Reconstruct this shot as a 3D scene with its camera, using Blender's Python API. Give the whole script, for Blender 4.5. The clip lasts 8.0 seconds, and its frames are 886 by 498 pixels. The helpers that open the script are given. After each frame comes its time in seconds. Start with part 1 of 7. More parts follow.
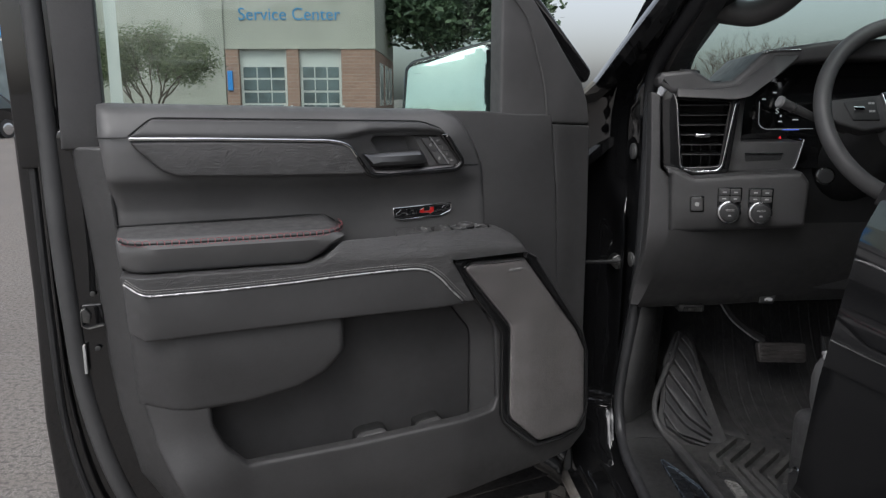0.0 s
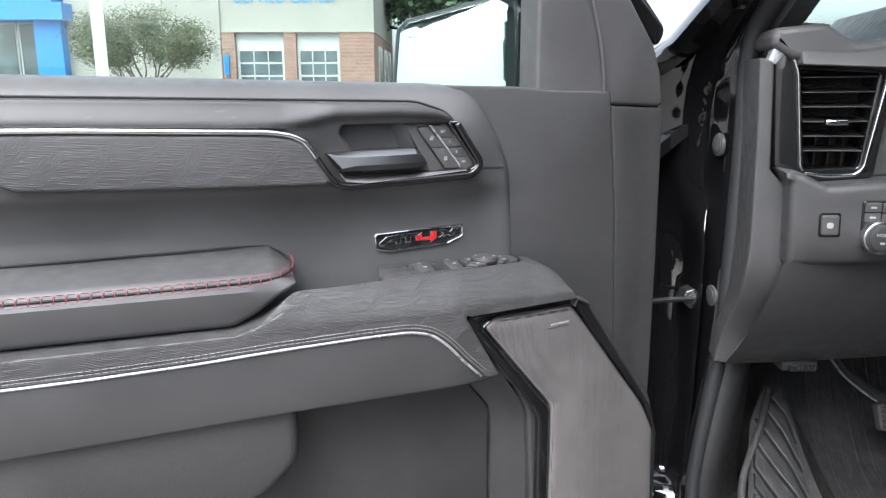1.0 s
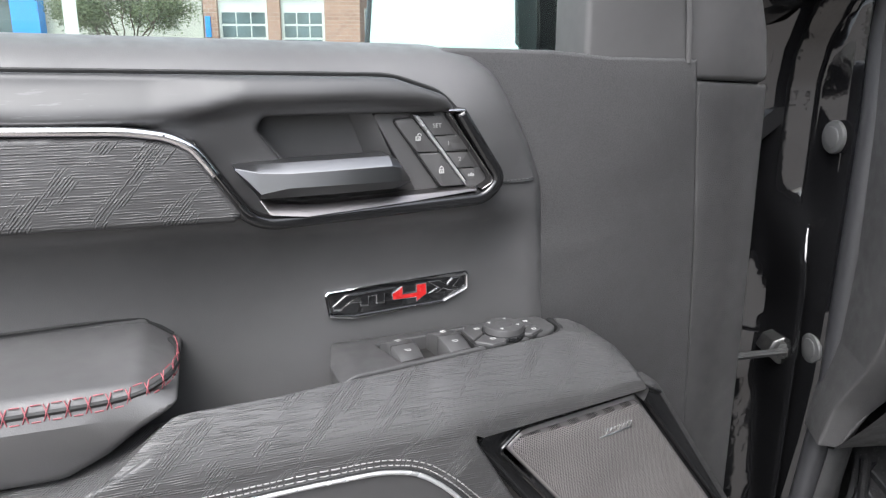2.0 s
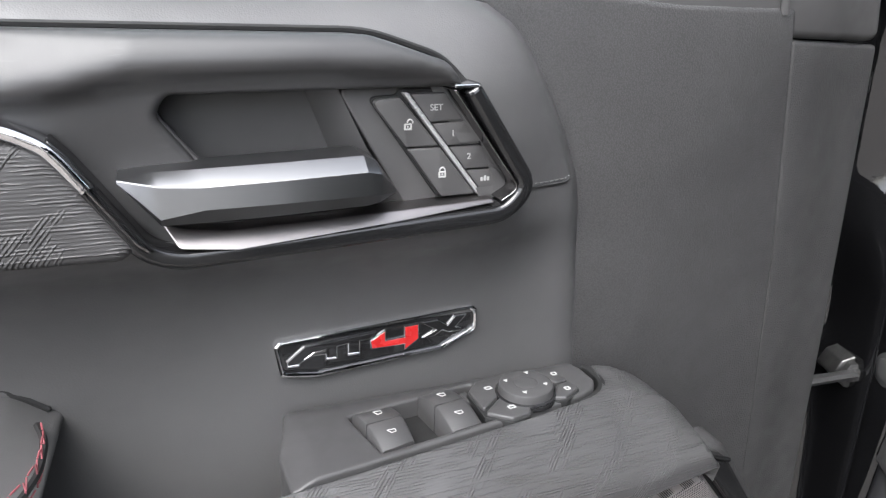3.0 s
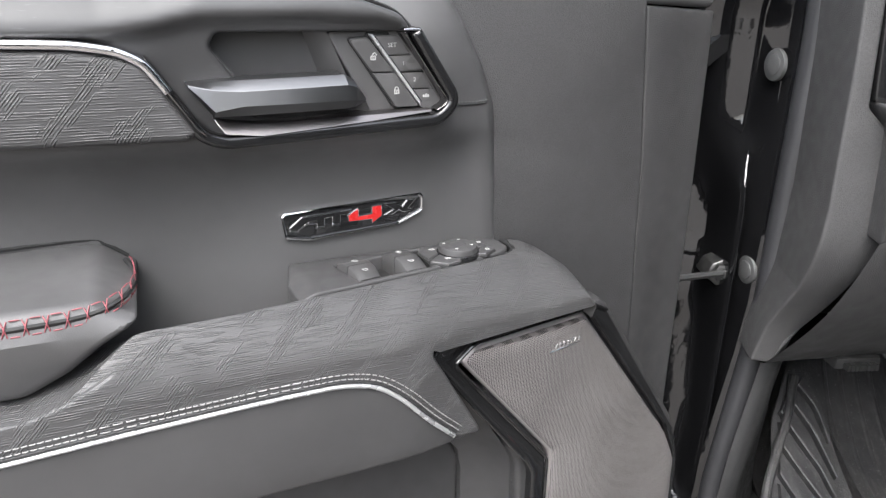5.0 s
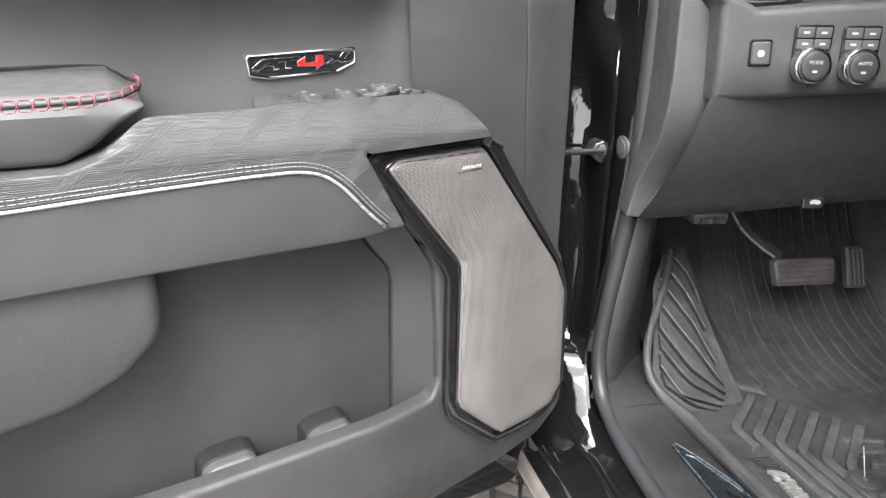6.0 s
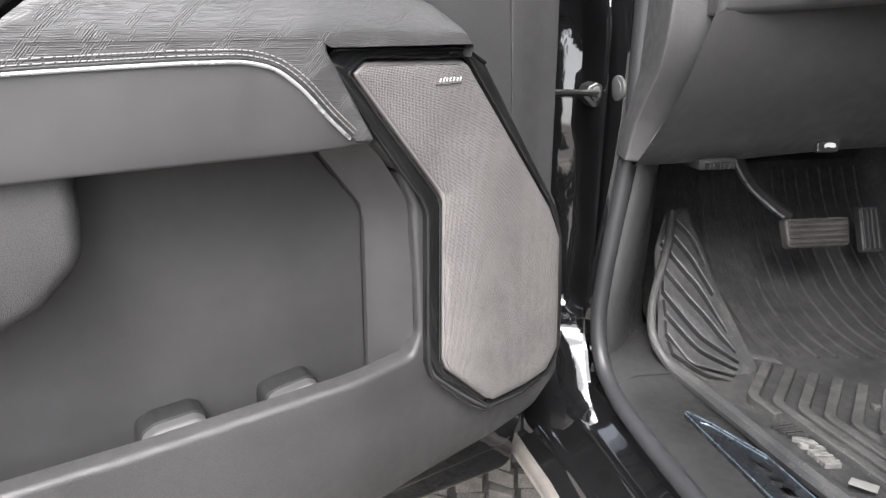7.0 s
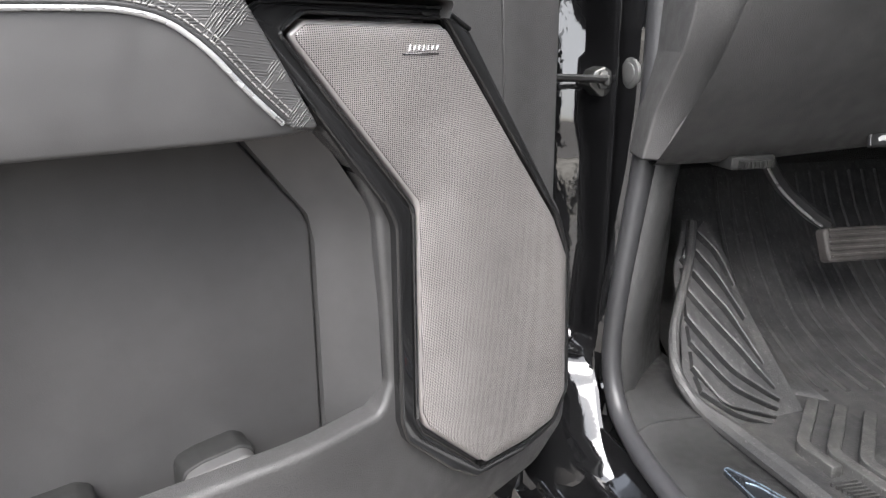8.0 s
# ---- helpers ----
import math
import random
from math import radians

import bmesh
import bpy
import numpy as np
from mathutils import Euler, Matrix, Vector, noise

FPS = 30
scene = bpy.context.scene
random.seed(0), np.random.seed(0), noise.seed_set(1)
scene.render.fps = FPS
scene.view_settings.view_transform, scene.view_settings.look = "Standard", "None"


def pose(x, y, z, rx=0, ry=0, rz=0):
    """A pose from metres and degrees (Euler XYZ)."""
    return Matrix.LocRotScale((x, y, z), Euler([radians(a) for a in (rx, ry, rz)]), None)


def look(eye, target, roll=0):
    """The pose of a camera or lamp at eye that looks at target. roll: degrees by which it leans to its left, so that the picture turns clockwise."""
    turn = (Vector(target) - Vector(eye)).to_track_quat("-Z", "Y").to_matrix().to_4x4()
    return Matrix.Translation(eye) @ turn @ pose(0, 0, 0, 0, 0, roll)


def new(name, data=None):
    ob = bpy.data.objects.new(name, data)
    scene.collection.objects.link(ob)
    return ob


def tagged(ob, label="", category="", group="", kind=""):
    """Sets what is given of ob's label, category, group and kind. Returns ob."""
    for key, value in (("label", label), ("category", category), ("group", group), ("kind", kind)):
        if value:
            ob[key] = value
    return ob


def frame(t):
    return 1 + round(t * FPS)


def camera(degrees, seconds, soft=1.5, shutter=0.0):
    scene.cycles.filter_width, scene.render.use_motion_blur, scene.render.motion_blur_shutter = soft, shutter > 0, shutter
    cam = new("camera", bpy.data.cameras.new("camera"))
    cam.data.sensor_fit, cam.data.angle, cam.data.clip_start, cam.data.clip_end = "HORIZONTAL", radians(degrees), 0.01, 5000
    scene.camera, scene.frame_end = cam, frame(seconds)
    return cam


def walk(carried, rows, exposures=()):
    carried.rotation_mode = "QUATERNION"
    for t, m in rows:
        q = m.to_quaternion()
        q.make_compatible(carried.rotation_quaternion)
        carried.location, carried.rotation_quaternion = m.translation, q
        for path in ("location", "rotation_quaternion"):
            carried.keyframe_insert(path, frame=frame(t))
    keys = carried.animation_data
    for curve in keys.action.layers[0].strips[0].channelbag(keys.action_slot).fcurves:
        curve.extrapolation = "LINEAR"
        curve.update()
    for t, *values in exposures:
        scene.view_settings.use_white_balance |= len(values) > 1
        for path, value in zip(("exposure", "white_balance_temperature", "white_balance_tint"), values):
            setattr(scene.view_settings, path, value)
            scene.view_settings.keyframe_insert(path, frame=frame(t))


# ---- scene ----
cam = camera(61.6, 8.0, soft=1.3)
METRES, EYE, TILT, LEAN, TURN = 2.0, 1.4, -11.4, 0.0, 0.0
ROWS = [
    (0.0, 0.0, 0.0, 0.0, 0.0, 0.0, -0.0),
    (0.5, -0.0046, 0.1271, 0.0234, 0.07, -0.42, -0.04),
    (1.0, -0.005, 0.2539, 0.0409, 0.02, -1.14, 0.13),
    (1.5, -0.0034, 0.3577, 0.0614, -0.36, -2.14, 0.22),
    (2.0, -0.0077, 0.4445, 0.0783, -0.98, -3.77, -0.0),
    (3.5, -0.0099, 0.5474, 0.0984, -1.97, -8.8, -0.67),
    (4.0, -0.0136, 0.5457, 0.0992, -2.61, -8.92, -0.61),
    (5.5, -0.0105, 0.3652, 0.0453, -7.44, -8.49, 0.31),
    (6.0, -0.0199, 0.3314, -0.0042, -10.2, -8.36, 0.91),
    (6.5, -0.0171, 0.3366, -0.0455, -11.01, -7.44, 1.52),
    (7.0, -0.0061, 0.3801, -0.0655, -11.11, -6.18, 1.99),
    (7.5, 0.0106, 0.4323, -0.0716, -11.4, -5.41, 2.37),
    (8.0, 0.0176, 0.4742, -0.0731, -12.14, -4.94, 2.86),
]
EXPOSURES = [(0.0, 0.2, 6300, 10), (0.2, 1.0, 6100, 10), (0.4, 1.3, 6050, 10), (0.7, 1.54, 6050, 10), (1.0, 1.66, 6100, 10), (2.0, 1.75, 6250, 10),
             (3.5, 1.8, 6250, 10), (4.0, 1.8, 6250, 10), (5.5, 2.05, 6400, 10), (6.0, 2.45, 6450, 10), (7.0, 2.43, 6420, 10), (8.0, 2.4, 6400, 10)]
walk(cam, [(t, pose(0, 0, EYE, TILT, LEAN, TURN) @ pose(METRES * x, METRES * y, METRES * z, 90 + pitch, roll, yaw)) for t, x, y, z, yaw, pitch, roll in ROWS],
     exposures=EXPOSURES)

# ---- world and light ----
world = bpy.data.worlds.new("overcast_sky")
world.use_nodes = True
scene.world = world
wt = world.node_tree
sky = wt.nodes.new("ShaderNodeTexSky")
sky.sky_type = "NISHITA"
sky.sun_disc = False
sky.sun_elevation, sky.sun_rotation = radians(55), radians(200)
sky.dust_density, sky.air_density = 4.0, 1.0
grey = wt.nodes.new("ShaderNodeHueSaturation")
grey.inputs["Saturation"].default_value = 0.35
wt.links.new(sky.outputs["Color"], grey.inputs["Color"])
wt.links.new(grey.outputs["Color"], wt.nodes["Background"].inputs["Color"])
wt.nodes["Background"].inputs["Strength"].default_value = 0.175
sun = new("sun", bpy.data.lights.new("sun", "SUN"))
sun.data.energy, sun.data.angle, sun.data.color = 1.15, radians(50), (1.0, 0.985, 0.965)
sun.matrix_world = look((-2.2, -3.8, 9.2), (0.2, 1.5, 1.0))


# ---- materials ----
def mat_new(name):
    m = bpy.data.materials.new(name)
    m.use_nodes = True
    return m, m.node_tree, m.node_tree.nodes["Principled BSDF"]


def node(nt, kind, **kw):
    n = nt.nodes.new(kind)
    for k, v in kw.items():
        n.inputs[k].default_value = v
    return n


def coords(nt, scale=(1, 1, 1), rot=(0, 0, 0)):
    tc = nt.nodes.new("ShaderNodeTexCoord")
    mp = nt.nodes.new("ShaderNodeMapping")
    mp.inputs["Scale"].default_value = scale
    mp.inputs["Rotation"].default_value = [radians(a) for a in rot]
    nt.links.new(tc.outputs["Object"], mp.inputs["Vector"])
    return mp.outputs["Vector"]


def noise_of(nt, scale, detail=3.0, vec=None):
    n = node(nt, "ShaderNodeTexNoise", Scale=scale, Detail=detail)
    nt.links.new(vec if vec else coords(nt), n.inputs["Vector"])
    return n.outputs["Fac"]


def ramp(nt, fac, lo, hi, a=0.35, b=0.65):
    r = nt.nodes.new("ShaderNodeMapRange")
    r.inputs["From Min"].default_value, r.inputs["From Max"].default_value = a, b
    r.inputs["To Min"].default_value, r.inputs["To Max"].default_value = lo, hi
    nt.links.new(fac, r.inputs["Value"])
    return r.outputs["Result"]


def mix_col(nt, fac, c1, c2):
    m = nt.nodes.new("ShaderNodeMix")
    m.data_type = "RGBA"
    if isinstance(fac, float):
        m.inputs[0].default_value = fac
    else:
        nt.links.new(fac, m.inputs[0])
    for sock, c in ((m.inputs[6], c1), (m.inputs[7], c2)):
        if isinstance(c, tuple):
            sock.default_value = (*c, 1)
        else:
            nt.links.new(c, sock)
    return m.outputs[2]


def math_of(nt, op, a, b=None):
    m = nt.nodes.new("ShaderNodeMath")
    m.operation = op
    for sock, v in zip(m.inputs, (a, b)):
        if v is None:
            continue
        if isinstance(v, (int, float)):
            sock.default_value = v
        else:
            nt.links.new(v, sock)
    return m.outputs[0]


def bump(nt, bs, height, strength, distance):
    b = node(nt, "ShaderNodeBump", Strength=strength, Distance=distance)
    nt.links.new(height, b.inputs["Height"])
    nt.links.new(b.outputs["Normal"], bs.inputs["Normal"])


def surface(name, color, rough=0.5, metal=0.0, vary=0.15, vscale=6.0, grain=0.0, gscale=800.0, gdist=0.0004, coat=0.0, smudge=0.08, spec=0.5):
    """A surface with soft patchy variation of colour and gloss, and a fine pebble grain."""
    m, nt, bs = mat_new(name)
    f = noise_of(nt, vscale, 5.0)
    c = mix_col(nt, ramp(nt, f, 0.0, 1.0), tuple(x * (1 - vary) for x in color), tuple(min(1, x * (1 + vary)) for x in color))
    if grain >= 0.5:
        # grain valleys darkened in the base colour, as their shade would show
        pit = node(nt, "ShaderNodeTexVoronoi", Scale=gscale)
        nt.links.new(coords(nt), pit.inputs["Vector"])
        c = mix_col(nt, ramp(nt, pit.outputs["Distance"], 0.0, 0.55, 0.22, 0.70), c, tuple(x * 0.45 for x in color))
    nt.links.new(c, bs.inputs["Base Color"])
    g = noise_of(nt, vscale * 9, 3.0)
    nt.links.new(ramp(nt, g, max(0.02, rough - smudge), min(1, rough + smudge)), bs.inputs["Roughness"])
    bs.inputs["Metallic"].default_value = metal
    bs.inputs["Coat Weight"].default_value = coat
    bs.inputs["Coat Roughness"].default_value = 0.03
    bs.inputs["Specular IOR Level"].default_value = spec
    if grain:
        v = node(nt, "ShaderNodeTexVoronoi", Scale=gscale)
        nt.links.new(coords(nt), v.inputs["Vector"])
        bump(nt, bs, math_of(nt, "SUBTRACT", 1.0, v.outputs["Distance"]), grain, gdist)
    return m


def woven_emboss(name, color, rib=0.0018):
    """Leather pressed with broken horizontal ribs that are crossed by slanting ribs in ragged diagonal bands."""
    m, nt, bs = mat_new(name)
    sp = nt.nodes.new("ShaderNodeSeparateXYZ")
    nt.links.new(coords(nt), sp.inputs[0])
    u, v = sp.outputs[0], math_of(nt, "ADD", sp.outputs[2], math_of(nt, "MULTIPLY", sp.outputs[1], 0.7))
    c, d = math.cos(radians(50)), math.sin(radians(50))
    q = math_of(nt, "SUBTRACT", math_of(nt, "MULTIPLY", u, d), math_of(nt, "MULTIPLY", v, c))
    p = math_of(nt, "ADD", math_of(nt, "MULTIPLY", u, c), math_of(nt, "MULTIPLY", v, d))

    def field(a, ka, b, kb, detail=2.0):
        cb = nt.nodes.new("ShaderNodeCombineXYZ")
        nt.links.new(math_of(nt, "MULTIPLY", a, ka), cb.inputs[0])
        nt.links.new(math_of(nt, "MULTIPLY", b, kb), cb.inputs[1])
        return noise_of(nt, 1.0, detail, cb.outputs[0])

    def ribs(a, b):
        sway = math_of(nt, "MULTIPLY", field(a, 60, b, 25), 3.0)
        return ramp(nt, math_of(nt, "SINE", math_of(nt, "ADD", math_of(nt, "MULTIPLY", a, math.tau / rib), sway)), 0.0, 1.0, -0.6, 0.7)
    flat = math_of(nt, "MULTIPLY", ribs(v, u), ramp(nt, field(u, 46, v, 330), 0.10, 0.9, 0.46, 0.58))
    slant = math_of(nt, "MULTIPLY", ribs(q, p), ramp(nt, field(p, 90, q, 330), 0.05, 1.0, 0.42, 0.54))
    rows = math_of(nt, "MULTIPLY", math_of(nt, "SINE", math_of(nt, "MULTIPLY", q, math.tau / 0.036)), 0.10)
    patch = ramp(nt, math_of(nt, "ADD", field(q, 60, p, 22, 3.0), rows), 0.0, 1.0, 0.53, 0.60)
    calm = ramp(nt, field(u, 22, v, 40), 0.6, 1.0, 0.40, 0.54)
    h = math_of(nt, "ADD", math_of(nt, "MULTIPLY", math_of(nt, "MULTIPLY", flat, calm), math_of(nt, "SUBTRACT", 1.0, math_of(nt, "MULTIPLY", patch, 0.35))), math_of(nt, "MULTIPLY", math_of(nt, "MULTIPLY", slant, patch), 1.0))
    c = mix_col(nt, ramp(nt, noise_of(nt, 9.0, 4.0), 0.0, 1.0), tuple(x * 0.92 for x in color), tuple(x * 1.08 for x in color))
    nt.links.new(c, bs.inputs["Base Color"])
    bs.inputs["Roughness"].default_value = 0.46
    bump(nt, bs, h, 0.85, 0.0007)
    return m


def perforated(name, color, pitch=0.0017):
    """Metal speaker grille: staggered rows of fine holes."""
    m, nt, bs = mat_new(name)
    k = math.pi * 2 / 20 / pitch
    waves = []
    for axis, pitch_of in (("X", 1.0), ("Z", 1.12)):
        w = nt.nodes.new("ShaderNodeTexWave")
        w.bands_direction = axis
        w.inputs["Scale"].default_value = k * pitch_of
        nt.links.new(coords(nt, (1, 1, 1), (0, 3, 0)), w.inputs["Vector"])
        waves.append(w.outputs["Fac"])
    hole = ramp(nt, math_of(nt, "MULTIPLY", *waves), 0.0, 1.0, 0.24, 0.38)
    tint = mix_col(nt, ramp(nt, noise_of(nt, 14.0, 4.0), 0.0, 1.0), tuple(x * 0.9 for x in color), tuple(x * 1.1 for x in color))
    nt.links.new(mix_col(nt, hole, tint, (0.026, 0.025, 0.025)), bs.inputs["Base Color"])
    bs.inputs["Metallic"].default_value = 0.5
    bs.inputs["Roughness"].default_value = 0.46
    bump(nt, bs, math_of(nt, "SUBTRACT", 1.0, hole), 0.5, 0.0005)
    return m


def glass(name, tint, gloss=1.0):
    m = bpy.data.materials.new(name)
    m.use_nodes = True
    nt = m.node_tree
    nt.nodes.remove(nt.nodes["Principled BSDF"])
    t = node(nt, "ShaderNodeBsdfTransparent", Color=(*tint, 1))
    g = node(nt, "ShaderNodeBsdfGlossy", Roughness=0.0)
    f = node(nt, "ShaderNodeLayerWeight", Blend=0.5)
    x = nt.nodes.new("ShaderNodeMixShader")
    nt.links.new(math_of(nt, "ADD", math_of(nt, "MULTIPLY", math_of(nt, "POWER", f.outputs["Facing"], 5.0), 0.9), 0.03 * gloss), x.inputs[0])
    nt.links.new(t.outputs[0], x.inputs[1])
    nt.links.new(g.outputs[0], x.inputs[2])
    nt.links.new(x.outputs[0], nt.nodes["Material Output"].inputs["Surface"])
    return m


def glow(name, color, strength):
    m, nt, bs = mat_new(name)
    bs.inputs["Base Color"].default_value = (*color, 1)
    bs.inputs["Emission Color"].default_value = (*color, 1)
    bs.inputs["Emission Strength"].default_value = strength
    return m


SURROUND = surface("smudged_soft_touch", (0.044, 0.0435, 0.044), 0.44, vary=0.12, vscale=14, grain=0.08, gscale=1600, gdist=0.0002, smudge=0.02)
nt = SURROUND.node_tree
bs = nt.nodes["Principled BSDF"]
scuff = math_of(nt, "MULTIPLY", ramp(nt, noise_of(nt, 1.0, 3.0, coords(nt, (60, 60, 420), (0, 35, 0))), 0.0, 1.0, 0.60, 0.70), ramp(nt, noise_of(nt, 16.0, 2.0), 0.0, 0.75, 0.52, 0.66))
nt.links.new(mix_col(nt, scuff, bs.inputs["Base Color"].links[0].from_socket, (0.085, 0.085, 0.087)), bs.inputs["Base Color"])
SOFT = surface("soft_touch_charcoal", (0.064, 0.0625, 0.063), 0.50, grain=0.10, gscale=1600, gdist=0.0002)
# POCKET and LOWSOFT: SOFT toned darker, carrying the shade low on the door
POCKET = surface("shaded_pocket_plastic", (0.046, 0.045, 0.0455), 0.52, grain=0.2, gscale=900, gdist=0.0003)
LOWSOFT = surface("satin_lower_trim", (0.052, 0.051, 0.0515), 0.48, grain=0.12, gscale=1300, gdist=0.0003)
GRAIN = surface("grained_plastic_charcoal", (0.053, 0.052, 0.0525), 0.48, grain=0.6, gscale=920, gdist=0.0005)
DASH = surface("dash_plastic", (0.066, 0.0648, 0.0652), 0.50, grain=0.6, gscale=900, gdist=0.0005)
KICK = surface("kick_panel_plastic", (0.034, 0.034, 0.0342), 0.5, vary=0.3, vscale=10, grain=0.5, gscale=800, gdist=0.0004)
BLACKGAP = surface("shadow_gap_black", (0.008, 0.008, 0.008), 0.7)
DARK = surface("dark_plastic", (0.032, 0.032, 0.0325), 0.45, grain=0.3, gscale=700)
LEATHER = surface("charcoal_leather", (0.078, 0.0765, 0.077), 0.46, grain=0.2, gscale=1050, gdist=0.0003)
EMBOSS = woven_emboss("embossed_leather", (0.055, 0.0538, 0.0542))
GLOSS = surface("piano_black", (0.013, 0.013, 0.0135), 0.07, vary=0.3, coat=0.35, smudge=0.04)
PAINT = surface("black_car_paint", (0.007, 0.007, 0.0075), 0.02, vary=0.2, coat=0.7, smudge=0.01, spec=0.5)
nt = PAINT.node_tree
bump(nt, nt.nodes["Principled BSDF"], noise_of(nt, 9.0, 1.5), 0.10, 0.004)
CHROME = surface("satin_chrome", (0.62, 0.62, 0.63), 0.16, metal=1.0, vary=0.06, smudge=0.06)
BRIGHT = surface("bright_chrome", (0.80, 0.80, 0.81), 0.07, metal=1.0, vary=0.04, smudge=0.03)
DKCHROME = surface("dark_chrome", (0.30, 0.29, 0.29), 0.18, metal=1.0, vary=0.08)
RUBBER = surface("rubber_seal", (0.020, 0.020, 0.021), 0.42, grain=0.2, gscale=600)
def dusty_rubber(name, color, dust):
    """Black rubber with grey dust in soft patches, and pale specks of grit."""
    m, nt, bs = mat_new(name)
    patch = ramp(nt, noise_of(nt, 9.0, 6.0), 0.0, 0.55, 0.42, 0.72)
    streak = ramp(nt, noise_of(nt, 1.0, 4.0, coords(nt, (120, 18, 60), (0, 0, 25))), 0.0, 0.6, 0.5, 0.72)
    grit = ramp(nt, noise_of(nt, 260.0, 4.0), 0.0, 0.6, 0.62, 0.72)
    c = mix_col(nt, patch, color, dust)
    c = mix_col(nt, streak, c, dust)
    c = mix_col(nt, grit, c, tuple(x * 2.2 for x in dust))
    nt.links.new(c, bs.inputs["Base Color"])
    nt.links.new(ramp(nt, noise_of(nt, 40.0, 3.0), 0.45, 0.7), bs.inputs["Roughness"])
    bump(nt, bs, noise_of(nt, 420.0, 2.0), 0.7, 0.0010)
    return m


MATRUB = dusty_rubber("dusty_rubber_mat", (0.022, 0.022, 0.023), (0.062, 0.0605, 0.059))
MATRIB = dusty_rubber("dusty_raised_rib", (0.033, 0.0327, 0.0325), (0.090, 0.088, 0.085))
CARPET = surface("black_carpet", (0.038, 0.038, 0.038), 0.95, grain=0.9, gscale=420, gdist=0.002)
SKYEDGE = surface("bezel_sky_metal", (0.21, 0.198, 0.198), 0.36, metal=1.0, vary=0.05, vscale=30, smudge=0.015)
REDTHREAD = surface("red_thread", (0.21, 0.05, 0.06), 0.6, vary=0.2, vscale=60)
WHITETHREAD = surface("pale_thread", (0.25, 0.245, 0.24), 0.6, vary=0.15, vscale=60)
PALESTRIP = surface("pale_piping", (0.48, 0.48, 0.485), 0.30, metal=0.5, vary=0.06)
GRILLE = perforated("perforated_grille", (0.345, 0.321, 0.316))
INK = surface("pale_print", (0.36, 0.36, 0.352), 0.5, vary=0.05)
RED = surface("red_enamel", (0.46, 0.02, 0.02), 0.3, vary=0.1, coat=0.6)
GLASS = glass("tinted_glass", (0.82, 0.89, 0.86), 2.0)
STEEL = surface("zinc_steel", (0.14, 0.14, 0.137), 0.38, metal=0.9, vary=0.2, vscale=60)
MIRROR = surface("mirror_silver", (0.66, 0.70, 0.69), 0.02, metal=1.0, vary=0.01, smudge=0.01)
TYRE = surface("tyre_rubber", (0.022, 0.021, 0.020), 0.85, vary=0.3, vscale=30)
TREAD = surface("dusty_tyre_rubber", (0.105, 0.096, 0.087), 0.85, vary=0.3, vscale=30, grain=0.5, gscale=300)


# ---- mesh helpers ----
from mathutils import geometry


def part(name, bm, material, parent=None, label="", angle=32, smooth=True):
    """Links a bmesh as one mesh object under a thing or a part."""
    bmesh.ops.recalc_face_normals(bm, faces=bm.faces)
    me = bpy.data.meshes.new(name)
    for f in bm.faces:
        f.smooth = smooth
    bm.to_mesh(me)
    bm.free()
    if smooth:
        me.set_sharp_from_angle(angle=radians(angle))
    me.materials.append(material)
    ob = new(name, me)
    if parent:
        ob.parent = parent
    if label:
        ob["label"] = label
    return ob


def rounded(corners, r=0.004, n=5):
    """A closed outline with each corner (x, y[, own radius]) turned into a small arc."""
    out, m = [], len(corners)
    for i, c in enumerate(corners):
        p = Vector(c[:2])
        a, b = Vector(corners[i - 1][:2]) - p, Vector(corners[(i + 1) % m][:2]) - p
        rr = c[2] if len(c) > 2 else r
        ang = a.angle(b)
        cut = min(rr / max(math.tan(ang / 2), 1e-3), a.length * 0.47, b.length * 0.47)
        if cut < 1e-5 or ang > 3.1:
            out.append(p)
            continue
        s, e = p + a.normalized() * cut, p + b.normalized() * cut
        for k in range(n + 1):
            t = k / n
            out.append(s * (1 - t) ** 2 + p * 2 * t * (1 - t) + e * t * t)
    return out


def dense(poly, step, closed=True):
    out = []
    for i in range(len(poly) if closed else len(poly) - 1):
        a, b = poly[i], poly[(i + 1) % len(poly)]
        n = max(1, int((b - a).length / step))
        out += [a.lerp(b, k / n) for k in range(n)]
    if not closed:
        out.append(poly[-1])
    return out


def inset(poly, d):
    out, m = [], len(poly)
    for i in range(m):
        a, p, b = poly[i - 1], poly[i], poly[(i + 1) % m]
        e1, e2 = (p - a).normalized(), (b - p).normalized()
        n1, n2 = Vector((-e1.y, e1.x)), Vector((-e2.y, e2.x))
        q = n1 + n2
        out.append(p + q * (d / max(0.35, 1 + n1.dot(n2))))
    return out


def area(poly):
    return sum(poly[i - 1].x * poly[i].y - poly[i].x * poly[i - 1].y for i in range(len(poly))) / 2


def inside(x, y, poly):
    hit = False
    for i in range(len(poly)):
        (x0, y0), (x1, y1) = poly[i - 1], poly[i]
        if (y0 > y) != (y1 > y) and x < x0 + (x1 - x0) * (y - y0) / (y1 - y0):
            hit = not hit
    return hit


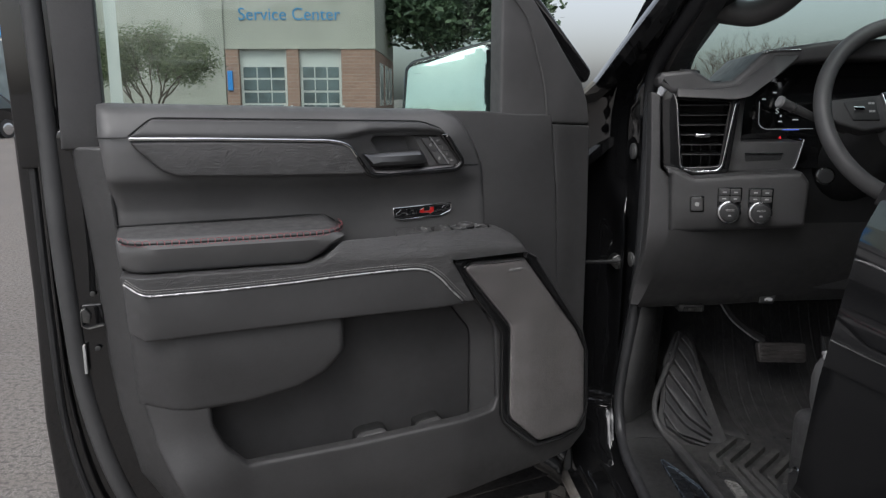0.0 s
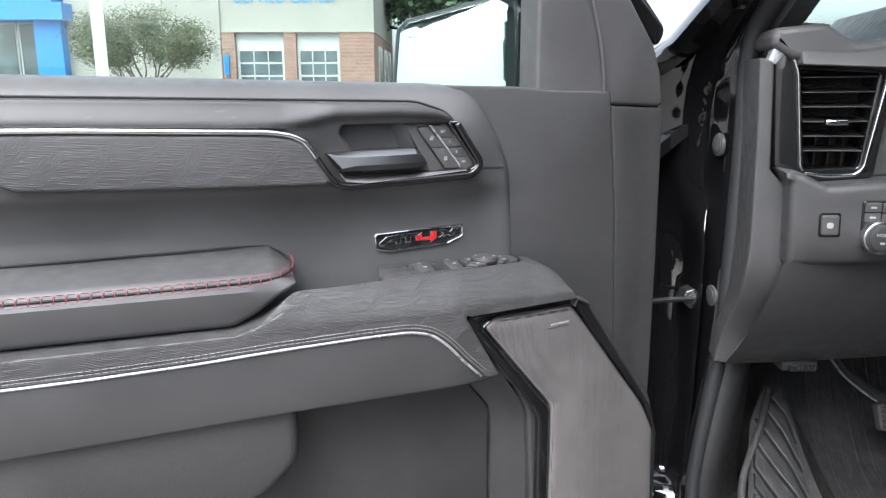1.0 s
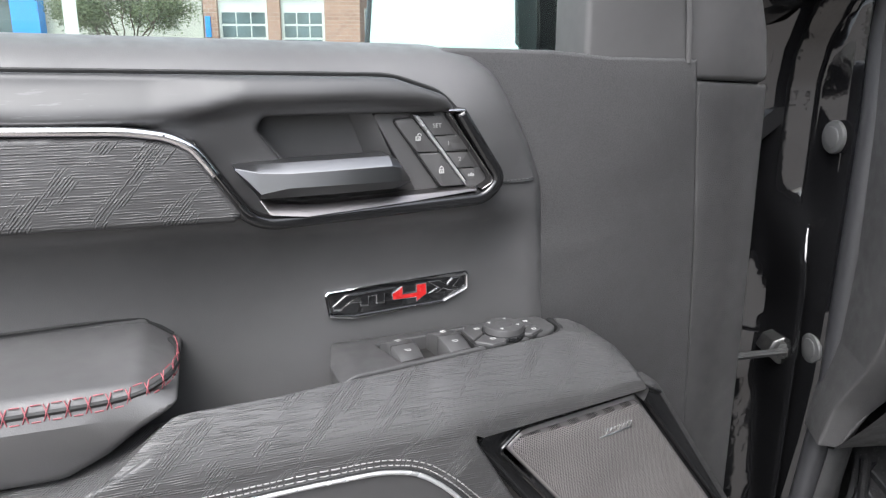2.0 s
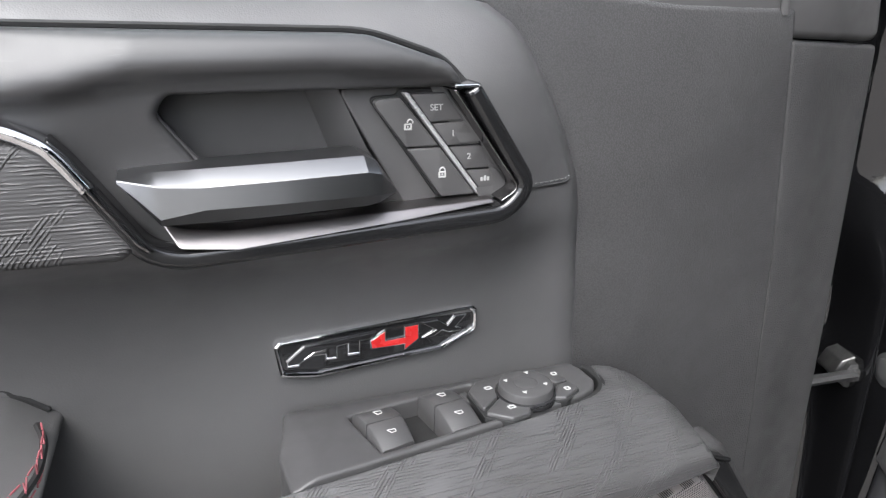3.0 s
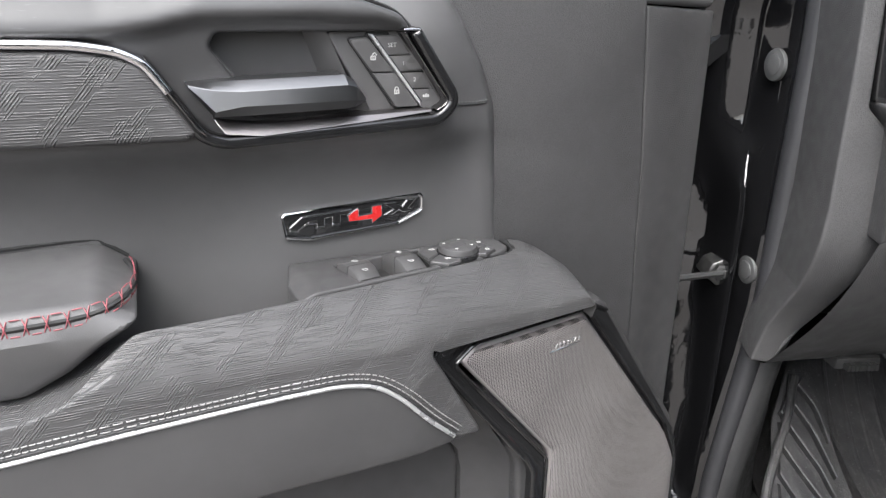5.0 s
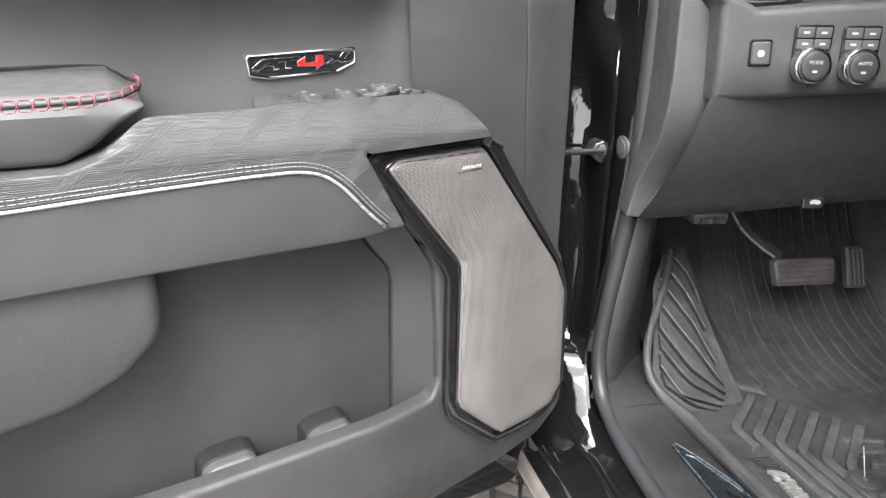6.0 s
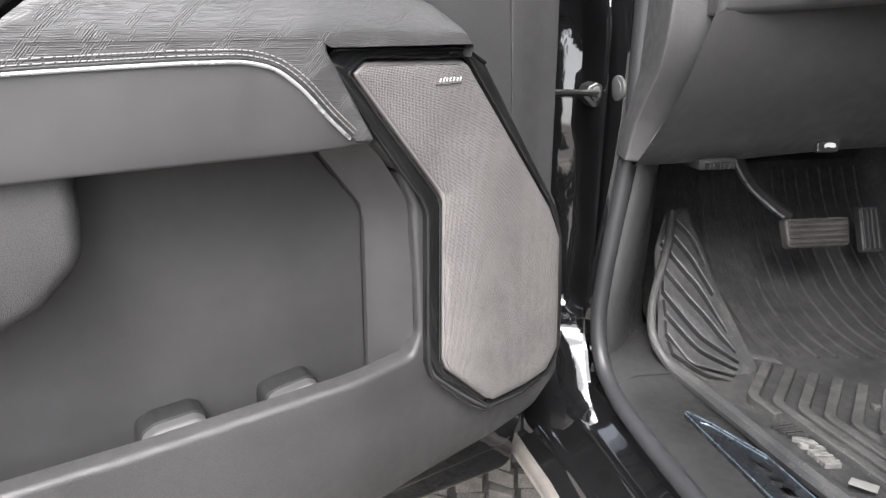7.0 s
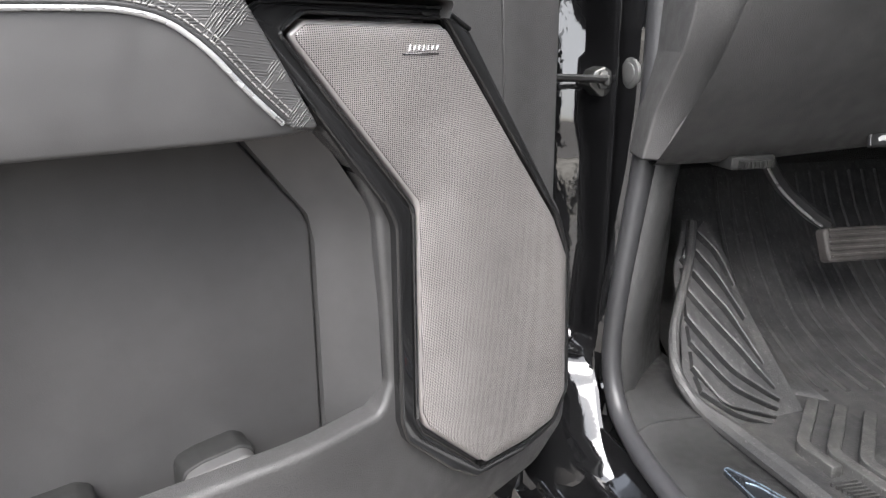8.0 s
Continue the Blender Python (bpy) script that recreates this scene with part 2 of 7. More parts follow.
def fill(bm, loops, w, cell):
    """Closes a flat face between an outer loop and its openings, with inner points every cell."""
    pts, edges, polys, owners = [], [], [], []
    for loop in loops:
        n0 = len(pts)
        polys.append([(v.co.x, v.co.y) for v in loop])
        pts += [Vector(p) for p in polys[-1]]
        owners += loop
        edges += [(n0 + k, n0 + (k + 1) % len(loop)) for k in range(len(loop))]
    if cell:
        xs, ys = [p.x for p in pts], [p.y for p in pts]
        for i in range(1, int((max(xs) - min(xs)) / cell) + 1):
            for j in range(1, int((max(ys) - min(ys)) / cell) + 1):
                x, y = min(xs) + i * cell + 0.0007, min(ys) + j * cell + 0.0007
                if inside(x, y, polys[0]) and not any(inside(x, y, q) for q in polys[1:]):
                    pts.append(Vector((x, y)))
    out, _, faces, orig, _, _ = geometry.delaunay_2d_cdt(pts, edges, [], 1, 1e-7)
    made = [owners[o[0]] if o and o[0] < len(owners) else bm.verts.new((p.x, p.y, w)) for p, o in zip(out, orig)]
    for f in faces:
        x, y = sum(out[k].x for k in f) / 3, sum(out[k].y for k in f) / 3
        if inside(x, y, polys[0]) and not any(inside(x, y, q) for q in polys[1:]):
            vs = [made[k] for k in f]
            if len(set(vs)) == 3 and not bm.faces.get(vs):
                bm.faces.new(vs)


FACE = lambda a, b, c: (a, -c, b)      # outline upright, depth towards the cabin side
FLAT = lambda a, b, c: (a, -b, c)      # outline lying down, depth upwards


def plate(bm, corners, w0, w1, r=0.003, seg=3, rc=0.004, hole=None, hole_w=None, warp=None, cell=0.0, axes=FACE, step=0.03):
    """A moulded slab: a rounded outline from depth w0 to w1, its front edge rounded by r, with an opening if given."""
    start = len(bm.verts)
    step = min(step, cell) if cell else step
    poly = dense(rounded(corners, rc), step)
    if area(poly) < 0:
        poly.reverse()
    levels = [(0.0, w0), (0.0, w1 - r)] + [(r * (1 - math.cos(math.pi / 2 * k / seg)), w1 - r + r * math.sin(math.pi / 2 * k / seg)) for k in range(1, seg + 1)]

    def rings(loop, sign, lv):
        prev, first = None, None
        for d, w in lv:
            ring = [bm.verts.new((p.x, p.y, w)) for p in (inset(loop, d * sign) if d else loop)]
            if prev:
                for i in range(len(ring)):
                    bm.faces.new((prev[i - 1], prev[i], ring[i], ring[i - 1]))
            first, prev = first or ring, ring
        return first, prev
    first, last = rings(poly, 1, levels)
    loops = [last]
    if hole:
        hp = dense(rounded(hole, rc), step)
        if area(hp) < 0:
            hp.reverse()
        _, hl = rings(hp, -1, [(0.0, w0 if hole_w is None else hole_w)] + levels[1:])
        loops.append(hl)
    else:
        fill(bm, [first], w0, 0.0)
    fill(bm, loops, w1, cell)
    mine = list(bm.verts)[start:]
    for v in mine:
        a, b, c = v.co
        if warp:
            a, b, c = warp(a, b, c)
        v.co = axes(a, b, c)
    return bm


def slab(name, corners, w0, w1, material, parent, label="", **kw):
    return part(name, plate(bmesh.new(), corners, w0, w1, **kw), material, parent, label)


def band(path, width, r=0.01, side=0.0):
    """The outline of a strip of that width along a path; side shifts it across."""
    pts = path_round(path, r)
    m = len(pts)
    left, right = [], []
    for i, p in enumerate(pts):
        t = (pts[min(i + 1, m - 1)] - pts[max(i - 1, 0)]).normalized()
        n = Vector((-t.y, t.x))
        left.append(p + n * (width / 2 + side))
        right.append(p - n * (width / 2 - side))
    return [tuple(p) for p in left + right[::-1]]


def path_round(path, r=0.01, n=5):
    """An open path with its inner corners turned into arcs."""
    pts = [Vector(p[:2]) for p in path]
    out = [pts[0]]
    for i in range(1, len(pts) - 1):
        p = pts[i]
        a, b = pts[i - 1] - p, pts[i + 1] - p
        cut = min(r, a.length * 0.45, b.length * 0.45)
        s, e = p + a.normalized() * cut, p + b.normalized() * cut
        out += [s * (1 - k / n) ** 2 + p * 2 * (k / n) * (1 - k / n) + e * (k / n) ** 2 for k in range(n + 1)]
    return out + [pts[-1]]


def smooth3(points, n=6):
    """A smooth curve through points in space."""
    P = [Vector(p) for p in points]
    P = [P[0] * 2 - P[1]] + P + [P[-1] * 2 - P[-2]]
    out = []
    for i in range(1, len(P) - 2):
        a, b, c, d = P[i - 1:i + 3]
        for k in range(n):
            t = k / n
            out.append(0.5 * ((2 * b) + (c - a) * t + (2 * a - 5 * b + 4 * c - d) * t * t + (3 * b - a - 3 * c + d) * t ** 3))
    return out + [P[-2]]


def tube(bm, pts, radius, n=8, flat=1.0):
    """A round bar along points in space; radius may be one number or one for each point."""
    pts = [Vector(p) for p in pts]
    rings, up = [], Vector((0.123, 0.31, 0.94))
    for i, p in enumerate(pts):
        t = (pts[min(i + 1, len(pts) - 1)] - pts[max(i - 1, 0)]).normalized()
        x = t.cross(up)
        if x.length < 1e-3:
            x = t.cross(Vector((1, 0, 0)))
        x.normalize()
        y = x.cross(t)
        r = radius[i] if isinstance(radius, (list, tuple)) else radius
        rings.append([bm.verts.new(p + (x * math.cos(k * math.tau / n) + y * flat * math.sin(k * math.tau / n)) * r) for k in range(n)])
    for a, b in zip(rings, rings[1:]):
        for k in range(n):
            bm.faces.new((a[k - 1], a[k], b[k], b[k - 1]))
    bm.faces.new(rings[0][::-1]), bm.faces.new(rings[-1])
    return bm


def box(bm, x0, x1, y0, y1, z0, z1, bevel=0.0, seg=2):
    mine = bmesh.ops.create_cube(bm, size=1.0, matrix=Matrix.LocRotScale(((x0 + x1) / 2, (y0 + y1) / 2, (z0 + z1) / 2), None, (x1 - x0, y1 - y0, z1 - z0)))["verts"]
    if bevel:
        edges = list({e for v in mine for e in v.link_edges})
        bmesh.ops.bevel(bm, geom=edges, offset=bevel, segments=seg, affect="EDGES", profile=0.5)
    return bm


def disc(bm, centre, normal, radius, depth, n=32, rim=0.0):
    """A short round button: its face lies at centre + normal * depth."""
    q = Vector((0, 0, 1)).rotation_difference(Vector(normal).normalized()).to_matrix()
    c, rings = Vector(centre), []
    for rr, h in ((radius, 0), (radius, depth - rim), (radius - rim * 0.3, depth - rim * 0.3), (radius - rim, depth), (radius * 0.5, depth)):
        rings.append([bm.verts.new(c + q @ Vector((rr * math.cos(k * math.tau / n), rr * math.sin(k * math.tau / n), h))) for k in range(n)])
    for a, b in zip(rings, rings[1:]):
        for k in range(n):
            bm.faces.new((a[k - 1], a[k], b[k], b[k - 1]))
    bm.faces.new(rings[-1]), bm.faces.new(rings[0][::-1])
    return bm


def sheet(bm, rows, closed=False):
    """A surface through rows of points in space."""
    vs = [[bm.verts.new(p) for p in row] for row in rows]
    for a, b in zip(vs, vs[1:]):
        for k in range(len(a) - 1):
            bm.faces.new((a[k], a[k + 1], b[k + 1], b[k]))
    return bm


def solid(bm, thick):
    """Gives a sheet thickness, behind its front."""
    bmesh.ops.recalc_face_normals(bm, faces=bm.faces)
    bmesh.ops.solidify(bm, geom=list(bm.faces), thickness=thick)
    return bm


def ease(t):
    t = max(0.0, min(1.0, t))
    return t * t * (3 - 2 * t)


def lerp_table(x, table):
    """Straight lines between (x, y) pairs in rising x."""
    if x <= table[0][0]:
        return table[0][1]
    for (a, b), (c, d) in zip(table, table[1:]):
        if x <= c:
            return b + (d - b) * (x - a) / (c - a)
    return table[-1][1]


def lettering(name, text, size, material, parent, matrix, label="", depth=0.0003):
    cu = bpy.data.curves.new(name, "FONT")
    cu.body, cu.size, cu.extrude, cu.align_x, cu.align_y = text, size, depth, "CENTER", "CENTER"
    tmp = bpy.data.objects.new(name, cu)
    me = bpy.data.meshes.new_from_object(tmp)
    bpy.data.objects.remove(tmp)
    me.materials.append(material)
    ob = new(name, me)
    ob.parent = parent
    ob.matrix_local = matrix
    if label:
        ob["label"] = label
    return ob


UPRIGHT = pose(0, 0, 0, 90, 0, 0)


# ---- the pickup truck: root and open front door ----
truck = tagged(new("pickup_truck"), "black full-size pickup truck with its driver's door wide open", "truck")
HINGE = pose(-0.4768, 1.3465, 0, 0, 0, 19.5)     # door space: x along the door to its hinges, -y towards the cabin side, z up


def door_edge(bm):
    """The pressed steel shell: outer skin, rolled rim and inner flange, with a window opening above."""
    low = [(-0.272, 1.35), (-0.268, 1.05), (-0.272, 0.80), (-0.262, 0.60, 0.03), (-0.20, 0.475, 0.06), (0.30, 0.435, 0.02), (0.84, 0.452, 0.03), (0.862, 0.70), (0.862, 1.36)]
    plate(bm, low, -0.185, -0.06, r=0.012, seg=4, rc=0.02)
    return bm


door = part("front_door", door_edge(bmesh.new()), PAINT, truck, "open black driver's door with charcoal trim panel")
door.matrix_local = HINGE

SKIRT = [(0.56, 0.05), (0.60, -0.06), (0.683, -0.109), (0.820, -0.137), (0.923, -0.148), (1.003, -0.151), (1.159, -0.163), (1.256, -0.172), (1.318, -0.178)]
slab("trim_skirt", [(a, b) for b, a in SKIRT] + [(-0.120, 1.318), (-0.112, 1.24), (-0.106, 1.10), (-0.098, 0.98), (-0.085, 0.85), (-0.05, 0.72), (0.02, 0.62), (0.10, 0.58)], -0.06, -0.030, GRAIN, door, "charcoal side of the door trim", r=0.006, cell=0.02,
     warp=lambda a, b, c: (a, b, c + 0.75 * max(0.0, min(0.05, a - lerp_table(b, SKIRT))) * (c > -0.04)))
# inner flange and weather seals at the latch end
slab("inner_flange", [(-0.205, 1.35), (-0.20, 1.05), (-0.197, 0.86), (-0.17, 0.70, 0.05), (-0.09, 0.555, 0.06), (0.02, 0.50, 0.05), (0.50, 0.485), (0.82, 0.515, 0.05), (0.858, 0.62), (0.858, 1.36)],
     -0.07, -0.036, PAINT, door, r=0.006, rc=0.02)
seal_line = smooth3([(-0.222, 0.045, 1.66), (-0.215, 0.045, 1.40), (-0.212, 0.04, 1.18), (-0.205, 0.04, 1.0), (-0.192, 0.04, 0.84), (-0.150, 0.04, 0.66), (-0.085, 0.04, 0.535), (0.02, 0.04, 0.475)], 8)
part("lower_seal", tube(bmesh.new(), smooth3([(0.02, 0.055, 0.49), (0.15, 0.055, 0.484), (0.5, 0.055, 0.500), (0.70, 0.055, 0.520), (0.80, 0.055, 0.550), (0.85, 0.055, 0.61)], 8), 0.010, 10), RUBBER, door, "black lower door seal")
part("weather_seal", tube(bmesh.new(), seal_line, 0.0165, 12), surface("grey_seal_rubber", (0.05, 0.05, 0.051), 0.5, grain=0.2), door, "grey rubber weather seal")
lip = smooth3([(-0.247, 0.06, 1.66), (-0.245, 0.06, 1.3), (-0.243, 0.06, 1.0), (-0.235, 0.06, 0.78), (-0.195, 0.06, 0.60), (-0.13, 0.06, 0.50)], 8)
part("outer_seal", tube(bmesh.new(), lip, 0.007, 8), RUBBER, door)
part("jamb_bead", tube(bmesh.new(), smooth3([(-0.232, 0.052, 1.30), (-0.231, 0.052, 1.05), (-0.222, 0.052, 0.83), (-0.185, 0.052, 0.64), (-0.12, 0.052, 0.52)], 8), 0.0035, 8), PAINT, door)
slab("flange_strip", band([(-0.166, 1.31), (-0.163, 1.20), (-0.162, 1.12), (-0.166, 1.05)], 0.013, 0.05), -0.04, -0.0335, PAINT, door, r=0.003, rc=0.003, warp=lambda a, b, c: (a, b, c - 0.35 * (a + 0.164) * (c > -0.037)))
slab("latch", [(-0.186, 0.985), (-0.150, 0.988), (-0.150, 1.030), (-0.186, 1.030)], -0.05, -0.030, PAINT, door, "dark steel door latch", r=0.002)
slab("latch_lip", band([(-0.187, 1.020), (-0.187, 0.992), (-0.176, 0.986), (-0.150, 0.991)], 0.0028, 0.004), -0.03, -0.0205, STEEL, door, "zinc latch lip", r=0.001, rc=0.0008)
slab("latch_hook", [(-0.186, 0.998), (-0.174, 0.996), (-0.170, 1.012), (-0.180, 1.026), (-0.188, 1.022)], -0.03, -0.022, STEEL, door, r=0.002, rc=0.004)
for z in (0.945, 1.05):
    part("latch_screw", disc(bmesh.new(), (-0.165, 0.031, z), (0, -1, 0), 0.005, 0.004, 12, 0.001), STEEL, door)
part("reflector", box(bmesh.new(), -0.190, -0.185, 0.022, 0.034, 0.90, 0.955, 0.001), INK, door)

# window frame: trimmed upright at the latch end, header, glass
slab("frame_trim", [(-0.1925, 1.313), (-0.1310, 1.313), (-0.1195, 1.395), (-0.1205, 1.57), (-0.135, 1.74), (-0.205, 1.74), (-0.193, 1.565), (-0.1905, 1.425)], -0.075, -0.024, GRAIN, door, "grained plastic window pillar trim", r=0.0035)
slab("frame_post", [(-0.265, 1.28), (-0.196, 1.28), (-0.190, 1.55), (-0.205, 1.75), (-0.278, 1.75), (-0.271, 1.55)], -0.12, -0.050, PAINT, door, r=0.0035)
slab("frame_header", [(-0.275, 1.74), (0.50, 1.80), (0.70, 1.60), (0.86, 1.43), (0.875, 1.46), (0.53, 1.85), (-0.275, 1.79)], -0.12, -0.05, PAINT, door, r=0.008, rc=0.02)
slab("window_glass", [(-0.15, 1.33), (0.655, 1.33), (0.655, 1.62), (0.51, 1.775), (-0.17, 1.74)], -0.1, -0.096, GLASS, door, "lightly tinted raised window glass", r=0.001).visible_shadow = False
slab("belt_seal", [(-0.145, 1.36), (0.50, 1.345), (0.50, 1.366), (-0.145, 1.378)], -0.09, -0.035, RUBBER, door, r=0.003)

# mirror sail and the plain panel at the hinge end
def front_bend(a, b, c):
    """The hinge end of the door trim curls back."""
    return a, b, c - 0.018 * ease((a - 0.765) / 0.095) * (c > -0.03)


slab("mirror_sail", [(0.634, 1.355), (0.634, 1.66), (0.652, 1.66), (0.708, 1.598), (0.778, 1.499, 0.03), (0.800, 1.472, 0.02), (0.833, 1.434, 0.02), (0.849, 1.394, 0.02), (0.857, 1.345)], -0.06, -0.006, SOFT, door, "charcoal triangular mirror sail trim", r=0.006, rc=0.01, warp=front_bend, cell=0.02)
part("sail_ridge", tube(bmesh.new(), smooth3([(0.652, 0.0, 1.605), (0.69, -0.001, 1.556), (0.718, -0.001, 1.475), (0.732, -0.001, 1.42), (0.741, 0.004, 1.365)], 8), 0.0026, 10, 0.5), SOFT, door)


slab("front_trim", [(0.50, 1.378), (0.60, 1.376), (0.66, 1.371), (0.7525, 1.369), (0.7675, 1.20), (0.775, 1.06), (0.79, 0.58), (0.56, 0.58)], -0.05, -0.004, GRAIN, door, "plain grained plastic trim panel", r=0.004, seg=3)
slab("front_trim_end", [(0.7552, 1.349), (0.858, 1.343), (0.862, 1.10), (0.862, 0.64), (0.83, 0.62), (0.7895, 0.62), (0.7765, 1.06), (0.769, 1.20)], -0.06, -0.008, GRAIN, door, "plain grained plastic trim panel", r=0.004, warp=front_bend, cell=0.02)

# main upper trim: soft roll under the window, bulging face, tuck-in below
ROLL = [(0.0, -0.034), (0.001, -0.020), (0.004, -0.006), (0.010, 0.006), (0.020, 0.016), (0.034, 0.0245), (0.052, 0.0325), (0.080, 0.0375), (0.105, 0.039), (0.122, 0.0390), (0.130, 0.0383), (0.136, 0.0350), (0.141, 0.0302), (0.147, 0.0242), (0.155, 0.0182), (0.166, 0.0122), (0.180, 0.0072), (0.200, 0.0034), (0.222, 0.0015), (0.26, 0.001), (0.33, 0.001)]
RIGHT = [(1.10, 0.610), (1.14, 0.607), (1.268, 0.5905), (1.300, 0.578), (1.336, 0.557), (1.355, 0.545), (1.367, 0.533), (1.374, 0.520), (1.379, 0.500), (1.384, 0.485)]
LEFT = [(1.05, -0.108), (1.183, -0.116), (1.253, -0.119), (1.335, -0.128), (1.40, -0.130)]


def upper_trim():
    bm, rows = bmesh.new(), []
    ds = []
    for (d0, _), (d1, _) in zip(ROLL, ROLL[1:]):
        n = max(1, int((d1 - d0) / 0.006))
        ds += [d0 + (d1 - d0) * k / n for k in range(n)]
    for d in ds + [0.33]:
        w = lerp_table(d, ROLL)
        row = []
        for k in range(-1, 62):
            t = max(0, min(60, k)) / 60
            z = 1.394 - d - 0.0135 * t
            u = lerp_table(z, LEFT) + (lerp_table(z, RIGHT) - lerp_table(z, LEFT)) * t
            ww = max(w, 0.006 * (1 - ease((u - 0.05) / 0.28))) if d > 0.12 else w
            if d < 0.2:
                ww = w + (0.004 - w) * 0.85 * ease((u - 0.50) / 0.09)
            near = min(k, 60 - k) / 60 * 0.7
            ww -= 0.010 * (1 - ease(near / 0.016)) if 0 <= k <= 60 else 0.045
            row.append((u + (-0.002 if k < 0 else 0.002 if k > 60 else 0), -ww, z))
        rows.append(row)
    sheet(bm, rows)
    cup = [(-0.04, 1.340), (0.0, 1.352), (0.30, 1.347), (0.44, 1.345), (0.480, 1.333), (0.515, 1.280), (0.508, 1.272), (0.352, 1.262), (0.330, 1.268), (0.298, 1.314), (0.27, 1.326)]
    bmesh.ops.delete(bm, geom=[f for f in bm.faces if inside(f.calc_center_median().x, f.calc_center_median().z, cup)], context="FACES")
    return bm


part("upper_trim", upper_trim(), LEATHER, door, "charcoal leather-wrapped upper door trim", angle=60)
part("trim_seam", tube(bmesh.new(), [(-0.131, -0.029, 1.3355), (-0.10, -0.0385, 1.3355), (-0.074, -0.0395, 1.3355)], 0.0013, 6), DARK, door)
def trim_depth(u, z):
    """Depth of the upper trim's face at a place."""
    t = max(0.0, min(1.0, (u - lerp_table(z, LEFT)) / (lerp_table(z, RIGHT) - lerp_table(z, LEFT))))
    w = lerp_table(1.394 - 0.0135 * t - z, ROLL)
    return w + (0.004 - w) * 0.85 * ease((u - 0.50) / 0.09) - 0.010 * (1 - ease((1 - t) * 0.7 / 0.016))


seam = [(u, 1.2720 - 0.0035 * math.sin(math.pi * (u - 0.534) / 0.075)) for u in [0.534 + 0.0535 * k / 12 for k in range(13)]]
part("trim_seam", tube(bmesh.new(), [(u, -trim_depth(u, z) - 0.0001, z) for u, z in seam], 0.0009, 6), DARK, door)
bm = bmesh.new()
for (u0, z0), (u1, z1) in zip(seam, seam[1:]):
    tube(bm, [(u0 + 0.0006, -trim_depth(u0, z0 + 0.002) - 0.0004, z0 + 0.0022), (u1 - 0.0009, -trim_depth(u1, z1 + 0.002) - 0.0004, z1 + 0.0022)], 0.00042, 5)
part("seam_stitching", bm, surface("grey_thread", (0.12, 0.12, 0.12), 0.6), door)

# inlay, handle surround, bezel
SURROUND_EDGE = [(-0.08, 1.3395), (0.22, 1.3320), (0.28, 1.3325), (0.312, 1.3370), (0.340, 1.3430), (0.42, 1.3450), (0.47, 1.3420), (0.495, 1.3360)]


def surround_bend(a, b, c):
    """The surround rolls back above, and tucks in sharply below its crest."""
    crest = lerp_table(a, SURROUND_EDGE)
    tuck = 0.0095 * ease((crest - b) / 0.0085) + 0.004 * ease((crest - 0.008 - b) / 0.04)
    return a, b, c - (0.012 * ease((b - crest - 0.001) / 0.026) + tuck) * (c > 0.03)


CUP = [(0.3475, 1.3220, 0.006), (0.353, 1.3310, 0.006), (0.4885, 1.3310, 0.002), (0.5290, 1.279, 0.004), (0.525, 1.2695, 0.004), (0.376, 1.2715), (0.369, 1.292)]
part("handle_surround", plate(bmesh.new(), [(-0.078, 1.3355, 0.002), (-0.040, 1.3665, 0.006), (0.304, 1.3595), (0.446, 1.3565, 0.02), (0.484, 1.344, 0.012), (0.4955, 1.330), (0.5265, 1.2805, 0.012), (0.519, 1.2655, 0.01), (0.346, 1.259, 0.004), (0.330, 1.275), (0.304, 1.315, 0.008), (0.270, 1.3275, 0.01)],
     0.015, 0.0500, r=0.004, seg=4, hole=CUP, hole_w=0.006, warp=surround_bend, cell=0.0035), SURROUND, door, "dark soft-touch handle surround with rub marks", angle=75)
part("surround_gap", tube(bmesh.new(), [(p.x, -0.0335, p.y) for p in path_round([(-0.080, 1.337), (-0.0405, 1.3685), (0.304, 1.3615), (0.4465, 1.3585), (0.486, 1.3455), (0.501, 1.330)], 0.012)], 0.0016, 6), BLACKGAP, door)
part("cup_lip", tube(bmesh.new(), [(p.x, -0.0318, p.y) for p in path_round([(0.3690, 1.2935), (0.3465, 1.3225), (0.3525, 1.3320), (0.445, 1.3320)], 0.007)], 0.0013, 8), SURROUND, door)
slab("handle_cup", [(0.335, 1.335), (0.52, 1.335), (0.53, 1.265), (0.335, 1.265)], -0.014, 0.012, SOFT, door, r=0.001)
bm = bmesh.new()
sheet(bm, [[(0.4185, -0.0125, 1.3310), (0.4300, -0.0125, 1.30), (0.4515, -0.0125, 1.262)], [(0.4325, -0.0300, 1.3310), (0.4470, -0.0300, 1.30), (0.4690, -0.0300, 1.266)]])
part("cup_ramp", bm, SOFT, door)
slab("switch_plate", [(0.4320, 1.3310), (0.4895, 1.3310), (0.5295, 1.279, 0.004), (0.525, 1.2695), (0.4680, 1.2665)], 0.015, 0.0305, SOFT, door, "charcoal plate round the lock buttons", r=0.0015)
slab("inlay_panel", [(-0.0775, 1.329, 0.004), (-0.067, 1.314, 0.01), (-0.030, 1.279, 0.01), (-0.004, 1.267, 0.02), (0.125, 1.263), (0.264, 1.2605), (0.327, 1.2595, 0.004), (0.3345, 1.2645, 0.004), (0.3025, 1.312, 0.01), (0.288, 1.3175, 0.01), (0.264, 1.3215), (0.048, 1.328)],
     0.02, 0.053, EMBOSS, door, "embossed woven-pattern leather inlay", r=0.005)
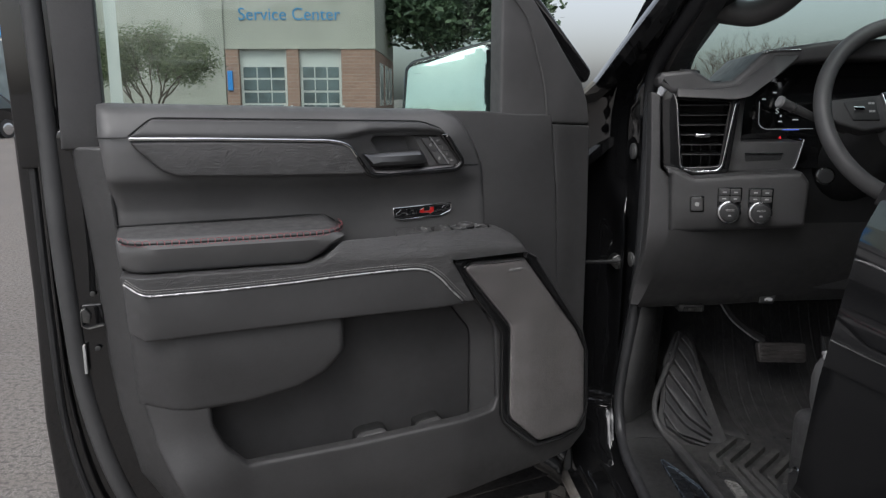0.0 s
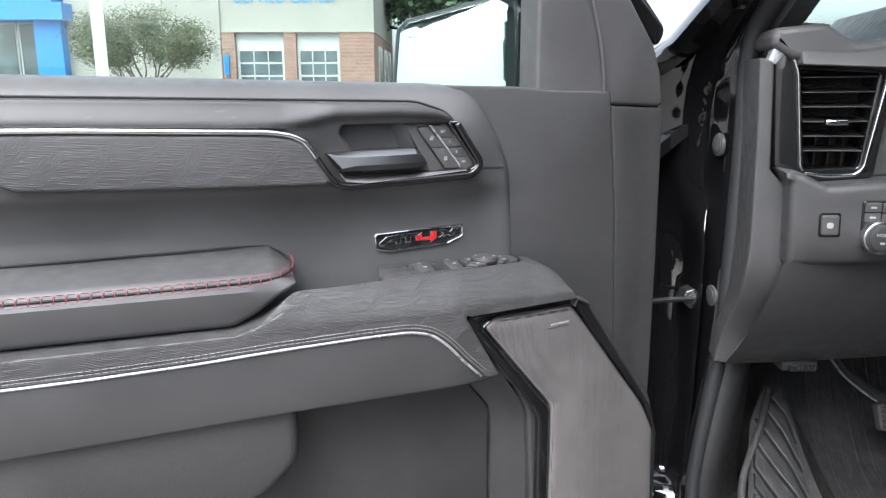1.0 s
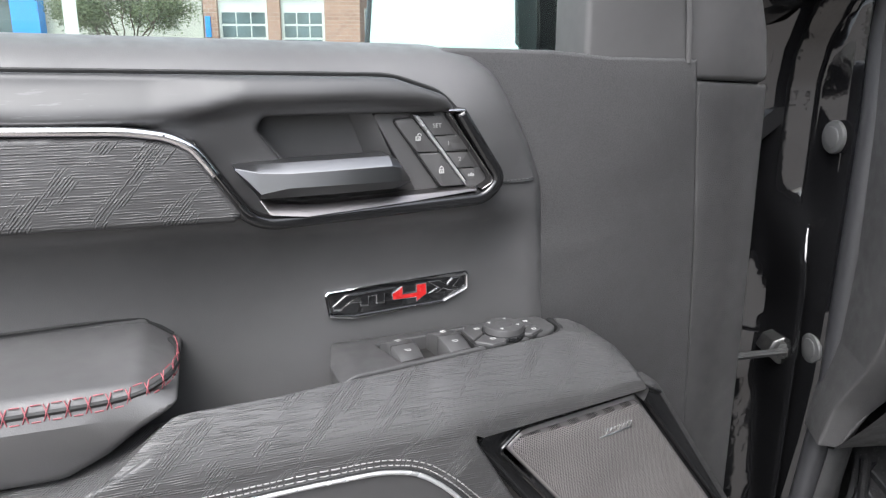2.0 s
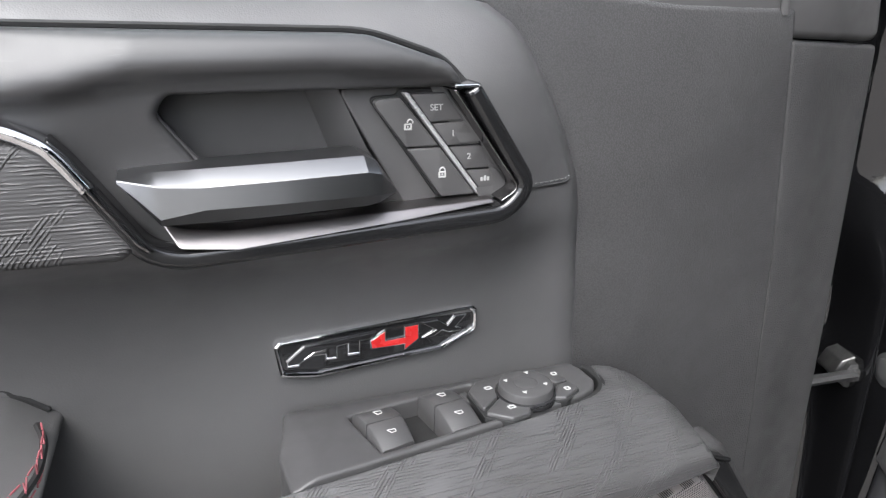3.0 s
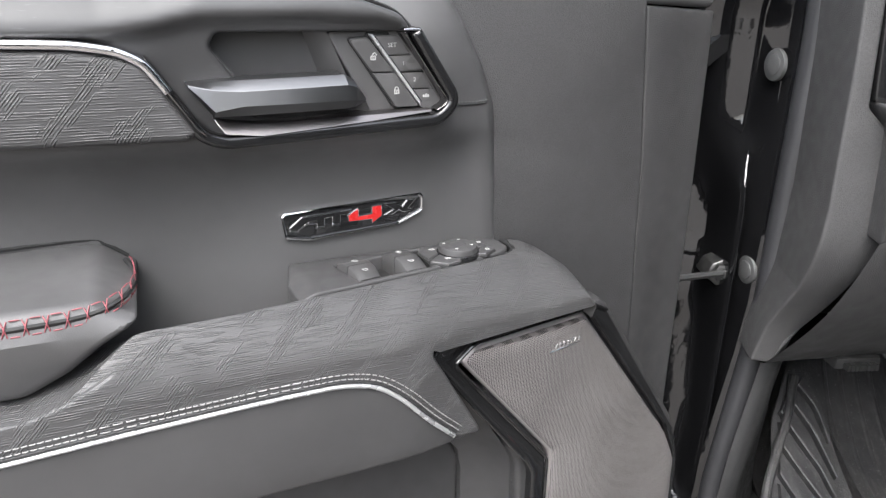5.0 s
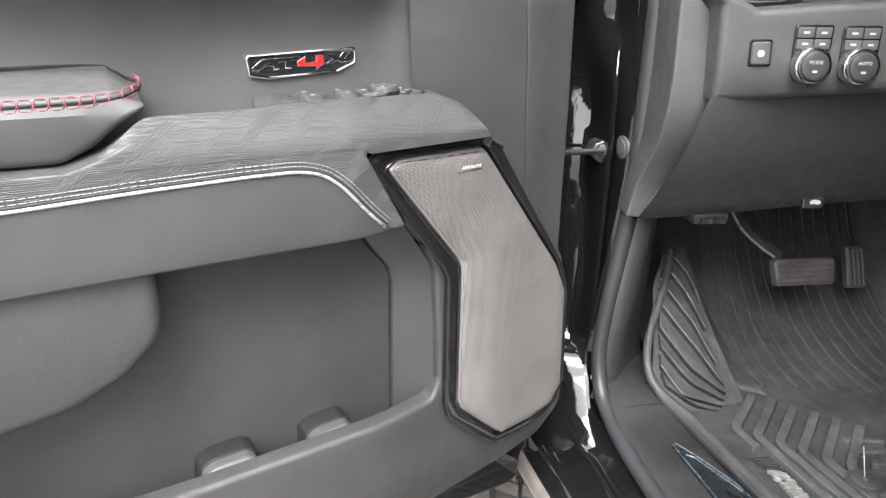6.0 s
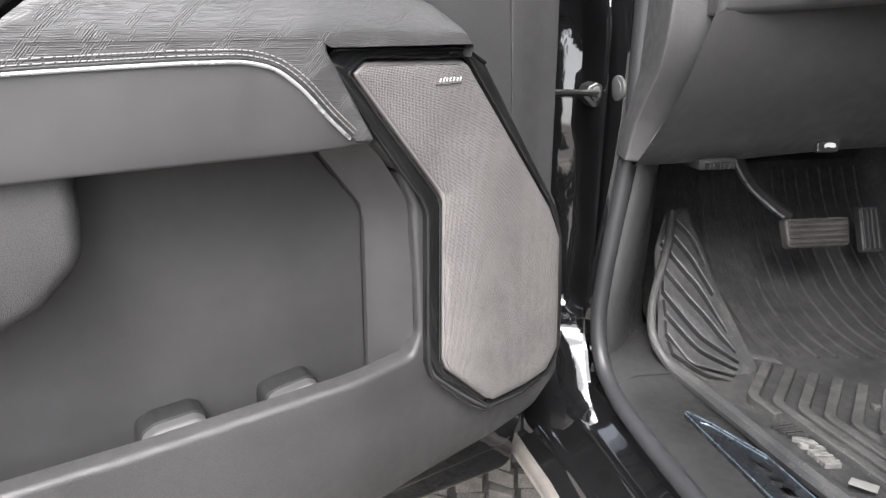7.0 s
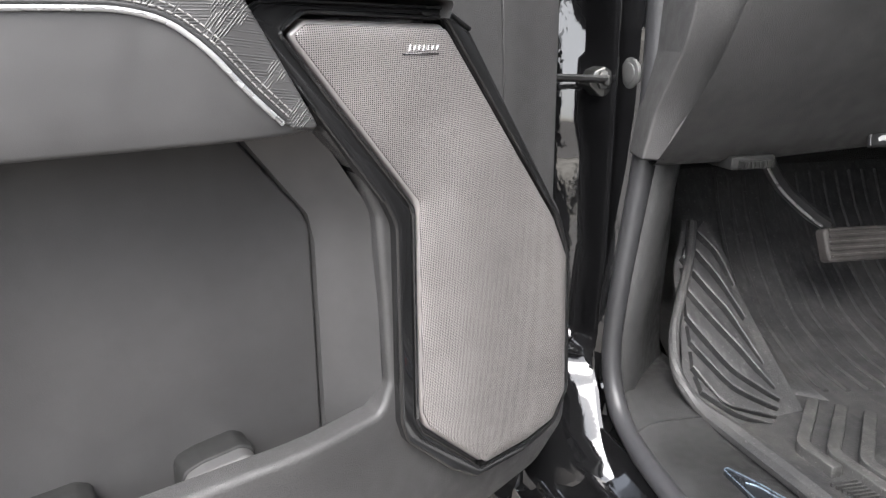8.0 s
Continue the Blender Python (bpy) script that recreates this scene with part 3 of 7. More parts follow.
slab("chrome_strip", band([(-0.0785, 1.3335), (0.048, 1.3315), (0.264, 1.3250), (0.2895, 1.3205), (0.3030, 1.3130), (0.3085, 1.3060), (0.3175, 1.2930)], 0.0062, 0.02), 0.03, 0.0545, BRIGHT, door, "bright chrome accent strip", r=0.0025, rc=0.001)
slab("chrome_strip", band([(0.3168, 1.2945), (0.3345, 1.2675), (0.3395, 1.2635)], 0.0016, 0.004), 0.03, 0.0535, DKCHROME, door, r=0.0006, rc=0.0004)
slab("handle_bezel", band([(0.3025, 1.3145), (0.309, 1.3070), (0.338, 1.2625), (0.352, 1.2575), (0.42, 1.2605), (0.517, 1.2652), (0.530, 1.2785), (0.4955, 1.331)], 0.0092, 0.012, -0.0012), 0.025, 0.0515, GLOSS, door, "gloss black handle bezel", r=0.003, rc=0.001)
# metal strip stands in for sky reflected in the gloss bezel's chamfer
slab("chrome_strip", [(0.3455, 1.2735, 0.001), (0.352, 1.2630, 0.004), (0.378, 1.2605), (0.458, 1.2655), (0.512, 1.2700), (0.512, 1.2722), (0.458, 1.2706), (0.375, 1.2690), (0.357, 1.2710, 0.003)], 0.03, 0.0540, SKYEDGE, door, "lower bezel chamfer, its sky reflection made as a metal strip", r=0.0008, rc=0.001, warp=lambda a, b, c: (a, b, c - 0.8 * max(0, b - 1.2605) * (c > 0.04)))
slab("chrome_strip", band([(0.4865, 1.3325), (0.4995, 1.3325)], 0.0016), 0.03, 0.051, BRIGHT, door, r=0.0006, rc=0.0005)
slab("chrome_strip", band([(0.515, 1.2715), (0.5255, 1.2775), (0.4875, 1.3305)], 0.0011, 0.006), 0.03, 0.0495, DKCHROME, door, r=0.0004, rc=0.0004)


def pull_handle():
    """A faceted lever: a bright top bevel, a plain face, a lower chamfer, flared at its root and cut to a blunt tip."""
    bm, rows = bmesh.new(), []
    for u, top, ridge, crease, low, w in ((0.3295, 1.2985, 1.2980, 1.2972, 1.2966, 0.0580), (0.3375, 1.2992, 1.2962, 1.2890, 1.2862, 0.0590), (0.3455, 1.2998, 1.2946, 1.2800, 1.2762, 0.0600), (0.3640, 1.3003, 1.2936, 1.2834, 1.2766, 0.0620),
                                          (0.395, 1.3010, 1.2944, 1.2838, 1.2772, 0.0635), (0.4385, 1.3020, 1.2956, 1.2842, 1.2784, 0.0635), (0.4455, 1.2985, 1.2938, 1.2838, 1.2790, 0.0615), (0.4545, 1.2850, 1.2842, 1.2826, 1.2806, 0.0540)):
        rows.append([(u, -0.030, top), (u, -w + 0.0085, top), (u, -w + 0.0005, ridge + 0.0006), (u, -w, ridge), (u, -w - 0.0014, crease + 0.0004), (u, -w - 0.0010, crease), (u, -w + 0.0040, low), (u, -0.030, low)])
    sheet(bm, rows)
    bm.faces.new([v for v in bm.verts if abs(v.co.x - 0.4545) < 1e-5])
    return bm


part("door_handle", pull_handle(), surface("satin_dark_chrome", (0.21, 0.21, 0.213), 0.34, metal=1.0, vary=0.01, vscale=18, smudge=0.003), door, "satin chrome door pull handle", angle=18)


def key(name, corners, top=0.0365, label="", material=None):
    return slab(name, corners, 0.028, top, material or SOFT, door, label, r=0.0009, rc=0.0012, seg=2)


slab("switch_base", [(0.4466, 1.3262, 0.003), (0.4618, 1.3270), (0.4632, 1.3296, 0.001), (0.4880, 1.3296, 0.002), (0.5262, 1.2772, 0.004), (0.5222, 1.2712, 0.004), (0.4845, 1.2722, 0.004)], 0.02, 0.0325, BLACKGAP, door, r=0.0005)
key("lock_button", [(0.4475, 1.3250, 0.003), (0.4627, 1.3260), (0.4840, 1.3003), (0.4660, 1.3006)], label="charcoal door unlock button")
key("lock_button", [(0.4666, 1.2998), (0.4846, 1.2995), (0.5052, 1.2732), (0.4856, 1.2730, 0.004)], label="charcoal door lock button")
key("button_divider", [(0.4638, 1.3286), (0.4668, 1.3286), (0.5090, 1.2730), (0.5062, 1.2728)], 0.0375, "bright satin divider", PALESTRIP)
seats_keys = [(1.3275, 1.3130), (1.3122, 1.3003), (1.2995, 1.2872), (1.2864, 1.2735)]
for i, (zt, zb) in enumerate(seats_keys):
    lt, lb = 0.4680 + (1.3275 - zt) * 0.765, 0.4680 + (1.3275 - zb) * 0.765
    rt, rb = 0.4872 + (1.3275 - zt) * 0.735, 0.4872 + (1.3275 - zb) * 0.735
    key("memory_button", [(lt, zt), (rt, zt), (rb, zb, 0.0055 if i == 3 else 0.0008), (lb, zb)], label="charcoal seat memory button")
for text, u, z, s in (("SET", 0.4822, 1.3203, 0.0046), ("1", 0.4915, 1.3066, 0.0046), ("2", 0.5008, 1.2940, 0.0046)):
    lettering("button_print", text, s, INK, door, pose(u, -0.0367, z) @ UPRIGHT)


def padlock(u, z, s, swing):
    bm = bmesh.new()
    plate(bm, [(u - s, z - s * 1.3), (u + s, z - s * 1.3), (u + s, z + s * 0.3), (u - s, z + s * 0.3)], 0.0360, 0.0369, r=0.0001, seg=1, rc=0.0004, hole=[(u - s * 0.55, z - s * 0.9), (u + s * 0.55, z - s * 0.9), (u + s * 0.55, z - s * 0.05), (u - s * 0.55, z - s * 0.05)])
    arc = [(u + swing + s * 0.7 * math.cos(a), -0.0366, z + s * 0.5 + s * 0.8 * math.sin(a)) for a in [math.pi * k / 8 for k in range(9)]]
    tube(bm, [(arc[0][0], -0.0366, z + s * 0.3)] + arc + ([] if swing else [(arc[-1][0], -0.0366, z + s * 0.3)]), 0.0004, 5)
    plate(bm, [(u - s * 0.2, z - s * 0.75), (u + s * 0.2, z - s * 0.75), (u + s * 0.2, z - s * 0.25), (u - s * 0.2, z - s * 0.25)], 0.0360, 0.0368, r=0.0001, seg=1, rc=0.0001)
    part("button_print", bm, INK, door)


padlock(0.4668, 1.3122, 0.0021, 0.0011)
padlock(0.4858, 1.2862, 0.0021, 0.0)
bm = bmesh.new()
for du in (-0.0019, 0.0, 0.0019):
    plate(bm, [(0.5105 + du - 0.0007, 1.2800), (0.5105 + du + 0.0007, 1.2800), (0.5105 + du + 0.0007, 1.2822 + (0.0012 if du == 0 else 0)), (0.5105 + du - 0.0007, 1.2822)], 0.036, 0.0368, r=0.0001, seg=1, rc=0.0004)
part("button_print", bm, INK, door)

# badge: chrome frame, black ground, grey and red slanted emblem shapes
BADGE = [(0.3963, 1.1840, 0.002), (0.3993, 1.1872, 0.002), (0.5195, 1.1935, 0.002), (0.5220, 1.1905, 0.002), (0.5222, 1.1778, 0.003), (0.5003, 1.1664), (0.4201, 1.1607), (0.3992, 1.1646, 0.003)]


def shrink(c, k):
    cx, cz = sum(p[0] for p in c) / len(c), sum(p[1] for p in c) / len(c)
    return [(cx + (p[0] - cx) * (1 - (1 - k) * 0.22), cz + (p[1] - cz) * k, *p[2:]) for p in c]


slab("badge_frame", BADGE, -0.002, 0.0070, BRIGHT, door, "chrome badge frame", r=0.0016, seg=2, hole=shrink(BADGE, 0.80))
slab("badge_ground", shrink(BADGE, 0.82), -0.002, 0.0045, GLOSS, door, r=0.0003)
EMBLEM = [
    ([(0.4038, 1.1737), (0.4141, 1.1816), (0.4568, 1.1842), (0.4534, 1.1808), (0.4468, 1.1805), (0.4466, 1.1719), (0.4400, 1.1720), (0.4402, 1.1799), (0.4330, 1.1790), (0.4328, 1.1712), (0.4266, 1.1712), (0.4268, 1.1751), (0.4192, 1.1754), (0.4108, 1.1716), (0.4104, 1.1696), (0.4039, 1.1698)], DKCHROME),
    ([(0.4861, 1.1859), (0.4963, 1.1861), (0.5025, 1.1818), (0.5074, 1.1873), (0.5147, 1.1873), (0.5076, 1.1799), (0.5165, 1.1773), (0.5037, 1.1772), (0.4993, 1.1794), (0.4940, 1.1762), (0.4859, 1.1757), (0.4954, 1.1800)], DKCHROME),
    ([(0.4537, 1.1790), (0.4625, 1.1840), (0.4627, 1.1774), (0.4751, 1.1782), (0.4751, 1.1848), (0.4834, 1.1853), (0.4838, 1.1760), (0.4751, 1.1701), (0.4751, 1.1738), (0.4543, 1.1738)], RED)]
for c, m in EMBLEM:
    c = [Vector(p) for p in c]
    if area(c) < 0:
        c.reverse()
    slab("emblem_edge", [tuple(p) for p in inset(c, -0.0005)], 0.0, 0.0058, BRIGHT, door, r=0.0003, rc=0.0003, seg=2)
    slab("emblem_shape", [tuple(p) for p in inset(c, 0.0002)], 0.0, 0.0062, m if m is RED else GLOSS, door, "red enamel emblem shape" if m is RED else "black chrome-edged emblem shape", r=0.0002, rc=0.0002, seg=1)
slab("emblem_edge", [(0.4122, 1.1733), (0.4195, 1.1777), (0.4267, 1.1785), (0.4267, 1.1765), (0.4200, 1.1762)], 0.0, 0.0066, DKCHROME, door, r=0.0003, rc=0.0002, seg=1)
for u0, u1, z0, z1 in ((0.4040, 0.4103, 1.1697, 1.1713), (0.4267, 0.4328, 1.1712, 1.1726), (0.4400, 0.4466, 1.1719, 1.1734)):
    slab("emblem_edge", [(u0, z0), (u1, z0), (u1, z1), (u0, z1)], 0.0, 0.0068, BRIGHT, door, r=0.0003, rc=0.0002, seg=1)

# padded armrest with red cross stitching
ARM = [(-0.112, 1.178, 0.012), (-0.108, 1.110, 0.008), (-0.085, 1.100, 0.01), (0.208, 1.100, 0.03), (0.238, 1.114, 0.03), (0.279, 1.146, 0.006), (0.288, 1.158, 0.012), (0.262, 1.178, 0.02)]


def arm_shape(a, b, c):
    top = ease((b - 1.13) / 0.05)
    return a - 0.006 * ease((a - 0.2) / 0.08) * c / 0.1, b - top * 0.016 * max(0, c) / 0.1 + 0.006 - 0.004 * top * max(0, 1 - c / 0.08), c - (0.010 * top + 0.013 * ease((1.154 - b) / 0.055)) * (c > 0.05) - 0.02 * ease((-0.06 - a) / 0.05) * (c > 0.05)


slab("armrest", ARM, -0.01, 0.106, LEATHER, door, "padded charcoal leather armrest with red stitching", r=0.009, seg=5, warp=arm_shape, cell=0.02)


# black rod in the crease stands in for contact shadow behind the armrest
part("armrest_crease_shade", tube(bmesh.new(), smooth3([(-0.112, -0.009, 1.178), (0.05, -0.008, 1.180), (0.165, -0.004, 1.1805), (0.250, -0.0015, 1.1815), (0.266, -0.0015, 1.176), (0.280, -0.003, 1.166)], 6), 0.0018, 6), BLACKGAP, door)


def stitch_path(s):
    """Point and cross direction along the armrest seam, s from 0 at the latch end to 1 at the tip."""
    pts = smooth3([(-0.106, -0.072, 1.163), (-0.085, -0.092, 1.1595), (-0.03, -0.0965, 1.158), (0.10, -0.0965, 1.158), (0.20, -0.0965, 1.159), (0.250, -0.095, 1.161), (0.272, -0.086, 1.166), (0.2805, -0.070, 1.1685), (0.2822, -0.054, 1.1690), (0.2815, -0.038, 1.1695), (0.2775, -0.024, 1.1705)], 10)
    f = s * (len(pts) - 1)
    i = min(int(f), len(pts) - 2)
    return pts[i].lerp(pts[i + 1], f - i)


bm = bmesh.new()
seam = [stitch_path(k / 120) for k in range(121)]
part("armrest_seam", tube(bmesh.new(), [p + Vector((0, -0.0012, 0.0002)) for p in seam], 0.0019, 6), BLACKGAP, door)
runs = [0.0]
for p, q in zip(seam, seam[1:]):
    runs.append(runs[-1] + (q - p).length)
STITCH = 0.0118
for k in range(int(runs[-1] / STITCH)):
    p, q = (stitch_path(lerp_table(STITCH * (k + e), list(zip(runs, [i / 120 for i in range(121)])))) for e in (0, 1))
    up, dn = Vector((0, 0.0030, 0.0044)), Vector((0, -0.0014, -0.0050))
    lift = Vector((0.0004, -0.0027, 0.0016))
    # two threads cross at the start of each stitch, over the seam
    for slant in (-0.14, 0.14):
        a, b = p.lerp(q, -slant) + dn, p.lerp(q, slant) + up
        tube(bm, [a + lift * 0.6, a.lerp(b, 0.5) + lift * 1.3, b + lift * 0.6], 0.00045, 6)
    for off, f0, f1 in ((up, 0.25, 0.75), (dn, 0.28, 0.72)):
        tube(bm, [p.lerp(q, f0) + off + lift * 0.7, p.lerp(q, (f0 + f1) / 2) + off + lift * 0.9, p.lerp(q, f1) + off + lift * 0.7], 0.00050, 6)
part("red_stitching", bm, REDTHREAD, door, "red cross stitching")

# embossed bolster that carries the window switches
STRIP = [(-0.104, 1.090), (-0.071, 1.0725), (0.063, 1.0735), (0.165, 1.0765), (0.260, 1.0815), (0.362, 1.0850), (0.412, 1.0850), (0.438, 1.0790), (0.460, 1.0620), (0.484, 1.0350), (0.508, 1.0125)]


POD_GAP = [(0.340, 0.0925), (0.3905, 0.0850), (0.4188, 0.0810), (0.4493, 0.0765), (0.4825, 0.0712), (0.5119, 0.0664), (0.5418, 0.0620), (0.5655, 0.0572), (0.5800, 0.0525), (0.5925, 0.0452), (0.5972, 0.0360), (0.5978, 0.0195), (0.5957, 0.0149)]


ROLLBACK = [(0.225, 0.117), (0.275, 0.0985), (0.340, 0.0955), (0.3905, 0.0885)] + [(u, d + 0.0040) for u, d in POD_GAP[2:10]] + [(0.66, 0.052)]


def bolster_bend(a, b, c):
    """The bolster's face rolls back to the gap round the switch pod."""
    if c < 0.079 and a > 0.29:
        c += (lerp_table(a, POD_GAP[:9]) + 0.0025 - c) * ease((a - 0.29) / 0.10)
    front = 0.117 - 0.17 * max(0, a - 0.47)
    roll = (max(0.0, b - 1.105) / 0.042) ** 1.7 * (front - lerp_table(a, ROLLBACK)) * (c > 0.09)
    return a, b, c - 0.17 * max(0, a - 0.47) * (c > 0.08) - 0.03 * ease((-0.07 - a) / 0.04) - roll


slab("bolster", [(-0.109, 1.104, 0.01), (0.208, 1.104, 0.03), (0.238, 1.114, 0.02), (0.262, 1.126, 0.004), (0.285, 1.126, 0.004), (0.312, 1.114, 0.004), (0.487, 1.1110), (0.487, 1.0915), (0.5365, 1.0065, 0.004), (0.5145, 1.0085)] + [(a, b) for a, b in STRIP[-2:0:-1]] + [(-0.106, 1.090)],
     0.068, 0.117, EMBOSS, door, "embossed woven-pattern leather bolster", r=0.0025, seg=3, warp=bolster_bend, cell=0.0075)
BOLSTER_TOP = [(0.225, 1.1095), (0.240, 1.1175), (0.268, 1.1385), (0.277, 1.1436), (0.290, 1.1444), (0.380, 1.1451), (0.556, 1.1456), (0.590, 1.1440), (0.612, 1.1395), (0.632, 1.1320), (0.646, 1.1220), (0.655, 1.1100), (0.6605, 1.0990)]
rows = []
for k in range(101):
    u = 0.228 + 0.4325 * k / 100
    top, shoulder, front = lerp_table(u, BOLSTER_TOP), lerp_table(u, ROLLBACK), 0.1173 - 0.17 * max(0, u - 0.47) - 0.0015 * ease((0.236 - u) / 0.008)
    back = lerp_table(u, [(0.280, 0.0962)] + POD_GAP[:9] + [(0.5925, 0.0452), (0.5965, 0.0360), (0.6000, 0.0150), (0.67, 0.0150)]) + 0.0025 * (u < 0.59)
    back = min(back, shoulder - 0.0015)
    foot, low = min(1.105, top - 0.012), lerp_table(u, [(0.478, 1.102), (0.492, 1.0950)])
    row = [(u, -back, 1.085), (u, -back, top - 0.0020), (u, -back - 0.0006, top - 0.0006)]
    for j in range(1, 7):
        d = back + (shoulder - back) * j / 6
        row.append((u, -d, top + 0.003 * ease((0.034 - d) / 0.018) * ease((0.64 - u) / 0.03)))
    for j in range(1, 19):
        z = top - (top - low) * (j / 18) ** 1.4
        row.append((u, -front + max(0.0, (z - foot) / (top - foot)) ** 1.7 * (front - shoulder), z))
    row.append((u, -front + 0.003, low - 0.0006))
    rows.append(row)
rows.append([(x + 0.0012, y, min(z, 1.097) - 0.003) for x, y, z in rows[-1]])
rows.append([(x - 0.004, y, z - 0.010) for x, y, z in rows[-1]])
part("bolster_end", sheet(bmesh.new(), rows), EMBOSS, door, "embossed woven-pattern leather bolster end", angle=50)
slab("pale_piping", band(STRIP, 0.0036, 0.02), 0.08, 0.1190, PALESTRIP, door, "pale satin piping strip", r=0.0018, rc=0.0008, warp=bolster_bend, step=0.012)
slab("piping_groove", band(STRIP, 0.0026, 0.02, 0.0033), 0.08, 0.1180, DARK, door, r=0.001, rc=0.0008, warp=bolster_bend, step=0.012)
for shift in (0.0060, 0.0100):
    bm = bmesh.new()
    line = dense(path_round(STRIP, 0.02), 0.0044, closed=False)
    for i in range(0, len(line) - 1):
        t = (line[i + 1] - line[i]).normalized()
        n = Vector((-t.y, t.x)) * shift
        a, b = line[i].lerp(line[i + 1], 0.1) + n, line[i].lerp(line[i + 1], 0.85) + n
        if (b - a).length < 0.0015:
            continue
        wa, wb = bolster_bend(a.x, a.y, 0.1178)[2], bolster_bend(b.x, b.y, 0.1178)[2]
        tube(bm, [(a.x, -wa, a.y), ((a.x + b.x) / 2, -(wa + wb) / 2 - 0.0004, (a.y + b.y) / 2), (b.x, -wb, b.y)], 0.00052, 6)
    part("pale_stitching", bm, WHITETHREAD, door, "pale double stitching")


def lower_bend(a, b, c):
    return a, b, c - 0.17 * max(0, a - 0.47) * (c > 0.05) - 0.03 * ease((-0.07 - a) / 0.04) * (c > 0.05) - 0.003 * ease((1.03 - b) / 0.04)


slab("lower_bolster", [(a, b + 0.002) for a, b in STRIP] + [(0.542, 1.0060, 0.003), (0.50, 1.0035), (0.276, 1.0005), (-0.075, 0.9915, 0.01), (-0.101, 1.004, 0.01)],
     0.02, 0.116, LOWSOFT, door, "smooth charcoal lower bolster", r=0.0035, seg=4, warp=lower_bend, cell=0.02)

# window and mirror switches on their sloping pod
SWITCH = surface("satin_switch_plastic", (0.044, 0.043, 0.0435), 0.52, grain=0.1, gscale=1600, gdist=0.0002)
POD_Z = 1.1460
PODAX = lambda a, b, c: (a, -b, c)
POD_FRONT = [(0.5862, 0.0150), (0.5890, 0.0230), (0.5895, 0.0400, 0.008), (0.5842, 0.0482, 0.008), (0.5737, 0.0530), (0.5560, 0.0573), (0.5203, 0.0635), (0.4841, 0.0690), (0.4501, 0.0745), (0.4196, 0.0790), (0.3910, 0.0830, 0.003)]
slab("switch_pod", [(0.3900, 0.0500), (0.3955, 0.0280, 0.01), (0.3990, 0.0120, 0.01), (0.4100, 0.0015, 0.006), (0.4550, 0.0), (0.5400, 0.0), (0.5800, 0.0020)] + POD_FRONT, 1.09, POD_Z, SWITCH, door, "charcoal window switch pod", axes=PODAX, r=0.0020, seg=4,
     hole=[(0.4322, 0.0300, 0.002), (0.5150, 0.0190, 0.002), (0.5080, 0.0300), (0.5165, 0.0595, 0.002), (0.4412, 0.0705, 0.002)], hole_w=POD_Z - 0.018, cell=0.005, warp=lambda a, b, c: (a, b, c - (0.004 * ease((0.404 - a) / 0.012) + 0.62 * max(0.0, 0.0145 - b)) * (c > 1.12)))
slab("pod_gap", band([(0.284, 0.0960)] + [(u, d + 0.0012) for u, d in POD_GAP[:9]] + POD_GAP[9:], 0.0050, 0.010), 1.09, POD_Z - 0.0030, BLACKGAP, door, axes=PODAX, r=0.001, rc=0.001)
slab("switch_well", [(0.4300, 0.0270), (0.5190, 0.0160), (0.5190, 0.0640), (0.4390, 0.0730)], POD_Z - 0.022, POD_Z - 0.012, BLACKGAP, door, axes=PODAX, r=0.0005, rc=0.002)
slab("well_wall", [(0.5030, 0.0240), (0.5080, 0.0235), (0.5165, 0.0600), (0.5110, 0.0605)], POD_Z - 0.02, POD_Z - 0.002, SWITCH, door, axes=PODAX, r=0.001, rc=0.001)
slab("key_gap", [(0.5060, 0.0300), (0.5150, 0.0205), (0.5300, 0.0200), (0.5600, 0.0195), (0.5690, 0.0250), (0.5720, 0.0380), (0.5740, 0.0490), (0.5600, 0.0580), (0.5510, 0.0560), (0.5345, 0.0610), (0.5320, 0.0655), (0.5190, 0.0680), (0.5060, 0.0585)], POD_Z - 0.004, POD_Z + 0.0004, BLACKGAP, door, axes=PODAX, r=0.0002, rc=0.003)
for c in ([(0.5068, 0.0310), (0.5155, 0.0215), (0.5300, 0.0208), (0.5340, 0.0260), (0.5235, 0.0400), (0.5075, 0.0530)], [(0.5070, 0.0565), (0.5236, 0.0418), (0.5262, 0.0480), (0.5342, 0.0600), (0.5315, 0.0645), (0.5195, 0.0670)]):
    slab("mirror_key", c, POD_Z - 0.004, POD_Z + 0.0026, SWITCH, door, "charcoal mirror select key", axes=PODAX, r=0.0012, rc=0.002)
    x, y = sum(q[0] for q in c) / len(c), sum(q[1] for q in c) / len(c)
    part("switch_print", plate(bmesh.new(), [(x - 0.0028, y - 0.0016), (x + 0.002, y - 0.0022), (x + 0.0028, y + 0.0012), (x - 0.0018, y + 0.0016)], POD_Z + 0.002, POD_Z + 0.0029, r=0.0001, seg=1, rc=0.0008, axes=PODAX, hole=[(x - 0.0018, y - 0.0008), (x + 0.0012, y - 0.0012), (x + 0.0018, y + 0.0005), (x - 0.001, y + 0.0008)]), INK, door)


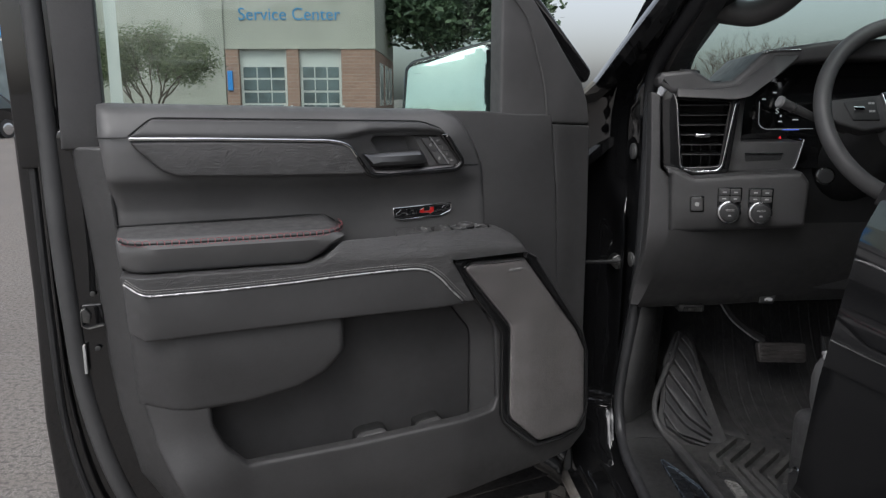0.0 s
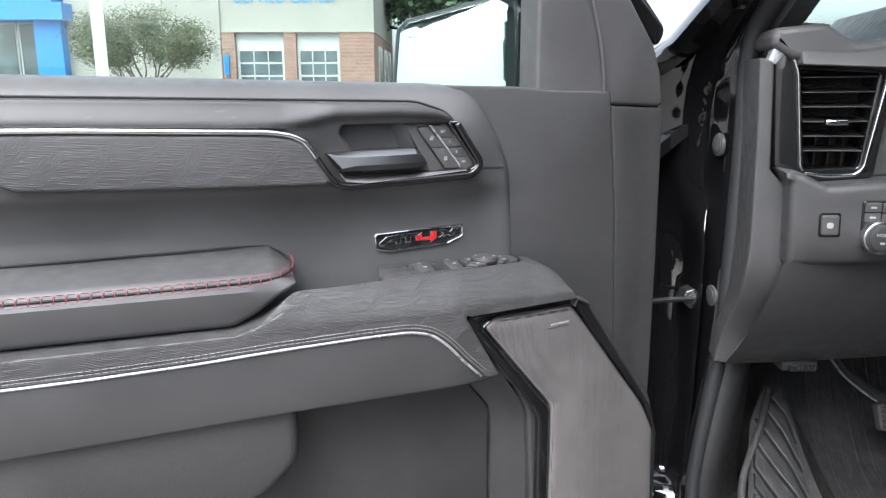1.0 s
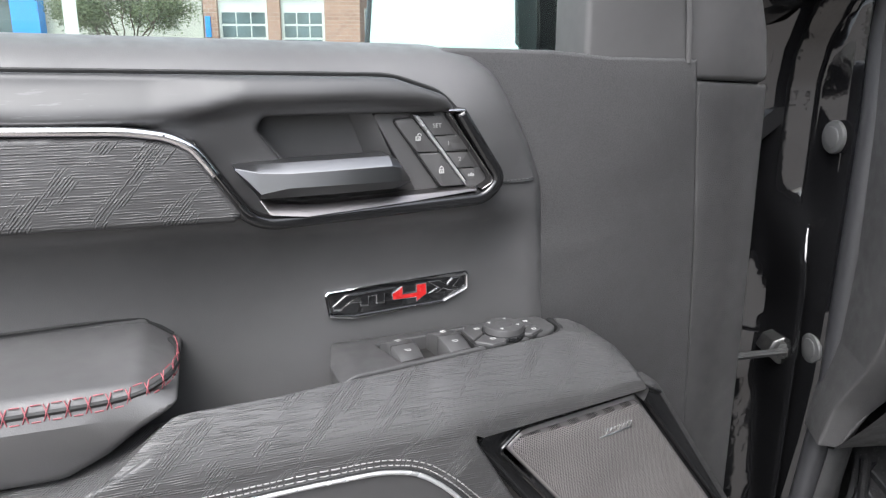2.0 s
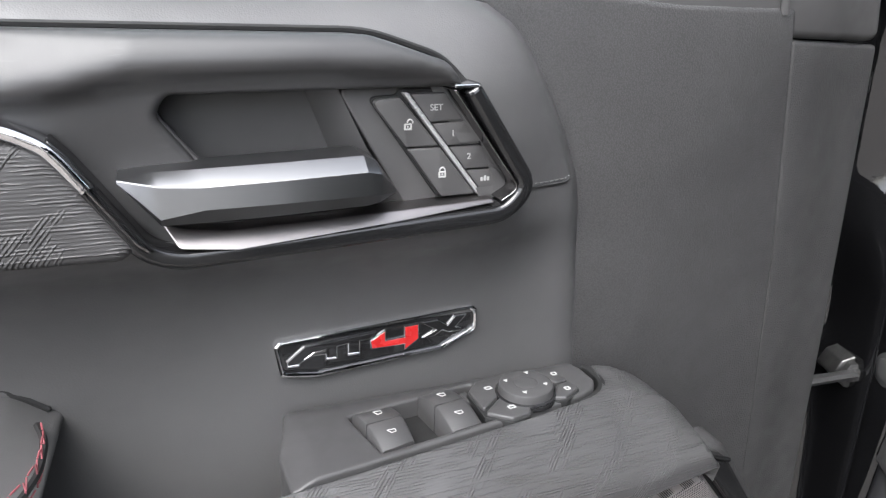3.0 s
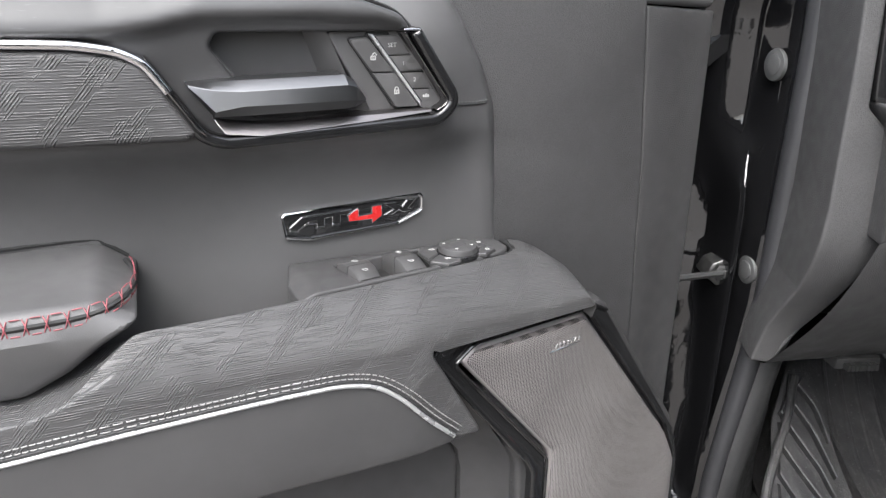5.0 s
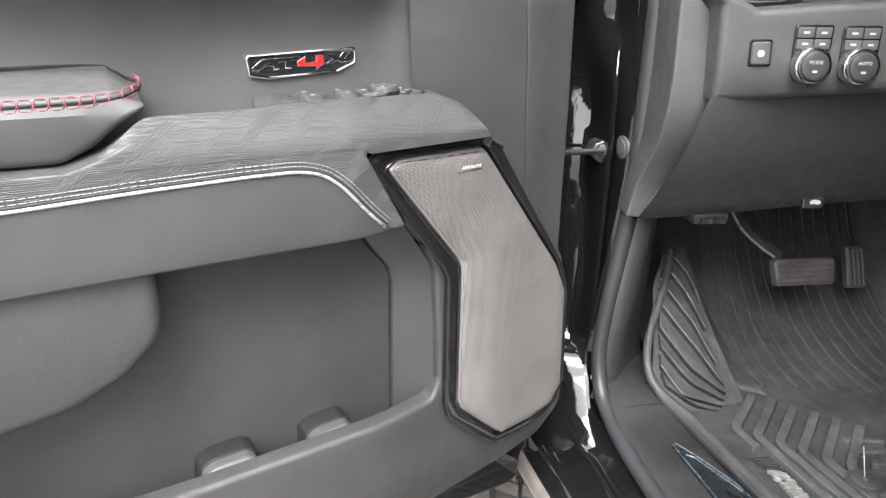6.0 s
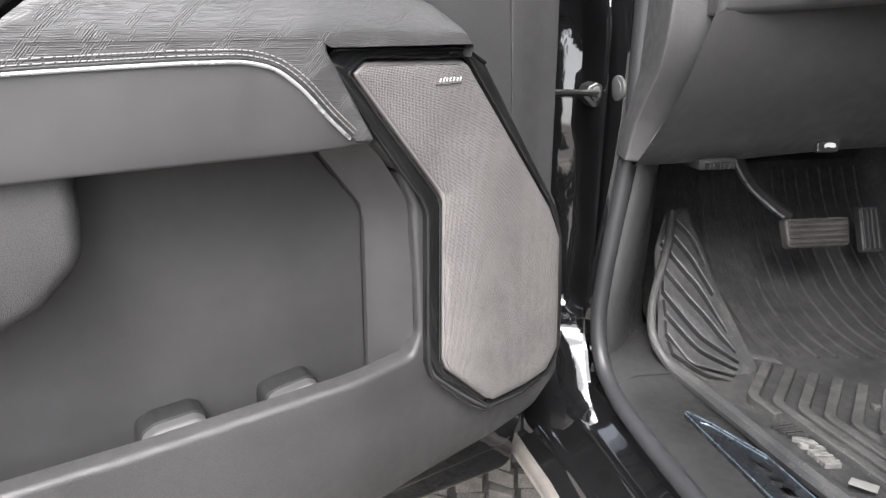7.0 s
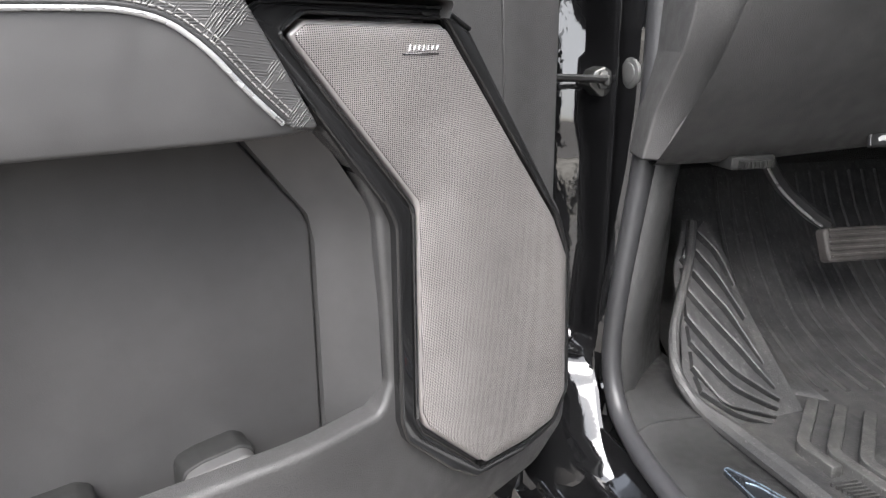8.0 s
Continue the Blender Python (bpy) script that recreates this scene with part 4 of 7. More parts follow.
def rocker(c0, c1, c2, c3):
    """A curved window switch in two halves over one hump."""
    for h0, h1 in ((0.0, 0.485), (0.515, 1.0)):
        bm, rows = bmesh.new(), []
        for i in range(7):
            t = h0 + (h1 - h0) * i / 6
            a, b = Vector(c0).lerp(Vector(c3), t), Vector(c1).lerp(Vector(c2), t)
            z = POD_Z - 0.0010 + 0.0066 * math.sin(math.pi * (0.10 + 0.86 * t))
            if i in (0, 6):
                rows.append([(a.x + (b.x - a.x) * q, -a.y - (b.y - a.y) * q, POD_Z - 0.014) for q in (0, 0.02, 0.08, 0.92, 0.98, 1)])
            rows.append([(a.x, -a.y, POD_Z - 0.014), (a.x + 0.0004, -a.y, z - 0.001), (a.x + 0.0015, -a.y, z), (b.x - 0.0015, -b.y, z), (b.x - 0.0004, -b.y, z - 0.001), (b.x, -b.y, POD_Z - 0.014)])
        rows[-1], rows[-2] = rows[-2], rows[-1]
        sheet(bm, rows)
        part("window_switch", bm, SWITCH, door, "charcoal rocker window switch", angle=50)
        t = (h0 + h1) / 2
        m = (Vector(c0).lerp(Vector(c3), t) + Vector(c1).lerp(Vector(c2), t)) / 2
        z = POD_Z - 0.0006 + 0.0066 * math.sin(math.pi * (0.10 + 0.86 * t))
        bm = bmesh.new()
        g = path_round([(m.x + 0.0022, m.y + 0.0012), (m.x - 0.0004, m.y + 0.0018), (m.x - 0.0024, m.y - 0.0014), (m.x + 0.0022, m.y - 0.0014), (m.x + 0.0022, m.y + 0.0011)], 0.0004, 3)
        tube(bm, [(p.x, -p.y, z + 0.0001) for p in g], 0.00028, 5)
        part("switch_print", bm, INK, door)


rocker((0.4345, 0.0312), (0.4585, 0.0300), (0.4612, 0.0655), (0.4412, 0.0695))
rocker((0.4768, 0.0245), (0.4975, 0.0226), (0.5030, 0.0615), (0.4830, 0.0645))
part("mirror_knob_ring", disc(bmesh.new(), (0.5395, -0.0425, POD_Z - 0.001), (0, 0, 1), 0.0188, 0.0040, 40, 0.001), GLOSS, door)
part("mirror_knob", disc(bmesh.new(), (0.5395, -0.0425, POD_Z), (0, 0, 1), 0.0168, 0.0085, 40, 0.002), SWITCH, door, "charcoal mirror adjuster knob")
part("knob_dish", disc(bmesh.new(), (0.5395, -0.0425, POD_Z + 0.0075), (0, 0, 1), 0.0075, 0.0013, 28, 0.001), SWITCH, door)
bm = bmesh.new()
for k in range(4):
    a = k * math.pi / 2 + 0.5
    x, y = 0.5395 + 0.0120 * math.cos(a), 0.0425 + 0.0120 * math.sin(a)
    plate(bm, [(x - 0.0016, y - 0.0012), (x + 0.0016, y - 0.0012), (x, y + 0.0016)], POD_Z + 0.006, POD_Z + 0.0089, r=0.0001, seg=1, rc=0.0002, axes=PODAX)
part("switch_print", bm, INK, door)
for c in ([(0.5520, 0.0205), (0.5600, 0.0205), (0.5680, 0.0260), (0.5705, 0.0380), (0.5625, 0.0392)], [(0.5620, 0.0410), (0.5706, 0.0395), (0.5728, 0.0485), (0.5598, 0.0570), (0.5520, 0.0545)]):
    slab("fold_button", c, POD_Z - 0.004, POD_Z + 0.0026, SWITCH, door, "charcoal mirror fold button", axes=PODAX, r=0.0012, rc=0.002)
    x, y = c[1][0] * 0.45 + c[3][0] * 0.55, c[1][1] * 0.5 + c[3][1] * 0.5
    part("switch_print", plate(bmesh.new(), [(x - 0.0015, y - 0.0020), (x + 0.0025, y - 0.0022), (x + 0.0025, y + 0.0016), (x - 0.0010, y + 0.0018)], POD_Z + 0.002, POD_Z + 0.0029, r=0.0001, seg=1, rc=0.0010, axes=PODAX, hole=[(x - 0.0006, y - 0.0012), (x + 0.0016, y - 0.0013), (x + 0.0016, y + 0.0008), (x - 0.0003, y + 0.0009)]), INK, door)

# lower trim with the open storage pocket
def low_bend(a, b, c):
    return a, b, c - (0.223 * max(0, a - 0.52) + 0.055 * ease((-0.02 - a) / 0.11) - 0.022 * ease((0.80 - b) / 0.1) * ease((0.12 - a) / 0.12) + 0.022 * ease((0.66 - b) / 0.12)) * (c > 0.03)


slab("lower_trim", [(0.0, 0.995), (-0.105, 0.995), (-0.098, 0.888), (-0.072, 0.772, 0.03), (-0.018, 0.660, 0.05), (0.07, 0.593, 0.05), (0.48, 0.563), (0.62, 0.575), (0.74, 0.580, 0.03), (0.82, 0.594, 0.04), (0.858, 0.640, 0.03), (0.862, 0.70, 0.03), (0.858, 0.83, 0.03), (0.838, 0.893, 0.02), (0.700, 1.078, 0.02), (0.655, 1.078), (0.56, 1.078), (0.549, 1.000),
             (0.580, 0.966, 0.02), (0.597, 0.928, 0.02), (0.605, 0.778, 0.012), (0.594, 0.7525, 0.014), (0.476, 0.7445), (0.30, 0.7315), (0.086, 0.7225, 0.02), (0.049, 0.762, 0.02), (0.028, 0.806, 0.01), (0.026, 0.845)],
     0.060, 0.085, GRAIN, door, "charcoal lower door trim with open storage pocket", r=0.007, seg=4, warp=low_bend, cell=0.025)
slab("trim_back", [(-0.100, 1.0), (-0.094, 0.888), (-0.068, 0.772, 0.03), (-0.014, 0.657, 0.05), (0.07, 0.590, 0.05), (0.48, 0.560), (0.58, 0.58), (0.58, 0.66), (0.55, 0.68), (0.55, 1.0)], -0.045, 0.008, GRAIN, door, r=0.003)
slab("pocket_bulge", [(-0.103, 1.03), (0.2745, 1.03, 0.004), (0.2745, 0.93, 0.04), (0.238, 0.889, 0.04), (0.185, 0.862, 0.05), (0.09, 0.846, 0.05), (-0.01, 0.842), (-0.10, 0.852)],
     -0.02, 0.1015, GRAIN, door, "charcoal moulded pocket front", r=0.014, seg=6, warp=lambda a, b, c: (a, b, c - (0.055 * ease((-0.02 - a) / 0.11) + 0.012 * ease((0.95 - b) / 0.1)) * (c > 0.03)), cell=0.025)
slab("pocket_back", [(-0.02, 0.66), (0.560, 0.66), (0.5595, 0.915), (0.552, 0.930, 0.01), (0.506, 0.988), (0.49, 1.03), (-0.02, 1.03)], -0.02, 0.014, POCKET, door, "smooth charcoal pocket back", r=0.003)
bm = bmesh.new()
seam_pts, rim_pts = [(0.50, 1.01), (0.5065, 0.989), (0.5555, 0.925), (0.5600, 0.90), (0.5605, 0.70)], [(0.552, 1.02), (0.552, 1.003), (0.595, 0.935), (0.6, 0.90), (0.605, 0.70)]
rows = []
for t in (0, 0.06, 0.35, 0.7, 1.0):
    rows.append([(a + (c - a) * t, -(0.008 + 0.008 * (t > 0) + 0.038 * t * t), b + (d - b) * t) for (a, b), (c, d) in zip(seam_pts, rim_pts)])
sheet(bm, rows)
part("pocket_side", bm, POCKET, door, "smooth charcoal pocket end wall")
part("pocket_floor", box(bmesh.new(), -0.01, 0.60, -0.055, -0.01, 0.665, 0.678), DARK, door)
for c in ([(0.300, 0.67), (0.304, 0.727, 0.012), (0.318, 0.7345, 0.012), (0.356, 0.7380, 0.012), (0.366, 0.732, 0.008), (0.369, 0.67)], [(0.428, 0.67), (0.431, 0.735, 0.012), (0.446, 0.7405, 0.012), (0.478, 0.7455, 0.012), (0.487, 0.739, 0.008), (0.489, 0.67)]):
    slab("pocket_tab", c, 0.0, 0.060, SOFT, door, "rounded pocket tab", r=0.006, seg=4)
    slab("tab_gap", [(a + (-0.002 if i < 2 else 0.002 if i > 3 else 0), b + (0.002 if 0 < i < 5 else 0), *r) for i, (a, b, *r) in enumerate(c)], 0.0, 0.043, BLACKGAP, door, r=0.002)


# speaker: gloss bezel and perforated grille, turned towards the cabin
def spk(a, b, c):
    return a, b, c - 0.223 * (a - 0.52)


SPK_O = [(0.488, 1.0835, 0.006), (0.500, 1.0925, 0.008), (0.662, 1.0900, 0.012), (0.693, 1.0735, 0.012), (0.830, 0.886, 0.03), (0.8445, 0.845, 0.03), (0.852, 0.690, 0.03), (0.830, 0.651, 0.03), (0.775, 0.6410, 0.03), (0.705, 0.6425, 0.015), (0.670, 0.6670), (0.616, 0.720, 0.014), (0.6095, 0.741, 0.014), (0.6095, 0.920, 0.03), (0.597, 0.9435)]
SPK_I = [(0.519, 1.0705, 0.005), (0.534, 1.0805, 0.006), (0.663, 1.0775, 0.01), (0.810, 0.895, 0.03), (0.8335, 0.850, 0.03), (0.8405, 0.692, 0.03), (0.819, 0.664, 0.03), (0.775, 0.6565, 0.03), (0.711, 0.6570, 0.01), (0.640, 0.7235, 0.012), (0.632, 0.742, 0.02), (0.632, 0.935, 0.03)]
slab("speaker_bezel", SPK_O, 0.04, 0.0965, GLOSS, door, "gloss black speaker bezel", r=0.004, seg=4, warp=spk, hole=[(0.5135, 1.0700, 0.005), (0.531, 1.0835, 0.006), (0.664, 1.0805, 0.01), (0.8135, 0.897, 0.03), (0.8365, 0.850, 0.03), (0.8435, 0.690, 0.03), (0.821, 0.661, 0.03), (0.775, 0.6535, 0.03), (0.7100, 0.6535, 0.01), (0.6365, 0.7215, 0.012), (0.6275, 0.742, 0.02), (0.6275, 0.934, 0.03)])
GRILLE_EDGE = [tuple(p) for p in inset([Vector(p[:2]) for p in SPK_I], -0.0035)]


def off_line(a, b, line):
    """Distance of a point from a broken line."""
    best = 1.0
    for p, q in zip(line, line[1:]):
        p, d = Vector(p[:2]), Vector(q[:2]) - Vector(p[:2])
        f = max(0.0, min(1.0, (Vector((a, b)) - p).dot(d) / d.length_squared))
        best = min(best, (Vector((a, b)) - p - d * f).length)
    return best


def grille_bend(a, b, c):
    """The grille is pressed out from its edge, with a broad soft fold along the pocket side."""
    if c > 0.08:
        c += 0.0025 * ease(off_line(a, b, SPK_I + SPK_I[:1]) / 0.012) + 0.007 * ease(off_line(a, b, [SPK_I[0], SPK_I[-1], SPK_I[-2]]) / 0.055)
    return spk(a, b, c)


slab("speaker_rim", SPK_I, 0.05, 0.0945, surface("satin_grille_rim", (0.40, 0.375, 0.37), 0.38, metal=0.6, vary=0.04), door, "satin metal grille rim", r=0.0045, seg=4, warp=spk, step=0.02)
slab("speaker_grille", GRILLE_EDGE, 0.05, 0.0948, GRILLE, door, "grey perforated metal speaker grille", r=0.0012, seg=2, rc=0.008, warp=grille_bend, step=0.02, cell=0.009)
for ring, lift in ((SPK_O, 0.0962), (inset([Vector(p[:2]) for p in SPK_I], 0.0050), 0.0972)):
    line = [Vector(p[:2]) for p in ring]
    line = path_round([line[-1]] + line[:4] if lift < 0.097 else [line[-2], line[-1]] + line[:4], 0.006)
    part("bezel_lip", tube(bmesh.new(), [(p.x, -spk(p.x, p.y, lift)[2], p.y) for p in line], 0.0017, 8), GLOSS, door)
bm = bmesh.new()
for k in range(7):
    u = 0.6215 + 0.0047 * k
    plate(bm, [(u - 0.0008, 1.0577), (u + 0.0006, 1.0577), (u + 0.0016, 1.0617), (u + 0.0002, 1.0617)], 0.0905, 0.0962, r=0.0003, seg=1, rc=0.0004, warp=grille_bend)
plate(bm, [(0.614, 1.0548), (0.652, 1.0548), (0.652, 1.0556), (0.614, 1.0556)], 0.0905, 0.0957, r=0.0002, seg=1, rc=0.0002, warp=grille_bend)
part("speaker_badge", bm, BRIGHT, door, "small chrome bars badge")


# ---- truck body round the door opening ----
def pillar():
    """Hinge pillar: painted, its rear face stepped towards the rubber seal, sweeping forward and in above the door."""
    bm, rows = bmesh.new(), []
    for k in range(139):
        z = 0.46 + 0.01 * k
        s = lerp_table(z, [(0.40, 0.462), (0.56, 0.452), (0.67, 0.435), (0.755, 0.439), (0.91, 0.462), (0.983, 0.469), (1.12, 0.473), (1.47, 0.470)])
        bead = lerp_table(z, [(0.60, 0.416), (0.70, 0.4225), (0.80, 0.4270), (1.03, 0.4292), (1.10, 0.4290), (1.20, 0.4265), (1.47, 0.426)])
        edge = bead + lerp_table(z, [(0.72, -0.030), (0.86, -0.021), (0.92, -0.020), (0.96, -0.031), (1.01, -0.029), (1.06, -0.022), (1.12, -0.017), (1.18, -0.020), (1.24, -0.010), (1.28, -0.008), (1.30, -0.030), (1.37, -0.055)])
        dy = lerp_table(z, [(0.53, -0.085), (0.552, -0.075), (0.558, -0.062), (0.566, -0.046), (0.585, -0.035), (0.632, -0.010), (0.640, -0.004), (0.655, -0.001), (0.69, 0.0)])
        lean = 0.10 * (z - 0.90)
        low = [(0.300, 2.10), (0.301, 1.90), (0.330, 1.840), (0.350, 1.824), (edge - 0.018, 1.8093), (edge - 0.006, 1.8045), (min(edge + 0.006, bead - 0.0105), 1.7995), (min(edge + 0.014, bead - 0.0085), 1.7963), (min(edge + 0.018, bead - 0.0064), 1.7920), (min(edge + 0.020, bead - 0.0052), 1.7850), (bead - 0.0045, 1.7560), (bead - 0.0035, 1.7420), (bead - 0.0020, 1.7355), (bead, 1.7335), (bead + 0.002, 1.7350), (bead + 0.004, 1.7440), (bead + 0.008, 1.7780), (bead + 0.011, 1.7790), (s - 0.017, 1.7290), (s - 0.008, 1.7230), (s + 0.05, 1.748), (s + 0.10, 1.80)]
        high = [(0.300, 2.10), (0.301, 1.90), (0.335, 1.885), (0.365, 1.862), (0.385, 1.842), (0.394, 1.823), (0.399, 1.811), (0.4025, 1.8055), (0.407, 1.8015), (0.412, 1.7985), (0.425, 1.7915), (0.435, 1.7860), (0.4385, 1.7838), (0.4405, 1.7815), (0.4415, 1.7780), (0.4435, 1.7710), (0.4475, 1.757), (0.4515, 1.743), (0.4555, 1.7295), (s - 0.008, 1.7230), (s + 0.05, 1.748), (s + 0.10, 1.80)]
        up, narrow = ease((z - 1.10) / 0.12), ease((z - 1.35) / 0.07)
        row = [Vector(p).lerp(q, up) for p, q in zip(low, (Vector(p) for p in high))]
        outer = Vector((lerp_table(z, [(1.38, 0.0), (1.46, 0.004), (1.50, 0.010), (1.605, 0.036), (1.78, 0.090), (1.86, 0.115)]), lerp_table(z, [(1.34, 0.0), (1.38, -0.012), (1.42, -0.040), (1.46, -0.075), (1.50, -0.115), (1.605, -0.25), (1.78, -0.52), (1.86, -0.66)])))
        inner = Vector((lerp_table(z, [(1.43, 0.0), (1.50, 0.007), (1.605, 0.034), (1.78, 0.088), (1.86, 0.115)]), lerp_table(z, [(1.43, 0.0), (1.50, -0.053), (1.605, -0.213), (1.78, -0.493), (1.86, -0.63)])))
        for i, p in enumerate(row):
            if i < 4:
                p = p.lerp(Vector((0.383, 1.846)), narrow)
            row[i] = p + outer.lerp(inner, ease((i - 13) / 5))
        flat = ease((0.69 - z) / 0.04)
        out = []
        for i, (x, y) in enumerate(row):
            if i > 1:
                y += lean * (1 - up) * max(0.0, min(1.0, (bead - 0.003 - x) / 0.0045)) + (1.748 - 0.40 * (x - 0.39) - y) * flat * ease((0.436 - x) / 0.016)
            out.append((x, y + dy * ease((x - 0.30) / 0.11) * (1 - 0.9 * ease((x - 0.425) / 0.02)), z))
        rows.append(out)
    return sheet(bm, rows)


PILLARPAINT = surface("brushed_on_pillar_paint", (0.006, 0.006, 0.0065), 0.03, vary=0.2, coat=0.7, smudge=0.01)
nt = PILLARPAINT.node_tree
bump(nt, nt.nodes["Principled BSDF"], noise_of(nt, 34.0, 3.0), 0.16, 0.004)
part("hinge_pillar", pillar(), PILLARPAINT, truck, "gloss black painted hinge pillar", angle=40)
body_seal = smooth3([(0.62, 0.95, 1.86), (0.56, 1.22, 1.78), (0.505, 1.50, 1.605), (0.478, 1.66, 1.50), (0.470, 1.712, 1.43), (0.472, 1.715, 1.30), (0.470, 1.715, 1.122), (0.467, 1.714, 0.983), (0.458, 1.713, 0.905), (0.437, 1.711, 0.755), (0.430, 1.707, 0.68), (0.430, 1.690, 0.628), (0.429, 1.650, 0.601), (0.422, 1.55, 0.592), (0.420, 1.33, 0.590), (0.420, 0.70, 0.590), (0.420, 0.58, 0.62)], 8)
part("door_opening_seal", tube(bmesh.new(), body_seal, [0.0125 + 0.0035 * ease((p.z - 0.75) / 0.3) for p in body_seal], 12), surface("charcoal_seal_rubber", (0.026, 0.026, 0.028), 0.46, grain=0.2), truck, "black rubber door opening seal")
PLUG = surface("grey_rubber_plug", (0.060, 0.060, 0.060), 0.45)
for x, y, z in ((0.4455, 1.7440, 1.281), (0.4530, 1.7435, 1.0235)):
    bm = disc(bmesh.new(), (x, y, z), (-0.99, -0.14, 0.0), 0.0190, 0.0050, 28, 0.0030)
    disc(bm, (x - 0.0014, y - 0.0003, z), (-0.99, -0.14, 0.0), 0.0125, 0.0050, 24, 0.0015)
    part("body_plug", bm, PLUG, truck, "grey rubber body plug")
# door check strap and its bolt
bm = tube(bmesh.new(), [(0.33, 1.715, 1.022), (0.37, 1.730, 1.020), (0.418, 1.748, 1.0165)], 0.009, 8, 0.5)
part("check_strap", bm, DARK, truck, "dark steel door check strap")
bm = bmesh.new()
disc(bm, (0.4235, 1.761, 1.0155), (0, -1, 0), 0.0120, 0.010, 6, 0.002)
disc(bm, (0.4235, 1.752, 1.0155), (0, -1, 0), 0.0065, 0.006, 20, 0.002)
plate(bm, [(0.404, 1.010), (0.412, 1.026), (0.430, 1.033), (0.434, 1.002), (0.422, 0.994)], -1.790, -1.758, r=0.002, rc=0.005)
part("check_bolt", bm, STEEL, truck, "zinc check strap bolt")
for z in (0.62, 1.19):
    bm = bmesh.new()
    box(bm, 0.296, 0.318, 1.72, 1.84, z - 0.03, z + 0.03, 0.006)
    tube(bm, [(0.303, 1.715, z - 0.045), (0.303, 1.715, z + 0.045)], 0.009, 12)
    part("door_hinge", bm, PAINT, truck, "black painted door hinge")

# windscreen pillar, outside paint and inside trim
post = bmesh.new()
rows = []
for y, z, xo, xi in ((2.02, 1.36, 0.315, 0.60), (1.80, 1.40, 0.325, 0.52), (1.715, 1.435, 0.345, 0.478), (1.62, 1.51, 0.382, 0.486), (1.50, 1.605, 0.430, 0.505), (1.36, 1.70, 0.478, 0.540), (1.20, 1.795, 0.525, 0.575), (1.0, 1.87, 0.565, 0.61)):
    rows.append([(xo + 0.035, y + 0.05, z + 0.036), (xo + 0.004, y + 0.020, z + 0.016), (xo + 0.004, y + 0.004, z + 0.004), (xo + 0.02, y - 0.004, z - 0.002), (xo + 0.050, y + 0.002, z + 0.002), (xo + 0.058, y + 0.065, z + 0.055), (xi, y + 0.090, z + 0.080), (xi + 0.03, y + 0.12, z + 0.11)])
sheet(post, rows)
part("windscreen_pillar", post, PAINT, truck, "gloss black windscreen pillar", angle=40)
rows = []
for y, z, xi in ((1.80, 1.40, 0.50), (1.70, 1.452, 0.480), (1.62, 1.515, 0.488), (1.50, 1.61, 0.508), (1.36, 1.705, 0.543), (1.20, 1.80, 0.578), (1.0, 1.875, 0.612)):
    rows.append([(xi, y + 0.02, z + 0.01), (xi + 0.016, y + 0.004, z - 0.004), (xi + 0.06, y + 0.02, z + 0.0), (xi + 0.085, y + 0.07, z + 0.045), (xi + 0.08, y + 0.12, z + 0.10)])
part("pillar_trim", sheet(bmesh.new(), rows), SOFT, truck, "charcoal windscreen pillar trim", angle=60)
part("grab_handle", tube(bmesh.new(), smooth3([(0.55, 1.64, 1.592), (0.60, 1.615, 1.578), (0.645, 1.59, 1.574), (0.685, 1.55, 1.600), (0.705, 1.48, 1.655), (0.70, 1.38, 1.735)], 8), 0.026, 12), SOFT, truck, "charcoal pillar grab handle")
bm = sheet(bmesh.new(), [[(0.50, 2.32, 1.33), (1.33, 2.42, 1.34), (2.16, 2.32, 1.33)], [(0.53, 1.72, 1.60), (1.33, 1.80, 1.64), (2.13, 1.72, 1.60)], [(0.62, 1.10, 1.88), (1.33, 1.14, 1.92), (2.04, 1.10, 1.88)]])
part("windscreen", solid(bm, 0.005), GLASS, truck, "lightly tinted windscreen").visible_shadow = False
rows = []
for y, z, e in ((1.12, 1.88, 0.0), (0.9, 1.925, 0.0), (0.3, 1.94, 0.0), (-0.5, 1.93, 0.0), (-0.75, 1.90, 0.0)):
    rows.append([(0.585, y, z - 0.06), (0.63, y, z - 0.01), (0.9, y, z + 0.02), (1.33, y, z + 0.03), (1.76, y, z + 0.02), (2.03, y, z - 0.01), (2.075, y, z - 0.06)])
part("roof", solid(sheet(bmesh.new(), rows), 0.04), PAINT, truck, "gloss black truck roof")

# rocker: painted steps along the sill and a lower cladding
def long_profile(pts, ys, n_round=0):
    fine = smooth3([(x, 0, z) for x, z in pts], 5)
    return sheet(bmesh.new(), [[(p.x + dx, y, p.z) for p in fine] for y, dx in ys])


YS = [(1.74, -0.006), (1.70, -0.004), (1.6, 0.004), (1.45, 0.006), (1.0, 0.004), (0.55, 0.0), (-0.6, 0.0), (-1.2, 0.0)]
part("rocker_panel", long_profile([(0.46, 0.56), (0.424, 0.578), (0.419, 0.572), (0.416, 0.5600), (0.413, 0.5560), (0.398, 0.5440), (0.393, 0.5412), (0.388, 0.5430), (0.384, 0.547), (0.379, 0.546), (0.376, 0.536), (0.362, 0.512), (0.353, 0.505), (0.347, 0.509), (0.342, 0.506), (0.338, 0.492), (0.326, 0.478), (0.320, 0.470)], YS), PAINT, truck, "gloss black stepped rocker panel", angle=50)
